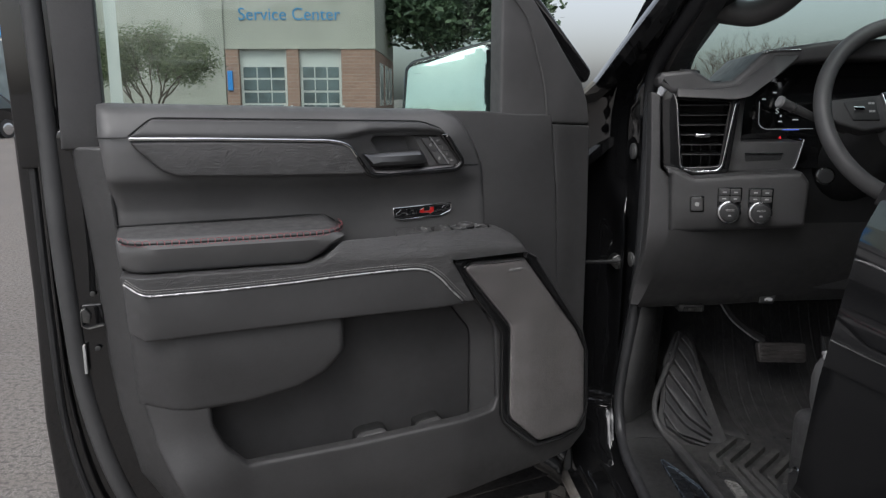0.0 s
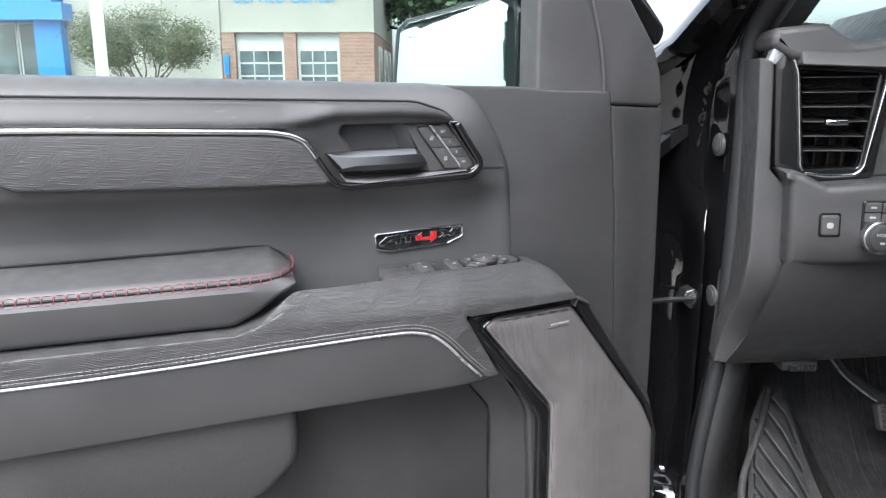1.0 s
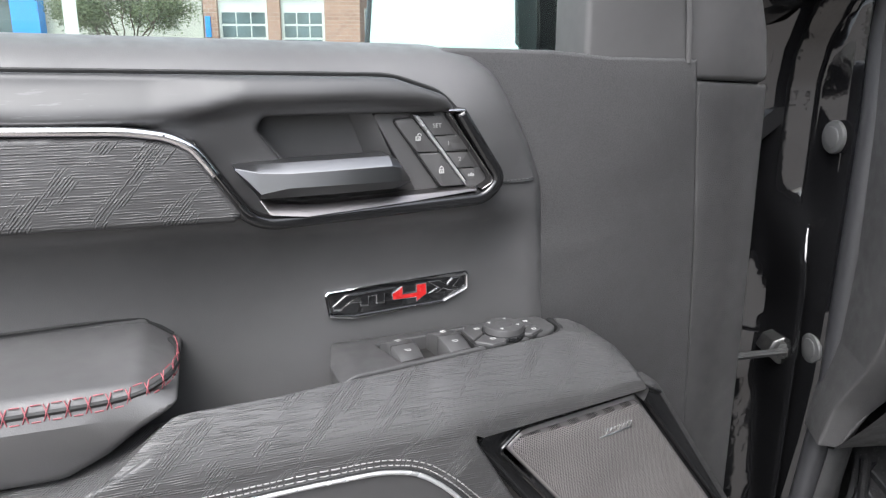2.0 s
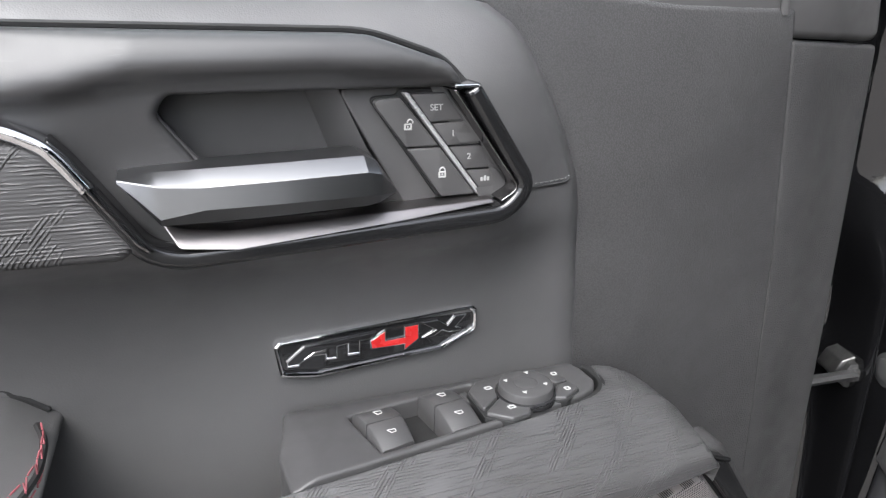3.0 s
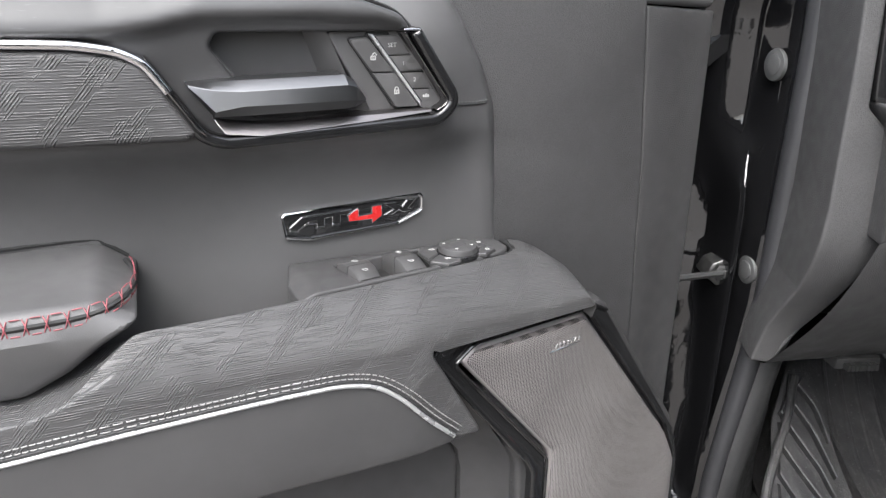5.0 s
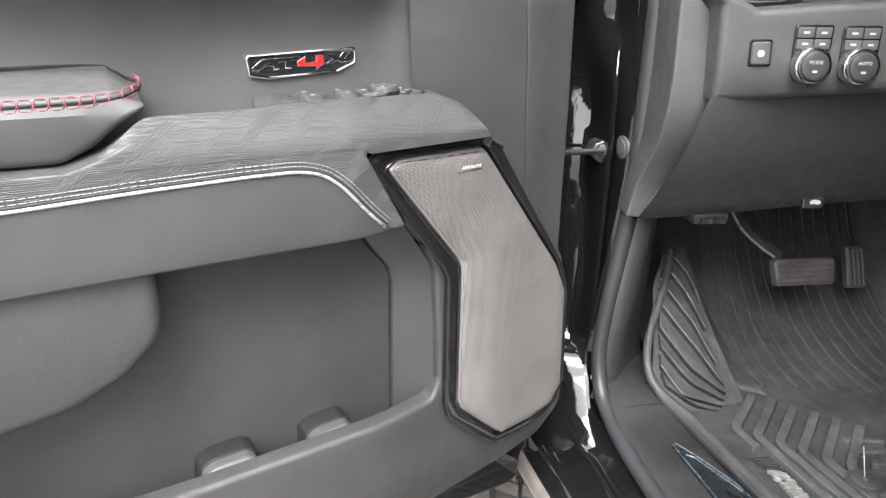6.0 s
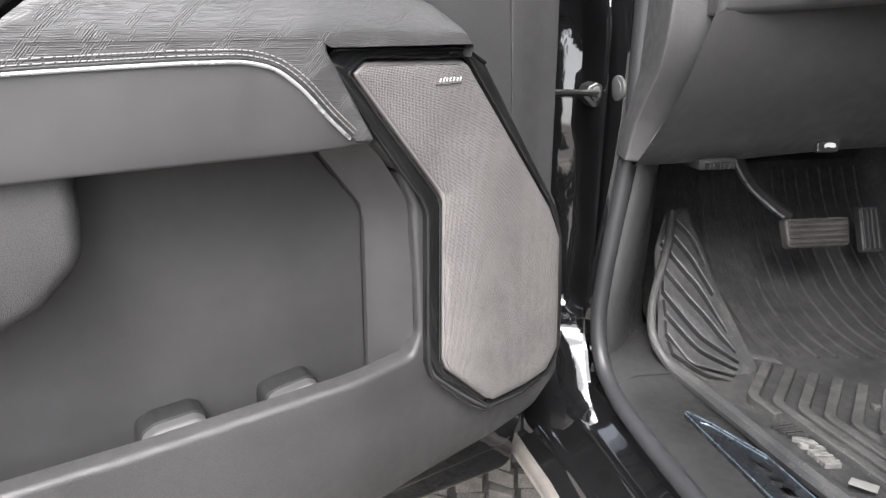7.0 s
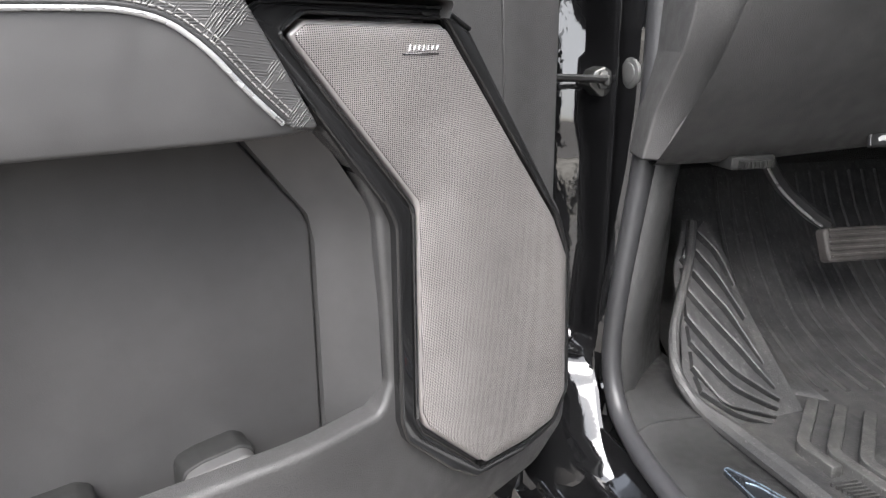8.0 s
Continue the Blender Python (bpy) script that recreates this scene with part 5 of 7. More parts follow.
part("rocker_cladding", long_profile([(0.322, 0.476), (0.314, 0.475), (0.310, 0.470), (0.309, 0.462), (0.314, 0.452), (0.40, 0.43)], YS), surface("dusty_cladding", (0.13, 0.118, 0.108), 0.55, vary=0.2, vscale=20), truck, "dusty pale rocker edge")

# closed rear door beside the camera: paint below, glass above
bm = bmesh.new()
rows = []
for z, x in ((0.47, 0.335), (0.60, 0.312), (0.80, 0.303), (0.95, 0.300), (1.06, 0.296), (1.075, 0.292), (1.085, 0.296), (1.18, 0.302), (1.30, 0.318), (1.325, 0.328)):
    e = 0.590 - 0.075 * (z - 1.0)
    rows.append([(x + 0.09, e + 0.01, z), (x + 0.012, e, z), (x, e - 0.012, z), (x, 0.2, z), (x + 0.002, -0.45, z), (x + 0.02, -0.52, z)])
part("rear_door", solid(sheet(bm, rows), 0.03), PAINT, truck, "closed gloss black rear door", angle=40)
bm = sheet(bmesh.new(), [[(0.334, 0.545, 1.325), (0.334, -0.5, 1.325)], [(0.40, 0.50, 1.56), (0.40, -0.5, 1.56)], [(0.53, 0.42, 1.82), (0.53, -0.5, 1.82)]])
part("rear_window", solid(bm, 0.005), glass("privacy_glass", (0.16, 0.18, 0.18)), truck, "dark privacy glass")
bm = sheet(bmesh.new(), [[(0.336, 0.575, 1.32), (0.332, 0.545, 1.32)], [(0.41, 0.52, 1.56), (0.40, 0.49, 1.56)], [(0.55, 0.44, 1.84), (0.54, 0.41, 1.84)]])
part("centre_pillar", solid(bm, 0.09), PAINT, truck, "gloss black centre pillar")
part("rear_cab_wall", box(bmesh.new(), 0.42, 2.24, -0.80, -0.70, 0.5, 1.9, 0.02), PAINT, truck)
# unseen opaque box, added to keep far-side light out of the cabin
part("far_side_blocker", box(bmesh.new(), 2.08, 2.2, -0.75, 1.5, 1.36, 1.90, 0.02), GLOSS, truck)
part("far_side_panel", box(bmesh.new(), 2.22, 2.33, -0.8, 3.0, 0.45, 1.38, 0.03), PAINT, truck)
rows = [[(0.305, y, 0.62 if y > 1.98 and y < 2.86 else 0.46), (0.296, y, 0.92), (0.30, y, 1.1), (0.32, y, 1.24), (0.40, y, 1.31), (0.62, y, 1.335), (1.33, y, 1.36), (2.04, y, 1.335), (2.26, y, 1.31)] for y in (1.80, 1.95, 2.0, 2.1, 2.8, 2.9, 3.2)]
rows.append([(x + (0.12 if x < 1 else -0.12), 3.32, z - 0.03) for x, y, z in rows[-1]])
part("front_fender_and_hood", solid(sheet(bmesh.new(), rows), 0.02), PAINT, truck, "gloss black front fender and hood")

part("front_fascia", box(bmesh.new(), 0.36, 2.28, 3.12, 3.36, 0.45, 1.29, 0.05, 3), PAINT, truck, "gloss black front fascia")

# door mirror on the sail: black housing, silvered glass
def mirror():
    base = pose(0.012, 1.93, 1.43, -8, 0, -8) @ pose(0, 0, -1.43)
    g = [(-0.112, 1.372, 0.02), (-0.106, 1.475, 0.02), (-0.09, 1.492, 0.02), (0.10, 1.540, 0.02), (0.112, 1.53, 0.012), (0.118, 1.40), (0.118, 1.33, 0.03), (-0.10, 1.33, 0.03)]
    ho = slab("door_mirror", [(-0.119, 1.375, 0.02), (-0.113, 1.48, 0.02), (-0.094, 1.499, 0.02), (0.10, 1.548, 0.02), (0.155, 1.546, 0.025), (0.165, 1.40), (0.165, 1.31, 0.03), (-0.105, 1.315, 0.03)], -0.10, 0.0, PAINT, truck, "gloss black door mirror", r=0.012, seg=4)
    ho.matrix_local = base
    slab("mirror_rim", g, -0.02, 0.003, GLOSS, ho, r=0.002)
    slab("mirror_glass", [(p[0] * 0.965, 1.43 + (p[1] - 1.43) * 0.95, *p[2:]) for p in g], -0.02, 0.0052, MIRROR, ho, "silvered mirror glass", r=0.0005)
    for k in range(3):
        slab("glass_print", [(-0.085 + 0.006 * k, 1.462), (-0.082 + 0.006 * k, 1.462), (-0.082 + 0.006 * k, 1.465), (-0.085 + 0.006 * k, 1.465)], 0.0, 0.0056, DARK, ho, r=0.0001, rc=0.0002)
    slab("mirror_arm", [(0.12, 1.33), (0.12, 1.40), (0.28, 1.395), (0.28, 1.345)], -0.06, -0.012, PAINT, ho, r=0.01)


mirror()

# ---- cabin: floor, kick panel, sill trim ----
part("cabin_floor", box(bmesh.new(), 0.45, 2.22, -0.7, 1.78, 0.55, 0.585), CARPET, truck, "black carpeted cabin floor")
bm = sheet(bmesh.new(), [[(0.45, 1.76, 0.535), (2.2, 1.76, 0.535)], [(0.45, 1.93, 0.58), (2.2, 1.93, 0.58)], [(0.45, 2.10, 0.74), (2.2, 2.10, 0.74)], [(0.45, 2.17, 1.0), (2.2, 2.17, 1.0)], [(0.45, 2.19, 1.40), (2.2, 2.19, 1.40)]])
part("toe_board", solid(bm, 0.03), CARPET, truck, "black carpeted toe board")
rows = []
for z, x0, x1, y1 in ((0.590, 0.424, 0.56, 1.78), (0.62, 0.430, 0.555, 1.80), (0.70, 0.430, 0.55, 1.83), (0.78, 0.441, 0.555, 1.85), (0.90, 0.460, 0.56, 1.86), (0.98, 0.474, 0.57, 1.86), (1.12, 0.48, 0.57, 1.86)):
    rows.append([(x0, 1.712, z), (x0 + 0.012, 1.702, z), (x0 + 0.035, 1.706, z), (x0 + 0.06, 1.735, z), (x1 - 0.01, 1.79, z), (x1, y1, z), (x1 + 0.01, 2.12, z)])
part("kick_panel", sheet(bmesh.new(), rows), KICK, truck, "charcoal plastic kick panel", angle=60)
SILL = [(0.420, 0.578), (0.424, 0.596), (0.432, 0.604), (0.446, 0.607), (0.480, 0.6055), (0.525, 0.602), (0.548, 0.595), (0.556, 0.575)]
rows = []
for k in range(26):
    y = 1.812 - 0.05 * k
    lift = 0.035 * ease((y - 1.60) / 0.13)
    rows.append([(x + 0.012 * ease((y - 1.62) / 0.1), y, z + lift * (0.5 + (x - 0.42) * 2)) for x, z in SILL])
part("sill_trim", sheet(bmesh.new(), rows), surface("scuffed_sill_plastic", (0.026, 0.026, 0.0262), 0.42, vary=0.45, vscale=9, grain=0.5, gscale=800, gdist=0.0005, smudge=0.12), truck, "charcoal grained plastic sill trim", angle=60)
part("sill_seam", tube(bmesh.new(), smooth3([(0.430, 1.630, 0.6075), (0.461, 1.640, 0.6125), (0.493, 1.642, 0.6125), (0.532, 1.643, 0.6095), (0.556, 1.645, 0.600)], 5), 0.0012, 6), BLACKGAP, truck)
SP = [(0.4925, 1.545, 0.004), (0.5005, 1.552, 0.006), (0.520, 1.515), (0.548, 1.44), (0.553, 1.30), (0.553, 0.92), (0.497, 0.92), (0.495, 1.30)]
plate_warp = lambda a, b, c: (a - 0.008, -b + 0.014, c + 0.6095 - 0.085 * max(0, a - 0.488))
slab("sill_plate", SP, -0.004, 0.001, surface("dark_brushed_plate", (0.030, 0.033, 0.038), 0.28, metal=0.6, vary=0.2), truck, "dark brushed metal sill plate", axes=FLAT, r=0.0006, warp=plate_warp)
for path in ([(0.4935, 1.544), (0.4975, 1.30), (0.4995, 0.93)], [(0.4945, 1.547), (0.5005, 1.549), (0.519, 1.512), (0.5455, 1.44), (0.551, 1.30)], [(0.5025, 1.520), (0.512, 1.512), (0.5425, 1.43)]):
    slab("plate_edge", band(path, 0.0011, 0.006), 0.0, 0.0024, surface("blue_grey_edge", (0.20, 0.25, 0.31), 0.3, metal=0.7), truck, axes=FLAT, r=0.0003, rc=0.0003, warp=plate_warp)
for c, m in (([(0.5175, 1.435), (0.519, 1.42), (0.525, 1.40), (0.529, 1.405), (0.523, 1.425)], DKCHROME), ([(0.5165, 1.392), (0.530, 1.388), (0.530, 1.381), (0.5165, 1.384)], DKCHROME), ([(0.517, 1.373), (0.5295, 1.370), (0.5295, 1.353), (0.517, 1.356)], DKCHROME),
             ([(0.5135, 1.347), (0.5235, 1.337), (0.532, 1.339), (0.532, 1.324), (0.5255, 1.319), (0.514, 1.331)], RED)):
    slab("plate_emblem", c, 0.0, 0.0026, m, truck, axes=FLAT, r=0.0004, rc=0.0006, warp=plate_warp)

# pedals
bm = bmesh.new()
PEDAL = [(-0.058, -0.026, 0.008), (0.058, -0.026, 0.01), (0.062, 0.024, 0.01), (-0.062, 0.024, 0.008)]
plate(bm, PEDAL, -0.012, 0.006, r=0.004, rc=0.008)
brake = part("brake_pedal", bm, surface("worn_pedal_rubber", (0.046, 0.042, 0.040), 0.6, vary=0.35, vscale=40), truck, "ribbed brown-grey rubber brake pedal")
brake.matrix_local = pose(0.861, 1.80, 0.770, -20, 0, -2)
for k in range(5):
    part("pedal_rib", plate(bmesh.new(), [(-0.054, -0.020 + 0.0095 * k), (0.055, -0.020 + 0.0095 * k), (0.055, -0.0145 + 0.0095 * k), (-0.054, -0.0145 + 0.0095 * k)], 0.0, 0.0095, r=0.002, rc=0.002), brake.data.materials[0], brake)
part("pedal_arm", tube(bmesh.new(), smooth3([(0.822, 1.828, 0.794), (0.792, 1.826, 0.812), (0.764, 1.826, 0.834), (0.738, 1.828, 0.858), (0.716, 1.832, 0.892), (0.706, 1.838, 0.930), (0.70, 1.86, 1.05)], 8), 0.0105, 8), DARK, truck, "black brake pedal arm")
part("pedal_arm_edge", tube(bmesh.new(), smooth3([(0.806, 1.816, 0.795), (0.788, 1.814, 0.806), (0.757, 1.814, 0.829), (0.731, 1.815, 0.852), (0.711, 1.819, 0.880), (0.699, 1.823, 0.905)], 6), 0.0021, 6), PALESTRIP, truck, "thin pale line along the pedal arm")
gas = part("accelerator_pedal", plate(bmesh.new(), [(-0.022, -0.04), (0.022, -0.04), (0.02, 0.045), (-0.02, 0.045)], -0.01, 0.005, r=0.004, rc=0.008), DARK, truck, "black ribbed accelerator pedal")
gas.matrix_local = pose(1.014, 1.853, 0.750, -22, 0, 0)
for k in range(4):
    part("pedal_rib", plate(bmesh.new(), [(-0.018 + 0.0098 * k, -0.034), (-0.013 + 0.0098 * k, -0.034), (-0.013 + 0.0098 * k, 0.038), (-0.018 + 0.0098 * k, 0.038)], 0.0, 0.008, r=0.0015, rc=0.002), DARK, gas)

# driver's seat: cushion, base, backrest
seat = tagged(part("driver_seat", box(bmesh.new(), 0.655, 1.19, 0.50, 1.19, 0.585, 0.70, 0.02), DARK, truck, "black leather driver's seat with pale piping"))
bm = box(bmesh.new(), 0.622, 1.19, 0.52, 1.222, 0.855, 0.985, 0.045, 4)
part("seat_cushion", bm, LEATHER, seat, "black leather seat cushion")
part("seat_piping", tube(bmesh.new(), smooth3([(0.634, 0.75, 0.979), (0.634, 1.12, 0.979), (0.648, 1.190, 0.977), (0.70, 1.211, 0.974), (1.1, 1.207, 0.978)], 8), 0.005, 8), PALESTRIP, seat, "pale seat piping")
bm = box(bmesh.new(), 0.625, 1.20, 0.52, 1.255, 0.68, 0.862, 0.022, 3)
part("seat_base", bm, GRAIN, seat, "charcoal plastic seat base")
part("seat_lever", tube(bmesh.new(), smooth3([(0.612, 1.20, 0.760), (0.608, 1.165, 0.782), (0.608, 1.12, 0.772), (0.612, 1.09, 0.755)], 6), 0.009, 8, 0.5), BRIGHT, seat, "chrome seat lever")
bm = box(bmesh.new(), 0.66, 1.17, 0.44, 0.58, 0.95, 1.58, 0.05, 4)
part("seat_backrest", bm, LEATHER, seat, "black leather seat backrest")

# ---- instrument panel ----
IP = pose(0.501, 1.59, 0, 0, 0, -11)     # x across the panel, -y towards the seat, z up
HOOD = [(-0.052, 1.443), (-0.045, 1.455, 0.006), (0.018, 1.4605, 0.01), (0.060, 1.4335, 0.02), (0.098, 1.438, 0.02), (0.156, 1.4975, 0.02), (0.30, 1.5165, 0.03), (1.30, 1.52), (1.30, 1.47), (0.31, 1.478, 0.03), (0.215, 1.470, 0.02), (0.128, 1.4035, 0.02), (0.10, 1.398), (-0.02, 1.412), (-0.05, 1.43)]
ip = slab("instrument_panel", HOOD, -0.42, 0.012, SOFT, truck, "charcoal instrument panel with soft-touch top", r=0.01, seg=4, rc=0.008)
ip.matrix_local = IP
slab("hood_face", [(-0.012, 1.4225), (0.06, 1.4215), (0.108, 1.4270, 0.02), (0.172, 1.4850), (0.222, 1.4880), (0.206, 1.4720), (0.126, 1.4050, 0.02), (0.10, 1.3995), (-0.012, 1.4045)], 0.0, 0.0165, SOFT, ip, r=0.003, warp=lambda a, b, c: (a, b, c + (0.75 * max(0.0, lerp_table(a, [(0.05, 1.422), (0.108, 1.427), (0.172, 1.486), (0.25, 1.488)]) - b)) * (c > 0.005)), cell=0.01)
slab("accent_strip", band([(0.152, 1.4915), (0.165, 1.4955), (0.222, 1.4965)], 0.0035, 0.006), 0.0, 0.0155, BRIGHT, ip, "bright chrome accent strip", r=0.001, rc=0.0006)
bm = bmesh.new()
for k in range(4):
    tube(bm, [(-0.005 + 0.004 * k, 0.02 + 0.018 * k, 1.4600 - 0.0002 * k), (0.030 + 0.004 * k, 0.02 + 0.018 * k, 1.4565)], 0.004, 8)
part("defrost_slat", bm, DARK, ip)
slab("panel_body", [(-0.045, 1.43), (0.60, 1.48), (1.3, 1.48), (1.3, 0.98), (0.25, 0.97), (-0.03, 0.97)], -0.42, -0.135, DARK, ip, "dark panel core", r=0.004)
# driver's air vent
slab("vent_housing", [(-0.044, 1.436, 0.004), (-0.010, 1.418, 0.006), (0.118, 1.402, 0.004), (0.104, 1.247, 0.010), (0.020, 1.2365, 0.010), (-0.030, 1.262, 0.006)], -0.09, 0.0, GLOSS, ip, "gloss black vent housing", r=0.003,
     hole=[(-0.006, 1.398), (0.096, 1.392), (0.083, 1.262, 0.006), (0.010, 1.258, 0.006)], hole_w=-0.07)
slab("vent_back", [(-0.02, 1.41), (0.11, 1.41), (0.11, 1.25), (-0.02, 1.25)], -0.088, -0.066, CARPET, ip, r=0.001)
SLAT = surface("vent_black", (0.012, 0.012, 0.0122), 0.55)
for k in range(6):
    z = 1.3865 - 0.0205 * k
    l, r_ = -0.004 + (1.394 - z) * 0.10, 0.0945 - (1.394 - z) * 0.095
    part("vent_slat", sheet(bmesh.new(), [[(l, -0.002, z), (r_, -0.002, z + 0.001)], [(l, -0.003, z + 0.0012), (r_, -0.003, z + 0.0022)], [(l, 0.045, z + 0.006), (r_, 0.045, z + 0.007)], [(l, 0.045, z + 0.004), (r_, 0.045, z + 0.005)], [(l, -0.002, z), (r_, -0.002, z + 0.001)]]), SLAT, ip, "black vent slat")
    # paler rod draws the highlight along the slat's front edge
    part("slat_highlight", tube(bmesh.new(), [(l, -0.0032, z + 0.0006), (r_, -0.0032, z + 0.0016)], 0.0007, 6), SOFT, ip)
for k in range(4):
    a = 0.012 + 0.019 * k
    part("vent_vane", box(bmesh.new(), a, a + 0.002, 0.034, 0.06, 1.262, 1.312), DARK, ip)
part("vent_tab", box(bmesh.new(), 0.029, 0.061, -0.014, 0.0, 1.3210, 1.3305, 0.004, 3), CHROME, ip, "chrome vent tab")
slab("vent_trim", band([(-0.0185, 1.4165), (-0.0095, 1.395), (0.0055, 1.262), (0.010, 1.256)], 0.0042, 0.02), -0.01, 0.0045, BRIGHT, ip, "bright chrome vent trim", r=0.0015, rc=0.0006)
slab("vent_trim", band([(0.012, 1.2525), (0.040, 1.2485), (0.080, 1.2510), (0.090, 1.262), (0.1085, 1.392), (0.1175, 1.3955)], 0.0048, 0.008), -0.01, 0.0045, BRIGHT, ip, "bright chrome vent trim", r=0.0015, rc=0.0006)
slab("vent_corner", [(-0.0385, 1.4350), (-0.0245, 1.4300, 0.002), (-0.0335, 1.4150), (-0.0400, 1.4055, 0.002), (-0.0530, 1.4068, 0.002), (-0.0465, 1.4255)], -0.02, 0.0035, surface("pale_corner_cap", (0.36, 0.37, 0.39), 0.25, metal=0.4), ip, r=0.002)
# end cap beside the seal
slab("end_cap", [(-0.064, 1.416, 0.004), (-0.044, 1.409, 0.008), (-0.036, 1.256, 0.01), (-0.008, 1.228, 0.01), (0.008, 1.12), (0.000, 1.079), (-0.014, 1.028), (-0.032, 0.9815), (-0.054, 0.929, 0.002), (-0.080, 0.931, 0.003), (-0.0725, 0.985), (-0.060, 1.05), (-0.055, 1.15), (-0.058, 1.3)], -0.12, 0.008, DASH, ip, "charcoal panel end cap", r=0.0035, seg=4,
     warp=lambda a, b, c: (a, b, c - (0.075 * ease((1.12 - b) / 0.18)) * (c > -0.1)), cell=0.03)
# switch panel below the vent
slab("switch_panel", [(-0.031, 1.262, 0.004), (-0.018, 1.243, 0.01), (-0.012, 1.122, 0.006), (0.250, 1.143, 0.012), (0.252, 1.235, 0.012), (0.236, 1.2565, 0.008), (0.105, 1.247), (0.03, 1.240, 0.008), (0.0, 1.256, 0.006)], -0.06, 0.055, DASH, ip, "charcoal switch panel", r=0.010, seg=4, warp=lambda a, b, c: (a, b, c - 0.012 * ease((1.16 - b) / 0.04) * (c > 0)), cell=0.03)
slab("brake_switch", [(0.0215, 1.2035), (0.0505, 1.2045), (0.052, 1.1705), (0.023, 1.1695)], 0.04, 0.0562, GLOSS, ip, r=0.001)
slab("brake_switch_key", [(0.0245, 1.2005), (0.0475, 1.2015), (0.049, 1.1735), (0.026, 1.1725)], 0.04, 0.060, SOFT, ip, "charcoal parking brake switch", r=0.002)
part("switch_print", plate(bmesh.new(), [(0.032, 1.183), (0.0405, 1.183), (0.0405, 1.191), (0.032, 1.191)], 0.05, 0.0606, r=0.0002, rc=0.003), INK, ip)
for a in (0.099, 0.159):
    slab("knob_base", [(a - 0.0235, 1.2225, 0.004), (a + 0.0245, 1.2235, 0.004), (a + 0.025, 1.152, 0.02), (a - 0.0215, 1.150, 0.02)], 0.04, 0.0585, GLOSS, ip, "gloss black knob base", r=0.002)
    for i, (l, r_) in enumerate(((-0.0205, 0.0), (0.0015, 0.0215))):
        for zt, zb in ((1.2200, 1.2070), (1.2055, 1.1935)):
            slab("mode_key", [(a + l, zt), (a + r_, zt + 0.0004), (a + r_, zb + 0.0004), (a + l, zb)], 0.05, 0.0605, SOFT, ip, r=0.001, rc=0.0015)
            part("switch_print", plate(bmesh.new(), [(a + l + 0.0065, zb + 0.0052), (a + r_ - 0.0065, zb + 0.0052), (a + r_ - 0.0065, zb + 0.0078), (a + l + 0.0065, zb + 0.0078)], 0.055, 0.0609, r=0.0001, seg=1, rc=0.0005), INK, ip)
    grip = disc(bmesh.new(), (a - 0.001, -0.058, 1.1735), (0, -1, 0.05), 0.0225, 0.017, 40, 0.002)
    for n in range(36):
        g = math.tau * n / 36
        c, d = 0.0226 * math.cos(g), 0.0226 * math.sin(g)
        tube(grip, [(a - 0.001 + c, -0.060, 1.1735 + d), (a - 0.001 + c, -0.0735, 1.1735 + d)], 0.0011, 5)
    part("knob_grip", grip, CHROME, ip, "knurled chrome knob grip")
    part("knob_ring", disc(bmesh.new(), (a - 0.001, -0.072, 1.1735), (0, -1, 0.05), 0.0192, 0.0045, 40, 0.0008), DARK, ip, "black knob ring")
    part("rotary_knob", disc(bmesh.new(), (a - 0.001, -0.072, 1.1735), (0, -1, 0.05), 0.0172, 0.008, 40, 0.002), DARK, ip, "black rotary knob with chrome ring")
    lettering("knob_print", "MODE" if a < 0.12 else "AUTO", 0.0060, INK, ip, pose(a - 0.001, -0.0806, 1.1790) @ UPRIGHT)
    part("switch_print", plate(bmesh.new(), [(a - 0.004, 1.1665), (a + 0.002, 1.1665), (a + 0.002, 1.1695), (a - 0.004, 1.1695)], 0.07, 0.0806, r=0.0001, seg=1, rc=0.0005), INK, ip)
# cluster display behind the wheel, shelf and slot below it
slab("cluster_frame", [(0.128, 1.40), (0.205, 1.472), (0.55, 1.475), (0.55, 1.25), (0.128, 1.25)], -0.13, -0.115, GLOSS, ip, "gloss black instrument cluster", r=0.002)
slab("cluster_screen", [(0.168, 1.400, 0.008), (0.205, 1.440, 0.02), (0.50, 1.445), (0.50, 1.322), (0.176, 1.318, 0.012)], -0.12, -0.108, GLOSS, ip, "dark cluster display", r=0.001)
SCREEN = glow("screen_glow", (0.75, 0.78, 0.80), 0.22)
lettering("screen_print", "S", 0.016, SCREEN, ip, pose(0.214, 0.1075, 1.374) @ UPRIGHT)
for a, z, w, h in ((0.185, 1.400, 0.008, 0.003), (0.206, 1.414, 0.008, 0.003), (0.222, 1.352, 0.008, 0.003), (0.253, 1.356, 0.012, 0.003), (0.2225, 1.364, 0.003, 0.004), (0.345, 1.392, 0.004, 0.008), (0.362, 1.38, 0.004, 0.004), (0.380, 1.388, 0.004, 0.004)):
    slab("screen_print", [(a - w / 2, z - h / 2), (a + w / 2, z - h / 2), (a + w / 2, z + h / 2), (a - w / 2, z + h / 2)], -0.11, -0.1074, SCREEN, ip, r=0.0001, seg=1, rc=0.0003)
slab("screen_line", band([(0.176, 1.395), (0.178, 1.345), (0.190, 1.335), (0.29, 1.337)], 0.0010, 0.01), -0.11, -0.1072, SCREEN, ip, r=0.0002, seg=1, rc=0.0002)
slab("screen_line", band([(0.228, 1.334), (0.262, 1.3345)], 0.0015), -0.11, -0.1070, glow("screen_blue", (0.1, 0.2, 0.9), 0.7), ip, r=0.0002, seg=1, rc=0.0002)
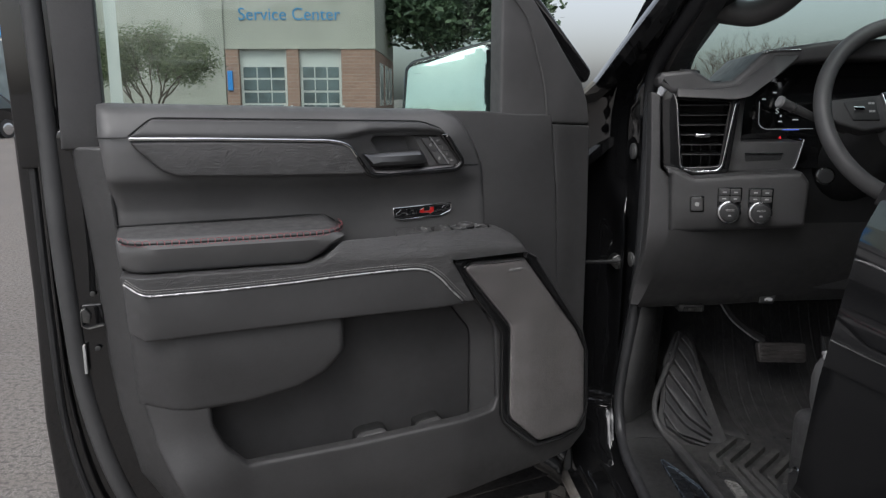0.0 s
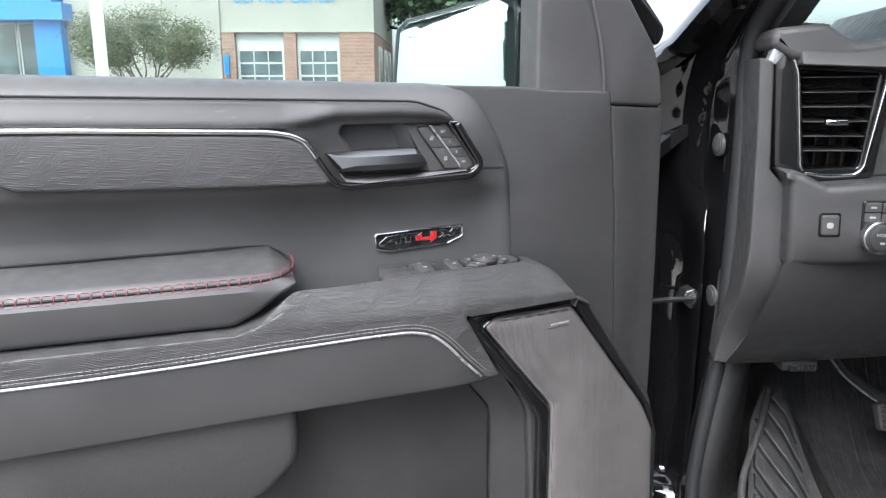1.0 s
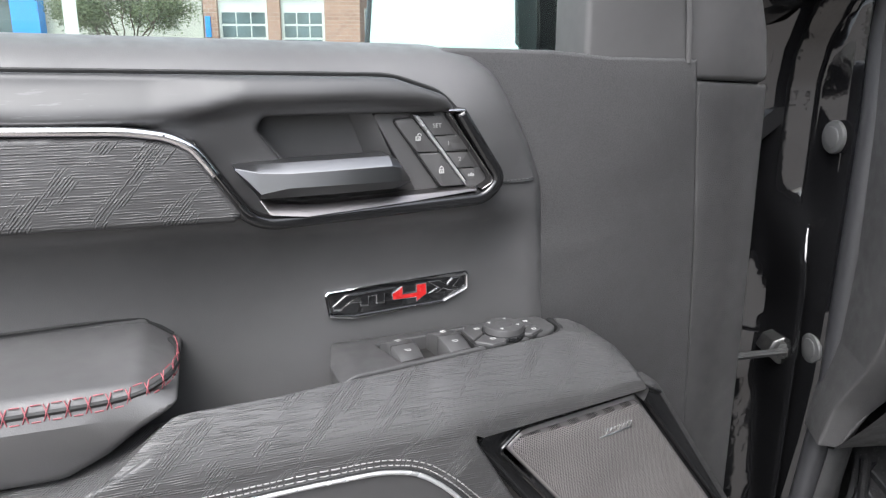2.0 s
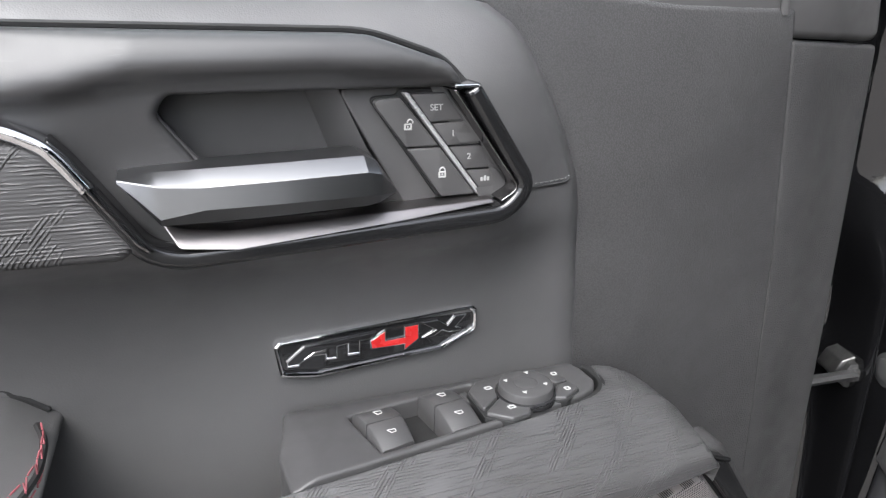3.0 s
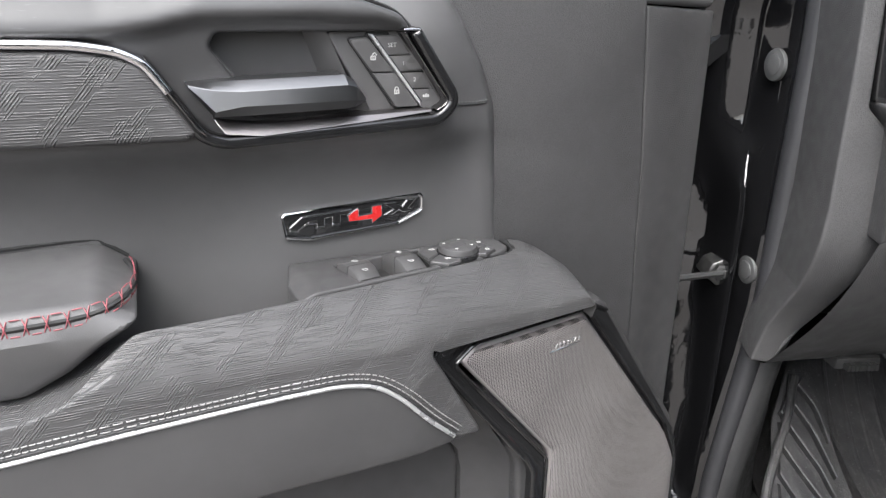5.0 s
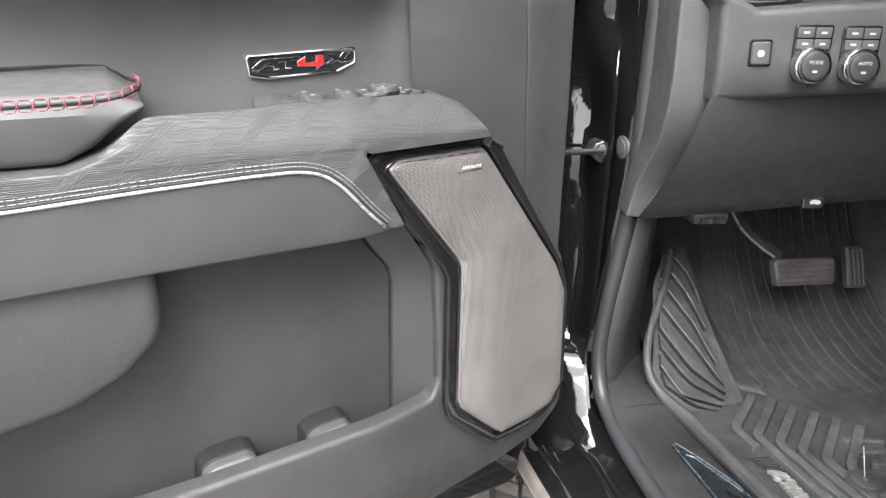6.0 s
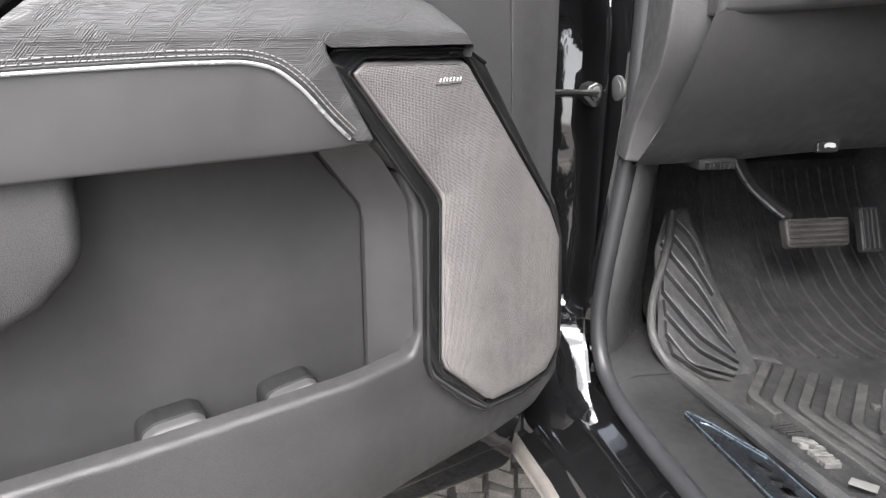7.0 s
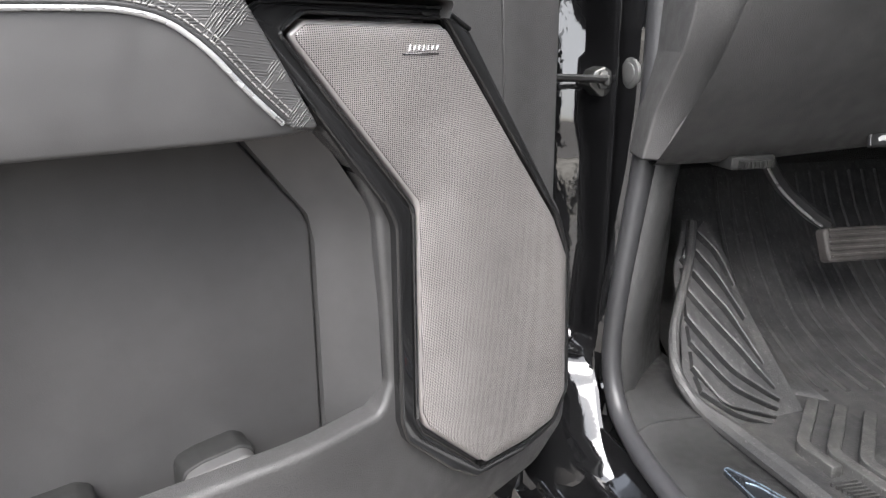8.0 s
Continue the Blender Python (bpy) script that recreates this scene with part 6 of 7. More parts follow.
for z in (1.388, 1.318):
    slab("warning_lamp", [(0.222, z - 0.003), (0.228, z - 0.003), (0.225, z + 0.003)], -0.11, -0.1070, glow("warning_red", (0.8, 0.03, 0.04), 0.8), ip, r=0.0001, seg=1, rc=0.0004)
slab("shelf_panel", [(0.112, 1.395), (0.130, 1.402), (0.128, 1.312), (0.250, 1.314, 0.006), (0.236, 1.252, 0.004), (0.104, 1.246)], -0.11, -0.022, DASH, ip, "charcoal panel with storage slot", r=0.004)
slab("slot", [(0.137, 1.2865), (0.213, 1.288), (0.210, 1.274), (0.139, 1.270)], -0.03, -0.0212, CARPET, ip, r=0.0004)
slab("slot_lip", band([(0.137, 1.287), (0.213, 1.2885)], 0.003), -0.03, -0.017, GLOSS, ip, r=0.001, rc=0.0005)
slab("shelf_edge", band([(0.252, 1.318), (0.240, 1.262), (0.232, 1.252)], 0.0035, 0.006), -0.06, -0.018, BRIGHT, ip, r=0.001, rc=0.0006)
# knee panel: slopes away towards the pedals
inv = IP.inverted()
rows = []
for t in range(9):
    f = t / 8
    row = []
    for (x0, y0, z0), (x1, y1, z1) in (((0.478, 1.549, 1.128), (0.452, 1.668, 0.928)), ((0.492, 1.545, 1.130), (0.475, 1.676, 0.926)), ((0.60, 1.548, 1.135), (0.60, 1.686, 0.926)), ((0.78, 1.560, 1.142), (0.78, 1.690, 0.936)), ((0.95, 1.575, 1.142), (0.95, 1.70, 0.938)), ((1.30, 1.60, 1.142), (1.30, 1.70, 0.945))):
        bulge = 0.018 * math.sin(math.pi * f)
        row.append(inv @ Vector((x0 + (x1 - x0) * f, y0 + (y1 - y0) * f - bulge, z0 + (z1 - z0) * f)))
    rows.append(row)
rows.append([p + Vector((0, 0.015, -0.006)) for p in rows[-1]])
rows.append([p + Vector((0, 0.20, 0.02)) for p in rows[-1]])
part("knee_panel", sheet(bmesh.new(), rows), DASH, ip, "charcoal knee panel", angle=50)
bm = box(bmesh.new(), 0.550, 0.610, 1.672, 1.73, 0.913, 0.930, 0.004)
dp = part("diagnostic_port", bm, BLACKGAP, truck, "black diagnostic socket under the panel")
for k in range(8):
    part("port_pin", box(bmesh.new(), 0.560 + 0.0053 * k, 0.5635 + 0.0053 * k, 1.662, 1.672, 0.9165, 0.9245), STEEL, dp)
rel = part("hood_release", plate(bmesh.new(), [(-0.022, -0.009), (0.012, -0.009), (0.022, 0.012), (-0.018, 0.010)], 0.0, 0.006, r=0.002, rc=0.003), RUBBER, truck, "charcoal hood release lever")
rel.matrix_local = pose(0.757, 1.677, 0.941, -25, 0, -3)
bm = bmesh.new()
plate(bm, [(-0.009, -0.004), (-0.003, -0.002), (0.003, -0.004), (0.009, -0.003), (0.009, 0.002), (0.003, 0.004), (-0.004, 0.004), (-0.009, 0.001)], 0.004, 0.0072, r=0.0003, rc=0.002)
part("release_print", bm, surface("white_print", (0.50, 0.50, 0.50), 0.5, vary=0.02), rel)

# ---- steering wheel and stalk ----
WHEEL = pose(0.905, 1.425, 1.376, 66, 0, -2)
bm = bmesh.new()
ring = [Vector((0.186 * math.cos(a), 0.183 * math.sin(a), 0)) for a in [math.tau * k / 64 for k in range(64)]]
vs = []
for k, p in enumerate(ring):
    o = p.normalized()
    vs.append([bm.verts.new(p + o * 0.0155 * math.cos(b) + Vector((0, 0, 0.018 * math.sin(b)))) for b in [math.tau * j / 14 for j in range(14)]])
for k in range(64):
    for j in range(14):
        bm.faces.new((vs[k - 1][j - 1], vs[k - 1][j], vs[k][j], vs[k][j - 1]))
wheel = part("steering_wheel", bm, LEATHER, truck, "charcoal leather steering wheel")
wheel.matrix_local = WHEEL
PLAN = lambda a, b, c: (a, b, c)
slab("wheel_hub", [(-0.075, 0.045, 0.03), (-0.07, -0.05, 0.03), (-0.03, -0.075, 0.03), (0.03, -0.075, 0.03), (0.07, -0.05, 0.03), (0.075, 0.045, 0.03)], -0.03, 0.022, LEATHER, wheel, "charcoal wheel hub", axes=PLAN, r=0.014, seg=4)
slab("wheel_spoke", [(-0.178, 0.022, 0.01), (-0.07, 0.034), (-0.065, -0.032), (-0.115, -0.040, 0.02), (-0.17, -0.022, 0.02)], -0.02, 0.006, GRAIN, wheel, "charcoal wheel spoke with switches", axes=PLAN, r=0.005)
slab("wheel_spoke", [(0.178, 0.022, 0.01), (0.07, 0.034), (0.065, -0.032), (0.115, -0.040, 0.02), (0.17, -0.022, 0.02)], -0.02, 0.006, GRAIN, wheel, "charcoal wheel spoke with switches", axes=PLAN, r=0.005)
slab("wheel_spoke", [(-0.02, -0.06), (0.02, -0.06), (0.024, -0.178), (-0.024, -0.178)], -0.02, 0.006, GRAIN, wheel, axes=PLAN, r=0.005)
slab("spoke_trim", band([(-0.076, 0.034), (-0.064, -0.020), (-0.040, -0.066)], 0.008, 0.02), -0.01, 0.015, CHROME, wheel, "satin chrome spoke trim", axes=PLAN, r=0.002, rc=0.001)
slab("wheel_keys", [(-0.150, 0.018), (-0.090, 0.024), (-0.084, -0.020), (-0.135, -0.020)], -0.01, 0.009, DARK, wheel, axes=PLAN, r=0.002)
part("wheel_key_tab", box(bmesh.new(), -0.134, -0.114, -0.002, 0.006, 0.006, 0.015, 0.002), BRIGHT, wheel)
for k in range(4):
    slab("wheel_print", [(-0.104 + 0.006 * (k % 2), 0.012 - 0.016 * (k // 2)), (-0.099 + 0.006 * (k % 2), 0.012 - 0.016 * (k // 2)), (-0.099 + 0.006 * (k % 2), 0.016 - 0.016 * (k // 2)), (-0.104 + 0.006 * (k % 2), 0.016 - 0.016 * (k // 2))], 0.0, 0.0095, INK, wheel, axes=PLAN, r=0.0001, seg=1, rc=0.0003)
part("column_shroud", tube(bmesh.new(), [(0.905, 1.46, 1.352), (0.905, 1.55, 1.31), (0.905, 1.75, 1.22)], [0.058, 0.075, 0.085], 20), DARK, truck, "black steering column shroud")
part("signal_stalk", tube(bmesh.new(), [(0.80, 1.50, 1.338), (0.725, 1.478, 1.366), (0.675, 1.470, 1.386), (0.655, 1.468, 1.394)], [0.0065, 0.0075, 0.0095, 0.0105], 14), SOFT, truck, "charcoal turn signal stalk")
part("stalk_tip", disc(bmesh.new(), (0.6555, 1.468, 1.394), (-0.92, -0.10, 0.36), 0.0118, 0.007, 24, 0.003), surface("grey_stalk_tip", (0.24, 0.24, 0.24), 0.4, vary=0.1), truck, "grey turning stalk tip")
part("stalk_ring", disc(bmesh.new(), (0.682, 1.4712, 1.383), (-0.92, -0.14, 0.38), 0.0108, 0.004, 24, 0.001), DKCHROME, truck, "dark chrome stalk ring")
part("start_button", disc(bmesh.new(), (0.794, 1.545, 1.243), (-0.25, -1, 0.1), 0.019, 0.008, 28, 0.003), GLOSS, truck, "round start button with dark chrome ring")
part("start_button_face", disc(bmesh.new(), (0.792, 1.537, 1.244), (-0.25, -1, 0.1), 0.0150, 0.0022, 28, 0.001), DARK, truck, "black start button face")

# ---- rubber floor mat with raised chevrons ----
mat_thing = tagged(new("floor_mat"), "dusty black rubber floor mat with chevron ribs on the cabin floor", "floor mat")


def mat_z(y):
    return lerp_table(y, [(0.8, 0.592), (1.68, 0.592), (1.76, 0.600), (1.86, 0.634), (1.95, 0.70), (2.02, 0.775), (2.07, 0.86)])


bm, rows = bmesh.new(), []
for k in range(53):
    y = 0.82 + 1.24 * k / 52
    x0 = lerp_table(y, [(0.8, 0.562), (1.25, 0.562), (1.43, 0.556), (1.55, 0.55), (1.646, 0.538), (1.70, 0.545), (2.05, 0.60)])
    rows.append([(x0, y, mat_z(y) + 0.012), (x0 + 0.008, y, mat_z(y))] + [(x0 + 0.01 + (1.12 - x0) * j / 8, y, mat_z(y)) for j in range(1, 8)] + [(1.13, y, mat_z(y)), (1.16, y, mat_z(y) + 0.03), (1.20, y, mat_z(y) + 0.16)])
part("tray", sheet(bm, rows), MATRUB, mat_thing, angle=60)
rim = smooth3([(0.612, 1.845, 0.805), (0.585, 1.800, 0.762), (0.558, 1.766, 0.730), (0.524, 1.720, 0.685), (0.514, 1.685, 0.648), (0.528, 1.655, 0.618), (0.541, 1.60, 0.607), (0.550, 1.50, 0.605), (0.556, 1.40, 0.604), (0.566, 1.25, 0.604), (0.566, 0.82, 0.604)], 8)
part("raised_rim", tube(bmesh.new(), [p + Vector((0.006 * ease((1.68 - p.y) / 0.1), 0, 0)) for p in rim], [0.0070 + 0.0065 * ease((1.70 - p.y) / 0.12) for p in rim], 10), MATRUB, mat_thing, "raised mat rim")
# footrest wedge
TL, TR, BR, BL = Vector((0.606, 1.848, 0.798)), Vector((0.676, 1.853, 0.797)), Vector((0.672, 1.655, 0.598)), Vector((0.563, 1.645, 0.602))


def pad(s, t, h=0.0):
    """A place on the flat footrest, s across, t down, h above it."""
    return TL.lerp(TR, s).lerp(BL.lerp(BR, s), t) + Vector((0.05, -0.70, 0.71)) * h


PAD_LEFT = [(-0.06, 0.0), (0.07, -0.20), (0.22, -0.42), (0.44, -0.44), (0.65, -0.46), (0.76, -0.50), (0.90, -0.40), (1.0, 0.0), (1.08, 0.30)]
PAD_RIGHT = [(-0.06, 0.62), (0.39, 0.77), (0.91, 1.06), (1.0, 1.10), (1.08, 1.10)]
rows = []
for k in range(23):
    t = -0.06 + 1.14 * k / 22
    a, b = lerp_table(t, PAD_LEFT), lerp_table(t, PAD_RIGHT)
    rows.append([pad(a + (b - a) * j / 8, t, -0.005) for j in range(9)])
part("footrest", sheet(bmesh.new(), rows), MATRUB, mat_thing, "inclined rubber footrest", angle=60)
part("footrest_side", sheet(bmesh.new(), [[r[-1] for r in rows], [r[-1] + Vector((0.012, 0.022, -0.022)) for r in rows], [Vector((0.735, 1.88 - 0.24 * k / 22, mat_z(1.88 - 0.24 * k / 22))) for k in range(23)]]), MATRUB, mat_thing, angle=60)
# shingled ribs: each rises in a sharp step at its lower edge and falls back under the one above
RIB_LINES = [[(0.42, -0.03), (0.64, 0.07), (0.70, 0.20)], [(0.16, 0.04), (0.50, 0.17), (0.62, 0.36)], [(-0.10, 0.09), (0.35, 0.29), (0.64, 0.54)], [(-0.28, 0.18), (0.40, 0.50), (0.70, 0.78)], [(-0.32, 0.34), (0.40, 0.68), (0.75, 0.90)],
          [(-0.36, 0.50), (0.22, 0.79), (0.76, 0.955)], [(-0.36, 0.63), (0.16, 0.87), (0.70, 0.995)], [(-0.38, 0.75), (-0.04, 0.94), (0.64, 1.03)], [(-0.30, 0.87), (0.14, 1.00), (0.54, 1.06)]]
curves = []
for a, b, c in RIB_LINES:
    curves.append(dense(path_round([a, b, c], 0.10), 0.10, closed=False))
    n = len(curves[-1]) - 1
    curves[-1] = [curves[-1][round(j * n / 12)] for j in range(13)]
for above, here in zip(curves, curves[1:]):
    rows = []
    for p, q in zip(here, above):
        if p.x < lerp_table(p.y, PAD_LEFT) + 0.05:
            continue
        ends = [p.lerp(q, f) for f in (0.0, 0.02, 0.10, 0.62, 0.72)]
        rows.append([pad(e.x, e.y, h) for e, h in zip(ends, (-0.006, 0.0050, 0.0062, 0.0048, -0.006))])
    rows = [[v + Vector((0, 0.006, -0.009)) for v in rows[0]]] + rows + [[v + Vector((0, 0.006, -0.010)) for v in rows[-1]]]
    part("footrest_rib", sheet(bmesh.new(), rows), MATRUB, mat_thing, angle=30)
for k in range(6):
    top, cor = (0.700 + 0.0235 * k, 1.662 - 0.0235 * k), (0.612 + 0.0228 * k, 1.5690 - 0.0245 * k)
    end = (cor[0] + 0.005, 1.515) if k == 0 else (cor[0] + 0.022, 1.25 - 0.02 * k)
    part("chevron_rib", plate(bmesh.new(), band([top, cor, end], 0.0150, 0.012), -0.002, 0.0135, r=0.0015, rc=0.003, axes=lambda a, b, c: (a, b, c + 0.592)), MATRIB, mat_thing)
for k in range(14):
    x = 0.715 + 0.030 * k
    pts = [(x + 0.05 * ((y - 1.62) / 0.4) ** 2 - 0.02 * k * (y - 1.70) * 0.4, y, mat_z(y) + 0.001) for y in [1.70 - 0.006 * k + (2.05 - 1.70 + 0.006 * k) * j / 14 for j in range(15)]]
    part("long_rib", tube(bmesh.new(), pts, 0.0045, 6, 0.7), MATRUB, mat_thing)
for k in range(4):
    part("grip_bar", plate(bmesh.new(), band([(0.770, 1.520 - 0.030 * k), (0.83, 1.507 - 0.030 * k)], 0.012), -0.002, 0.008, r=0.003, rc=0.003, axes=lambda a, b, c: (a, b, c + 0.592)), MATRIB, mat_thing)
EMBLEMRUB = surface("dusty_pale_emblem", (0.13, 0.127, 0.122), 0.6, vary=0.35, vscale=70)
for c in ([(0.604, 1.468), (0.617, 1.466), (0.628, 1.456), (0.629, 1.446), (0.620, 1.449), (0.613, 1.456)], [(0.606, 1.458), (0.616, 1.447), (0.612, 1.443), (0.605, 1.450)], [(0.630, 1.443), (0.631, 1.434), (0.624, 1.436), (0.619, 1.445)]):
    part("mat_emblem", plate(bmesh.new(), c, 0.0, 0.0065, r=0.0008, rc=0.0012, axes=lambda a, b, c: (a, b, c + 0.592)), EMBLEMRUB, mat_thing)
for k in range(6):
    y = 1.438 - 0.0062 * k
    part("emblem_bar", plate(bmesh.new(), [(0.606, y + 0.001), (0.629 - 0.002 * (k % 2), y - 0.003), (0.629 - 0.002 * (k % 2), y - 0.0065), (0.606, y - 0.0030)], 0.0, 0.0065, r=0.0006, rc=0.0010, axes=lambda a, b, c: (a, b, c + 0.592)), EMBLEMRUB, mat_thing)
for k in range(8):
    part("vent_groove", box(bmesh.new(), 0.598 + 0.002 * k, 0.640 + 0.002 * k, 1.500 - 0.006 * k, 1.5025 - 0.006 * k, 0.590, 0.5965), MATRUB, mat_thing)
part("paper_tag", plate(bmesh.new(), [(0.614, 1.370), (0.634, 1.348), (0.622, 1.338), (0.602, 1.361)], 0.0, 0.002, r=0.0004, rc=0.001, axes=lambda a, b, c: (a, b, c + 0.60)), surface("grey_tag", (0.17, 0.17, 0.165), 0.5), mat_thing, "pale tag")
gr = part("grommet", disc(bmesh.new(), (0.724, 1.413, 0.590), (0, 0, 1), 0.030, 0.016, 32, 0.004), DARK, mat_thing, "round mat grommet")
part("grommet_cap", disc(bmesh.new(), (0.724, 1.413, 0.602), (0, 0, 1), 0.020, 0.0065, 28, 0.002), MATRUB, gr)
part("grommet_pin", disc(bmesh.new(), (0.724, 1.413, 0.607), (0, 0, 1), 0.005, 0.004, 16, 0.001), STEEL, gr)
part("plastic_tie", tube(bmesh.new(), smooth3([(0.722, 1.413, 0.606), (0.726, 1.425, 0.625), (0.732, 1.44, 0.645)], 5), 0.0007, 6), INK, gr, "clear plastic tie")

# ---- front wheel, steered ----
def front_wheel():
    bm = bmesh.new()
    R, W = 0.415, 0.145
    prof = [(W * 0.78, 0.23), (W, 0.27), (W * 1.02, 0.33), (W * 0.93, 0.383), (W * 0.8, 0.393), (0, 0.396), (-W * 0.8, 0.393), (-W * 0.93, 0.383), (-W * 1.02, 0.33), (-W, 0.27), (-W * 0.78, 0.23)]
    n = 72
    sheet(bm, [[(x, r * math.cos(a), r * math.sin(a)) for x, r in prof] for a in [math.tau * k / n for k in range(n + 1)]])
    bmesh.ops.remove_doubles(bm, verts=bm.verts, dist=1e-5)
    w = part("front_wheel", bm, TYRE, truck, "dusty all-terrain front tyre", angle=40)
    w.matrix_local = pose(0.47, 2.17, 0.41, 0, 0, -24)
    lug = bmesh.new()
    rnd = random.Random(4)
    N = 30
    for k in range(N):
        for row, (x0, x1) in enumerate(((-0.148, -0.096), (-0.082, -0.030), (-0.022, 0.026), (0.036, 0.086), (0.098, 0.148))):
            for half in (0, 1):
                a0 = math.tau * (k + (0.5 if row % 2 else 0.0) + half * 0.40) / N
                a1 = a0 + math.tau / N * (0.355 + 0.02 * rnd.random())
                sk = (0.036, -0.034, 0.030, -0.034, -0.036)[row] * (1 if half else 0.7)
                r1 = 0.412 - (0.006 if row in (0, 4) else 0) - 0.001 * rnd.random()
                shift = 0.006 * (half - 0.5) * (1 if k % 2 else -1)
                pts = []
                for r in (0.386, r1):
                    m = 0.002 if r == r1 else 0
                    for x, a in ((x0 + m + shift, a0), (x1 - m + shift, a0 + sk), (x1 - m + shift, a1 + sk), (x0 + m + shift, a1)):
                        pts.append(lug.verts.new((x, r * math.cos(a), r * math.sin(a))))
                for q in ((4, 5, 6, 7), (0, 1, 5, 4), (1, 2, 6, 5), (2, 3, 7, 6), (3, 0, 4, 7)):
                    lug.faces.new([pts[i] for i in q])
    tagged(part("tread_block", lug, TREAD, w, "chunky tread blocks", smooth=False), kind="stuff")
    rim = bmesh.new()
    disc(rim, (-0.02, 0, 0), (-1, 0, 0), 0.235, 0.09, 48, 0.02)
    part("rim", rim, DKCHROME, w, "dark alloy rim")


front_wheel()
part("wheel_arch_liner", sheet(bmesh.new(), [[(x, 2.24 + 0.50 * math.cos(a), 0.42 + 0.46 * math.sin(a)) for a in [math.pi * k / 16 for k in range(17)]] for x in (0.31, 0.43)]), DARK, truck)

# ---- the rest of the truck, out of view ----
part("bed_side", box(bmesh.new(), 0.30, 2.33, -2.9, -0.85, 0.55, 1.35, 0.04, 3), PAINT, truck, "gloss black cargo bed")
bm = bmesh.new()
for x, y in ((0.47, -1.75), (2.16, -1.75), (2.16, 2.17)):
    tube(bm, [(x - 0.14, y, 0.41), (x - 0.10, y, 0.41), (x + 0.10, y, 0.41), (x + 0.14, y, 0.41)], [0.36, 0.41, 0.41, 0.36], 40)
part("far_wheels", bm, TYRE, truck)

# ---- the lot and what stands round it ----
m, nt, bs = mat_new("worn_asphalt")
f1, f2, f3 = noise_of(nt, 0.35, 6.0), noise_of(nt, 4.0, 8.0), noise_of(nt, 140.0, 4.0)
c1 = mix_col(nt, ramp(nt, f1, 0, 1), (0.145, 0.128, 0.114), (0.20, 0.178, 0.158))
c2 = mix_col(nt, ramp(nt, f3, 0, 1, 0.4, 0.6), (0.06, 0.055, 0.05), (0.29, 0.27, 0.25))
c3 = mix_col(nt, ramp(nt, f2, 0.15, 0.7), c1, c2)
c4 = mix_col(nt, ramp(nt, noise_of(nt, 42.0, 6.0), 0.0, 0.75, 0.46, 0.66), c3, (0.06, 0.055, 0.05))
nt.links.new(c4, bs.inputs["Base Color"])
bs.inputs["Roughness"].default_value = 0.85
bump(nt, bs, f3, 0.6, 0.004)
ASPHALT = m
bm = sheet(bmesh.new(), [[(x, y, 0) for x in (-2500, -200, -30, -6, 6, 30, 200, 2500)] for y in (-2500, -200, -30, -6, 6, 60, 200, 2500)])
tagged(part("ground", bm, ASPHALT), "worn pale grey asphalt parking lot", "ground", kind="structure")

STUCCO = surface("cream_stucco", (0.385, 0.375, 0.335), 0.8, vary=0.05, vscale=0.6, grain=0.3, gscale=40, gdist=0.01)
BLUE = surface("blue_cladding", (0.03, 0.24, 0.66), 0.4, vary=0.06, vscale=1.0)
SIGNBLUE = surface("sign_blue", (0.06, 0.26, 0.50), 0.5, vary=0.05)
WHITE = surface("white_paint", (0.58, 0.59, 0.57), 0.5, vary=0.05, vscale=2.0)
DARKGLASS = surface("dark_window_glass", (0.10, 0.13, 0.14), 0.05, vary=0.4, vscale=0.8, coat=0.5)


def brick_material():
    m, nt, bs = mat_new("red_brick")
    oi = nt.nodes.new("ShaderNodeObjectInfo")
    b = node(nt, "ShaderNodeTexBrick", Scale=1.0)
    b.inputs["Brick Width"].default_value, b.inputs["Row Height"].default_value, b.inputs["Mortar Size"].default_value = 0.40, 0.20, 0.012
    for k, c in (("Color1", (0.28, 0.165, 0.13)), ("Color2", (0.35, 0.21, 0.165)), ("Mortar", (0.38, 0.32, 0.28))):
        b.inputs[k].default_value = (*c, 1)
    tc = nt.nodes.new("ShaderNodeTexCoord")
    sp, cb = nt.nodes.new("ShaderNodeSeparateXYZ"), nt.nodes.new("ShaderNodeCombineXYZ")
    nt.links.new(tc.outputs["Object"], sp.inputs[0])
    nt.links.new(math_of(nt, "ADD", sp.outputs[0], sp.outputs[1]), cb.inputs[0])
    nt.links.new(sp.outputs[2], cb.inputs[1])
    nt.links.new(cb.outputs[0], b.inputs["Vector"])
    nt.links.new(b.outputs["Color"], bs.inputs["Base Color"])
    bs.inputs["Roughness"].default_value = 0.85
    bump(nt, bs, b.outputs["Fac"], -0.5, 0.01)
    return m


BRICK = brick_material()
bld = tagged(new("service_building"), "cream and brick car service building with blue lettering", "building")
bld.location = (0, 44, 0)


def bbox(name, x0, x1, y0, y1, z0, z1, material, parent=bld, label="", bevel=0.0):
    return part(name, box(bmesh.new(), x0, x1, y0, y1, z0, z1, bevel), material, parent, label, smooth=bool(bevel))


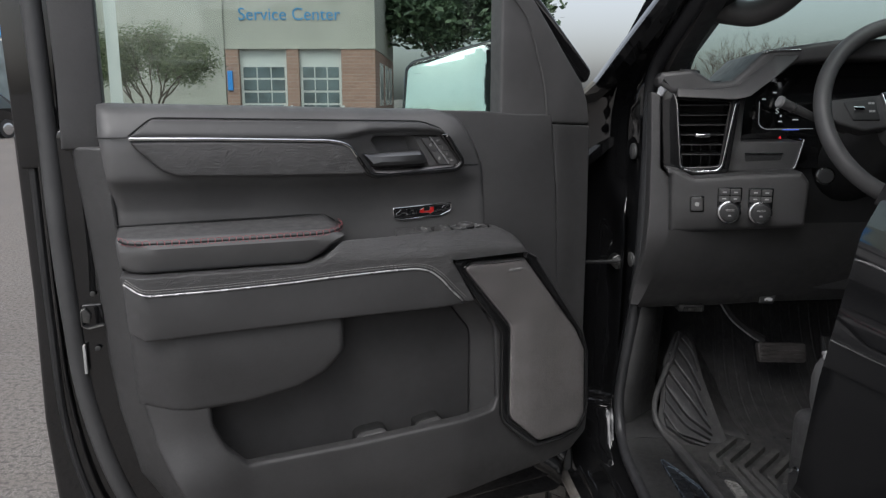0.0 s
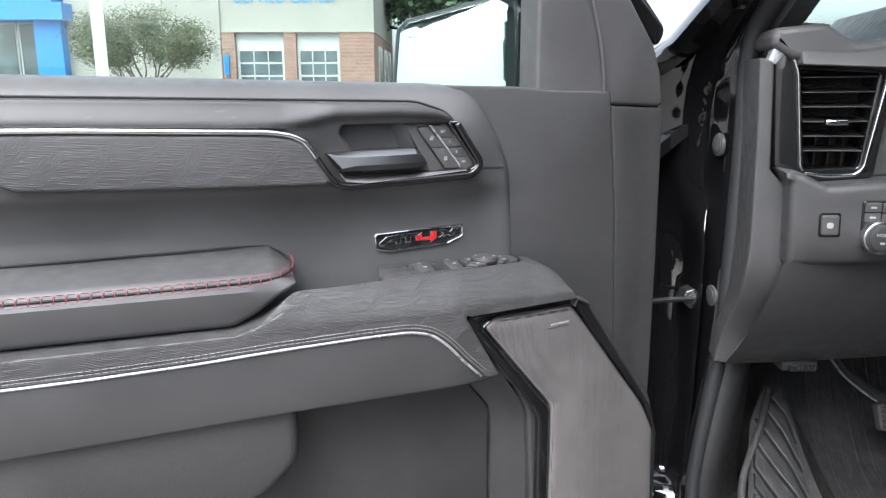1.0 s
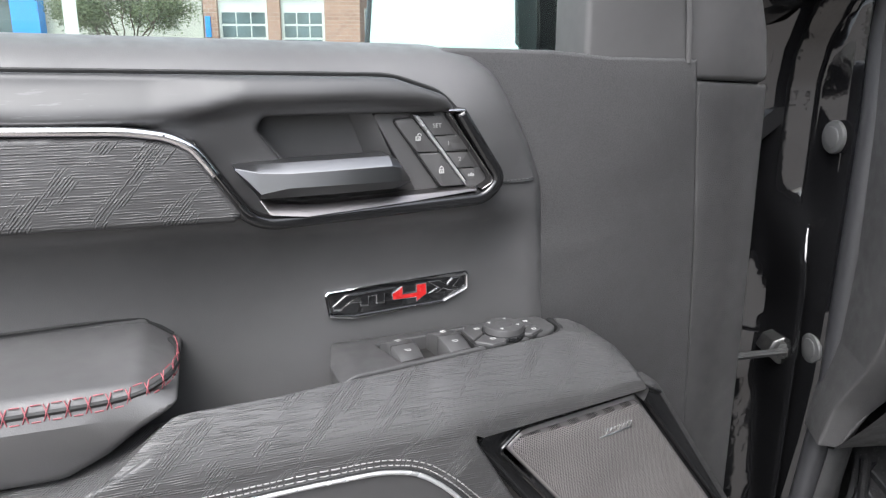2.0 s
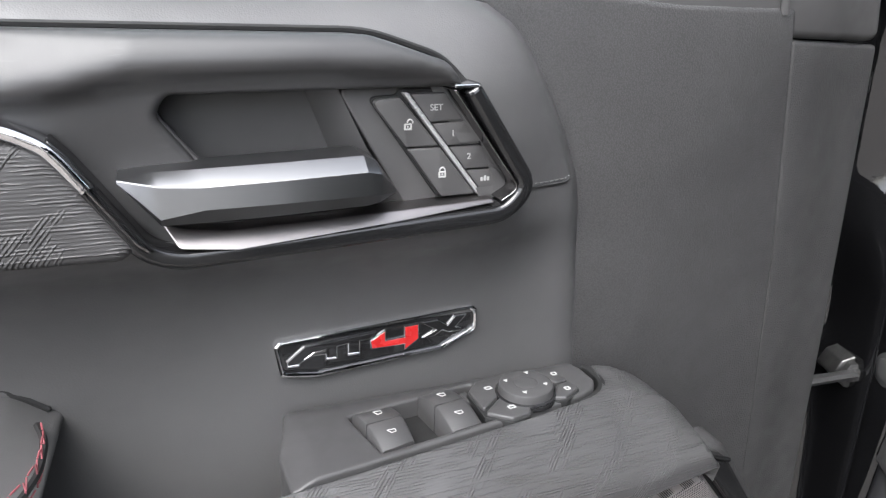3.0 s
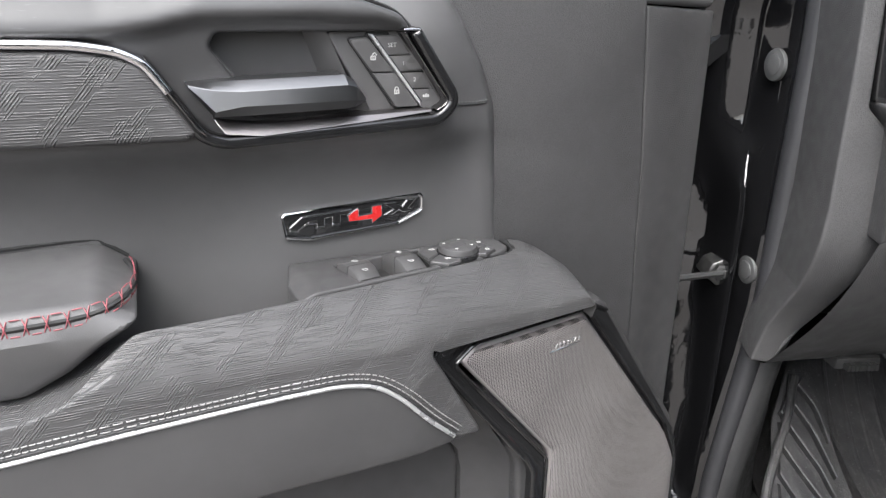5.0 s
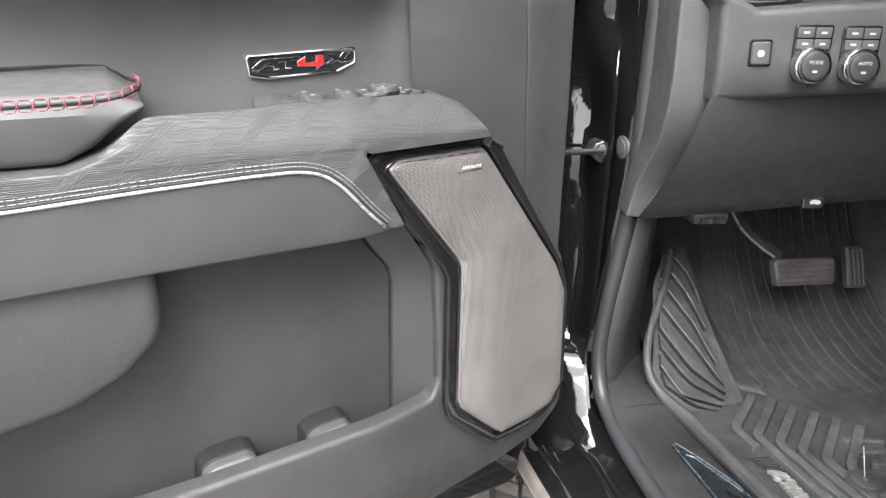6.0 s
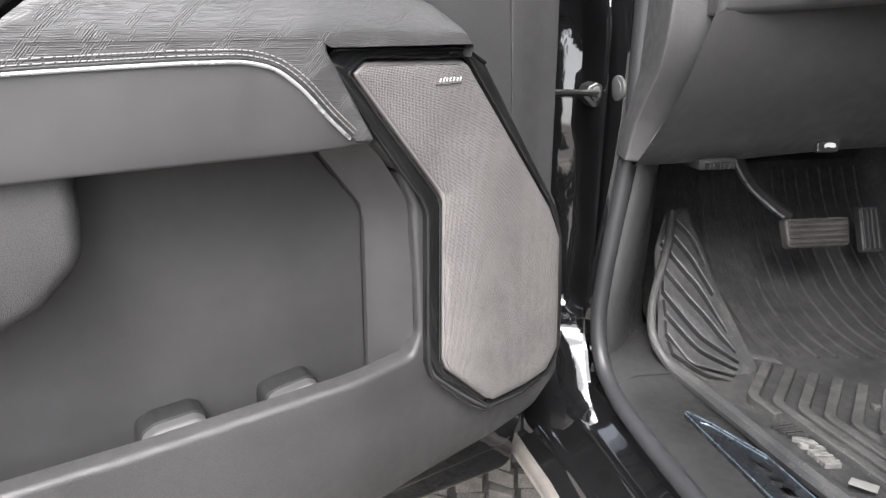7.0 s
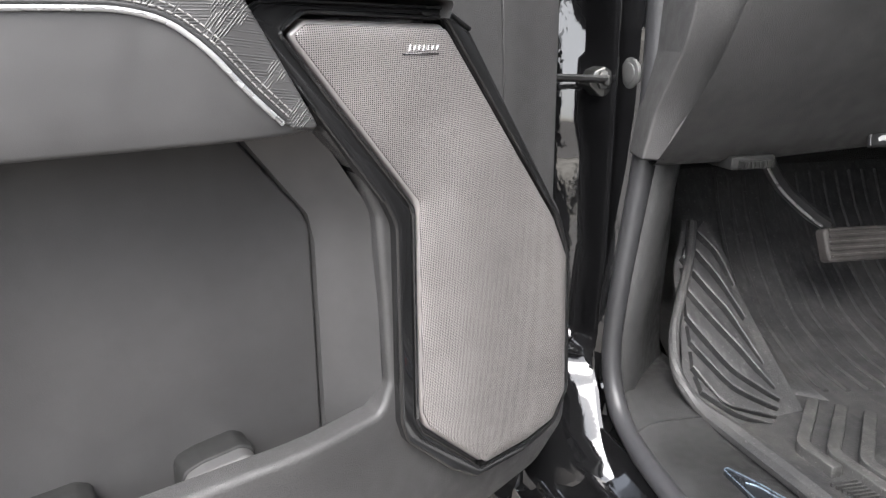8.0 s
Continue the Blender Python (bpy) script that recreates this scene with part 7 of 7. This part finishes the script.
bbox("wall", -12.55, -3.9, 0.15, 16.0, 4.25, 9.0, STUCCO, label="cream stucco upper wall")
bbox("wall", -21.2, -12.55, 0.0, 16.0, 0.0, 9.5, STUCCO, label="cream stucco wall")
bbox("wall", -34.0, -21.2, 1.2, 16.0, 5.6, 9.0, STUCCO, label="cream stucco wall")
bbox("ledge", -12.6, -3.85, -0.05, 0.3, 4.22, 4.32, STUCCO)
for x0, x1 in ((-12.5, -11.75), (-9.0, -8.3), (-5.85, -3.9)):
    bbox("brick_pier", x0, x1, 0.0, 0.6, 0.0, 4.22, BRICK, label="red-brown brick pier")
bbox("brick_wall", -4.4, -3.9, 0.6, 16.0, 0.0, 4.2, BRICK, label="red-brown brick side wall")
for y in (3.0, 7.5, 11.0):
    w = bbox("side_window", -3.92, -3.84, y, y + 2.2, 1.0, 3.6, WHITE)
    bbox("pane", -3.85, -3.82, y + 0.15, y + 2.05, 1.15, 3.4, DARKGLASS, w)
for x0, x1 in ((-11.75, -9.0), (-8.3, -5.85)):
    d = bbox("garage_door", x0, x1, 0.30, 0.36, 0.0, 4.22, WHITE, label="white sectional garage door with glazed rows")
    for r in range(4):
        for c in range(3):
            a = x0 + 0.18 + (x1 - x0 - 0.3) * c / 3
            b = a + (x1 - x0 - 0.3) / 3 - 0.07
            bbox("pane", a, b, 0.27, 0.315, 2.62 - 0.72 * r, 3.22 - 0.72 * r, DARKGLASS, d)
bbox("blue_canopy", -25.5, -20.75, -1.2, 1.4, 4.85, 5.75, BLUE, label="blue entrance canopy")
bbox("blue_canopy", -25.0, -21.45, -0.8, 1.4, 5.75, 8.0, BLUE, label="blue entrance tower")
bbox("blue_column", -22.65, -21.15, -0.7, 0.6, 0.0, 4.85, BLUE, label="blue entrance column")
for k in range(5):
    w = bbox("storefront_window", -32.0 + 1.9 * k, -30.2 + 1.9 * k, 0.9, 1.0, 0.2, 4.85, WHITE)
    bbox("pane", -31.9 + 1.9 * k, -30.3 + 1.9 * k, 0.86, 0.92, 0.3, 4.75, DARKGLASS, w)
bbox("wall_sign", -12.40, -12.12, -0.12, 0.0, 1.9, 3.0, BLUE, label="small blue wall sign")
sign = lettering("sign_letters", "Service Center", 0.98, SIGNBLUE, bld, pose(-8.78, 0.13, 6.12) @ UPRIGHT, "blue sign letters", 0.02)
sign.scale = (0.98, 1, 1)
for x in (-8.9, -8.5, -5.6):
    b = tagged(part("bollard", tube(bmesh.new(), [(0, 0, 0), (0, 0, 1.0), (0, 0, 1.08)], [0.09, 0.09, 0.03], 12), WHITE), "white steel bollard beside the garage doors", "bollard", "bollards by the garage doors")
    b.matrix_basis = pose(x, 42.6, 0)


def lamp_post(name, x, y, h, label):
    root = tagged(new(name), label, "lamp post")
    root.location = (x, y, 0)
    part("pole", tube(bmesh.new(), [(0, 0, 0.5), (0, 0, h)], [0.15, 0.135], 4 if y > 0 else 12), WHITE, root)
    part("footing", tube(bmesh.new(), [(0, 0, -0.02), (0, 0, 0.75)], 0.28, 20), ASPHALT, root)
    part("hand_hole", box(bmesh.new(), 0.03, 0.11, -0.16, -0.10, 1.15, 1.30), DARK, root)
    for s in (-1, 1):
        part("lamp_head", box(bmesh.new(), 0.1 * s - 0.2 + 0.35 * s, 0.1 * s + 0.2 + 0.35 * s, -0.16, 0.16, h - 0.05, h + 0.1, 0.03), DKCHROME, root, "grey lamp head")
    return root


lamp_post("lamp_post", -6.02, 14.0, 8.5, "white square lamp post in the lot")
lamp_post("lamp_post", -13.6, -20.5, 6.6, "tall lamp post in the lot")

BARK = surface("grey_bark", (0.13, 0.10, 0.08), 0.9, vary=0.3, vscale=12, grain=0.6, gscale=40, gdist=0.02)


def leaf_material(name, a, b):
    m, nt, bs = mat_new(name)
    g = nt.nodes.new("ShaderNodeNewGeometry")
    nt.links.new(mix_col(nt, g.outputs["Random Per Island"], a, b), bs.inputs["Base Color"])
    bs.inputs["Roughness"].default_value = 0.6
    return m


def tree(name, x, y, h0, h1, spread, leaves, seed, label, leafmat, stems=4, leafsize=0.2):
    """Tapered stems that fork into limbs, with many small leaf blades scattered in clumps round the limb ends."""
    rnd = random.Random(seed)
    root = tagged(new(name), label, "tree")
    root.location = (x, y, 0)
    bm, tips = bmesh.new(), []

    def limb(p, d, length, r, depth):
        q = p + d * length
        mid = p.lerp(q, 0.5) + Vector((rnd.uniform(-1, 1), rnd.uniform(-1, 1), rnd.uniform(-0.3, 0.6))) * length * 0.09
        tube(bm, [p, mid, q], [r, r * 0.8, r * 0.6], 6)
        tips.append((mid, depth)), tips.append((q, depth))
        if depth:
            for _ in range(rnd.choice((2, 3))):
                e = (d + Vector((rnd.uniform(-1, 1), rnd.uniform(-1, 1), rnd.uniform(-0.35, 0.6))) * 0.75).normalized()
                limb(q, e, length * rnd.uniform(0.6, 0.85), r * 0.6, depth - 1)
    for k in range(stems):
        a = math.tau * k / stems + rnd.uniform(-0.4, 0.4)
        tilt = 0.0 if stems == 1 else rnd.uniform(0.25, 0.6)
        limb(Vector((0.1 * math.cos(a), 0.1 * math.sin(a), -0.05)), Vector((math.cos(a) * tilt, math.sin(a) * tilt, 1)).normalized(), h0, 0.05 * h1 / 3.5 * (1.8 if stems == 1 else 1), 4 if leaves else 5)
    part("trunk", bm, BARK, root, "grey branching trunk")
    if leaves:
        lv = bmesh.new()
        ends = [p for p, d in tips if d <= 2]
        for _ in range(leaves):
            p = rnd.choice(ends) + Vector((rnd.gauss(0, 1), rnd.gauss(0, 1), rnd.gauss(0, 0.7))) * spread
            u = Vector((rnd.gauss(0, 1), rnd.gauss(0, 1), rnd.gauss(0, 0.6))).normalized()
            v = u.cross(Vector((rnd.gauss(0, 1), rnd.gauss(0, 1), rnd.gauss(0, 1)))).normalized()
            s = leafsize * rnd.uniform(0.6, 1.3)
            lv.faces.new([lv.verts.new(p + q) for q in (u * s, v * s * 0.45, -u * s, -v * s * 0.45)])
        tagged(part("crown", lv, leafmat, root, "loose green leaf crown", smooth=False), kind="stuff")
    return root


OAK = leaf_material("dull_green_leaves", (0.06, 0.08, 0.035), (0.16, 0.18, 0.09))
FIR = leaf_material("deep_green_leaves", (0.03, 0.055, 0.03), (0.08, 0.12, 0.06))
tree("broadleaf_tree", -13.9, 36.0, 1.62, 5.3, 0.34, 34000, 3, "small multi-stemmed evergreen tree in front of the building", OAK, 5, 0.06)
tree("broadleaf_tree", 0.6, 58.0, 3.6, 13.0, 0.8, 14000, 8, "large dark green tree beyond the building", FIR, 3, 0.3)
for i, (x, y, h) in enumerate(((21.5, 58, 1.9), (24.0, 60, 2.1), (27.0, 61, 2.1), (30.0, 60, 1.9), (33.5, 62, 2.0))):
    tree("bare_tree", x, y, h, 7.0, 0, 0, 30 + i, "leafless winter tree at the far edge of the lot", OAK, 3)

# parked vehicle far off
car = tagged(part("parked_car", plate(bmesh.new(), [(-2.2, 0.35), (-2.25, 0.85, 0.2), (-1.1, 1.0, 0.2), (-0.5, 1.55, 0.3), (1.3, 1.6, 0.3), (2.0, 1.1, 0.2), (2.2, 0.9, 0.2), (2.2, 0.35)], -0.9, 0.9, r=0.12, seg=4), PAINT), "dark parked sport utility car", "car")
car.matrix_basis = pose(-17.2, 26.5, 0, 0, 0, 70)
for x in (-1.35, 1.35):
    w = part("wheel", tube(bmesh.new(), [(x, -0.93, 0.34), (x, -0.70, 0.34)], 0.34, 28), DARK, car, "black tyre")
    part("rim", disc(bmesh.new(), (x, -0.93, 0.34), (0, -1, 0), 0.22, 0.02, 24, 0.01), CHROME, w, "bright alloy rim")
slab("window", [(-0.95, 1.02), (-0.42, 1.48), (1.2, 1.52), (1.7, 1.08)], 0.88, 0.905, DARKGLASS, car, r=0.002)
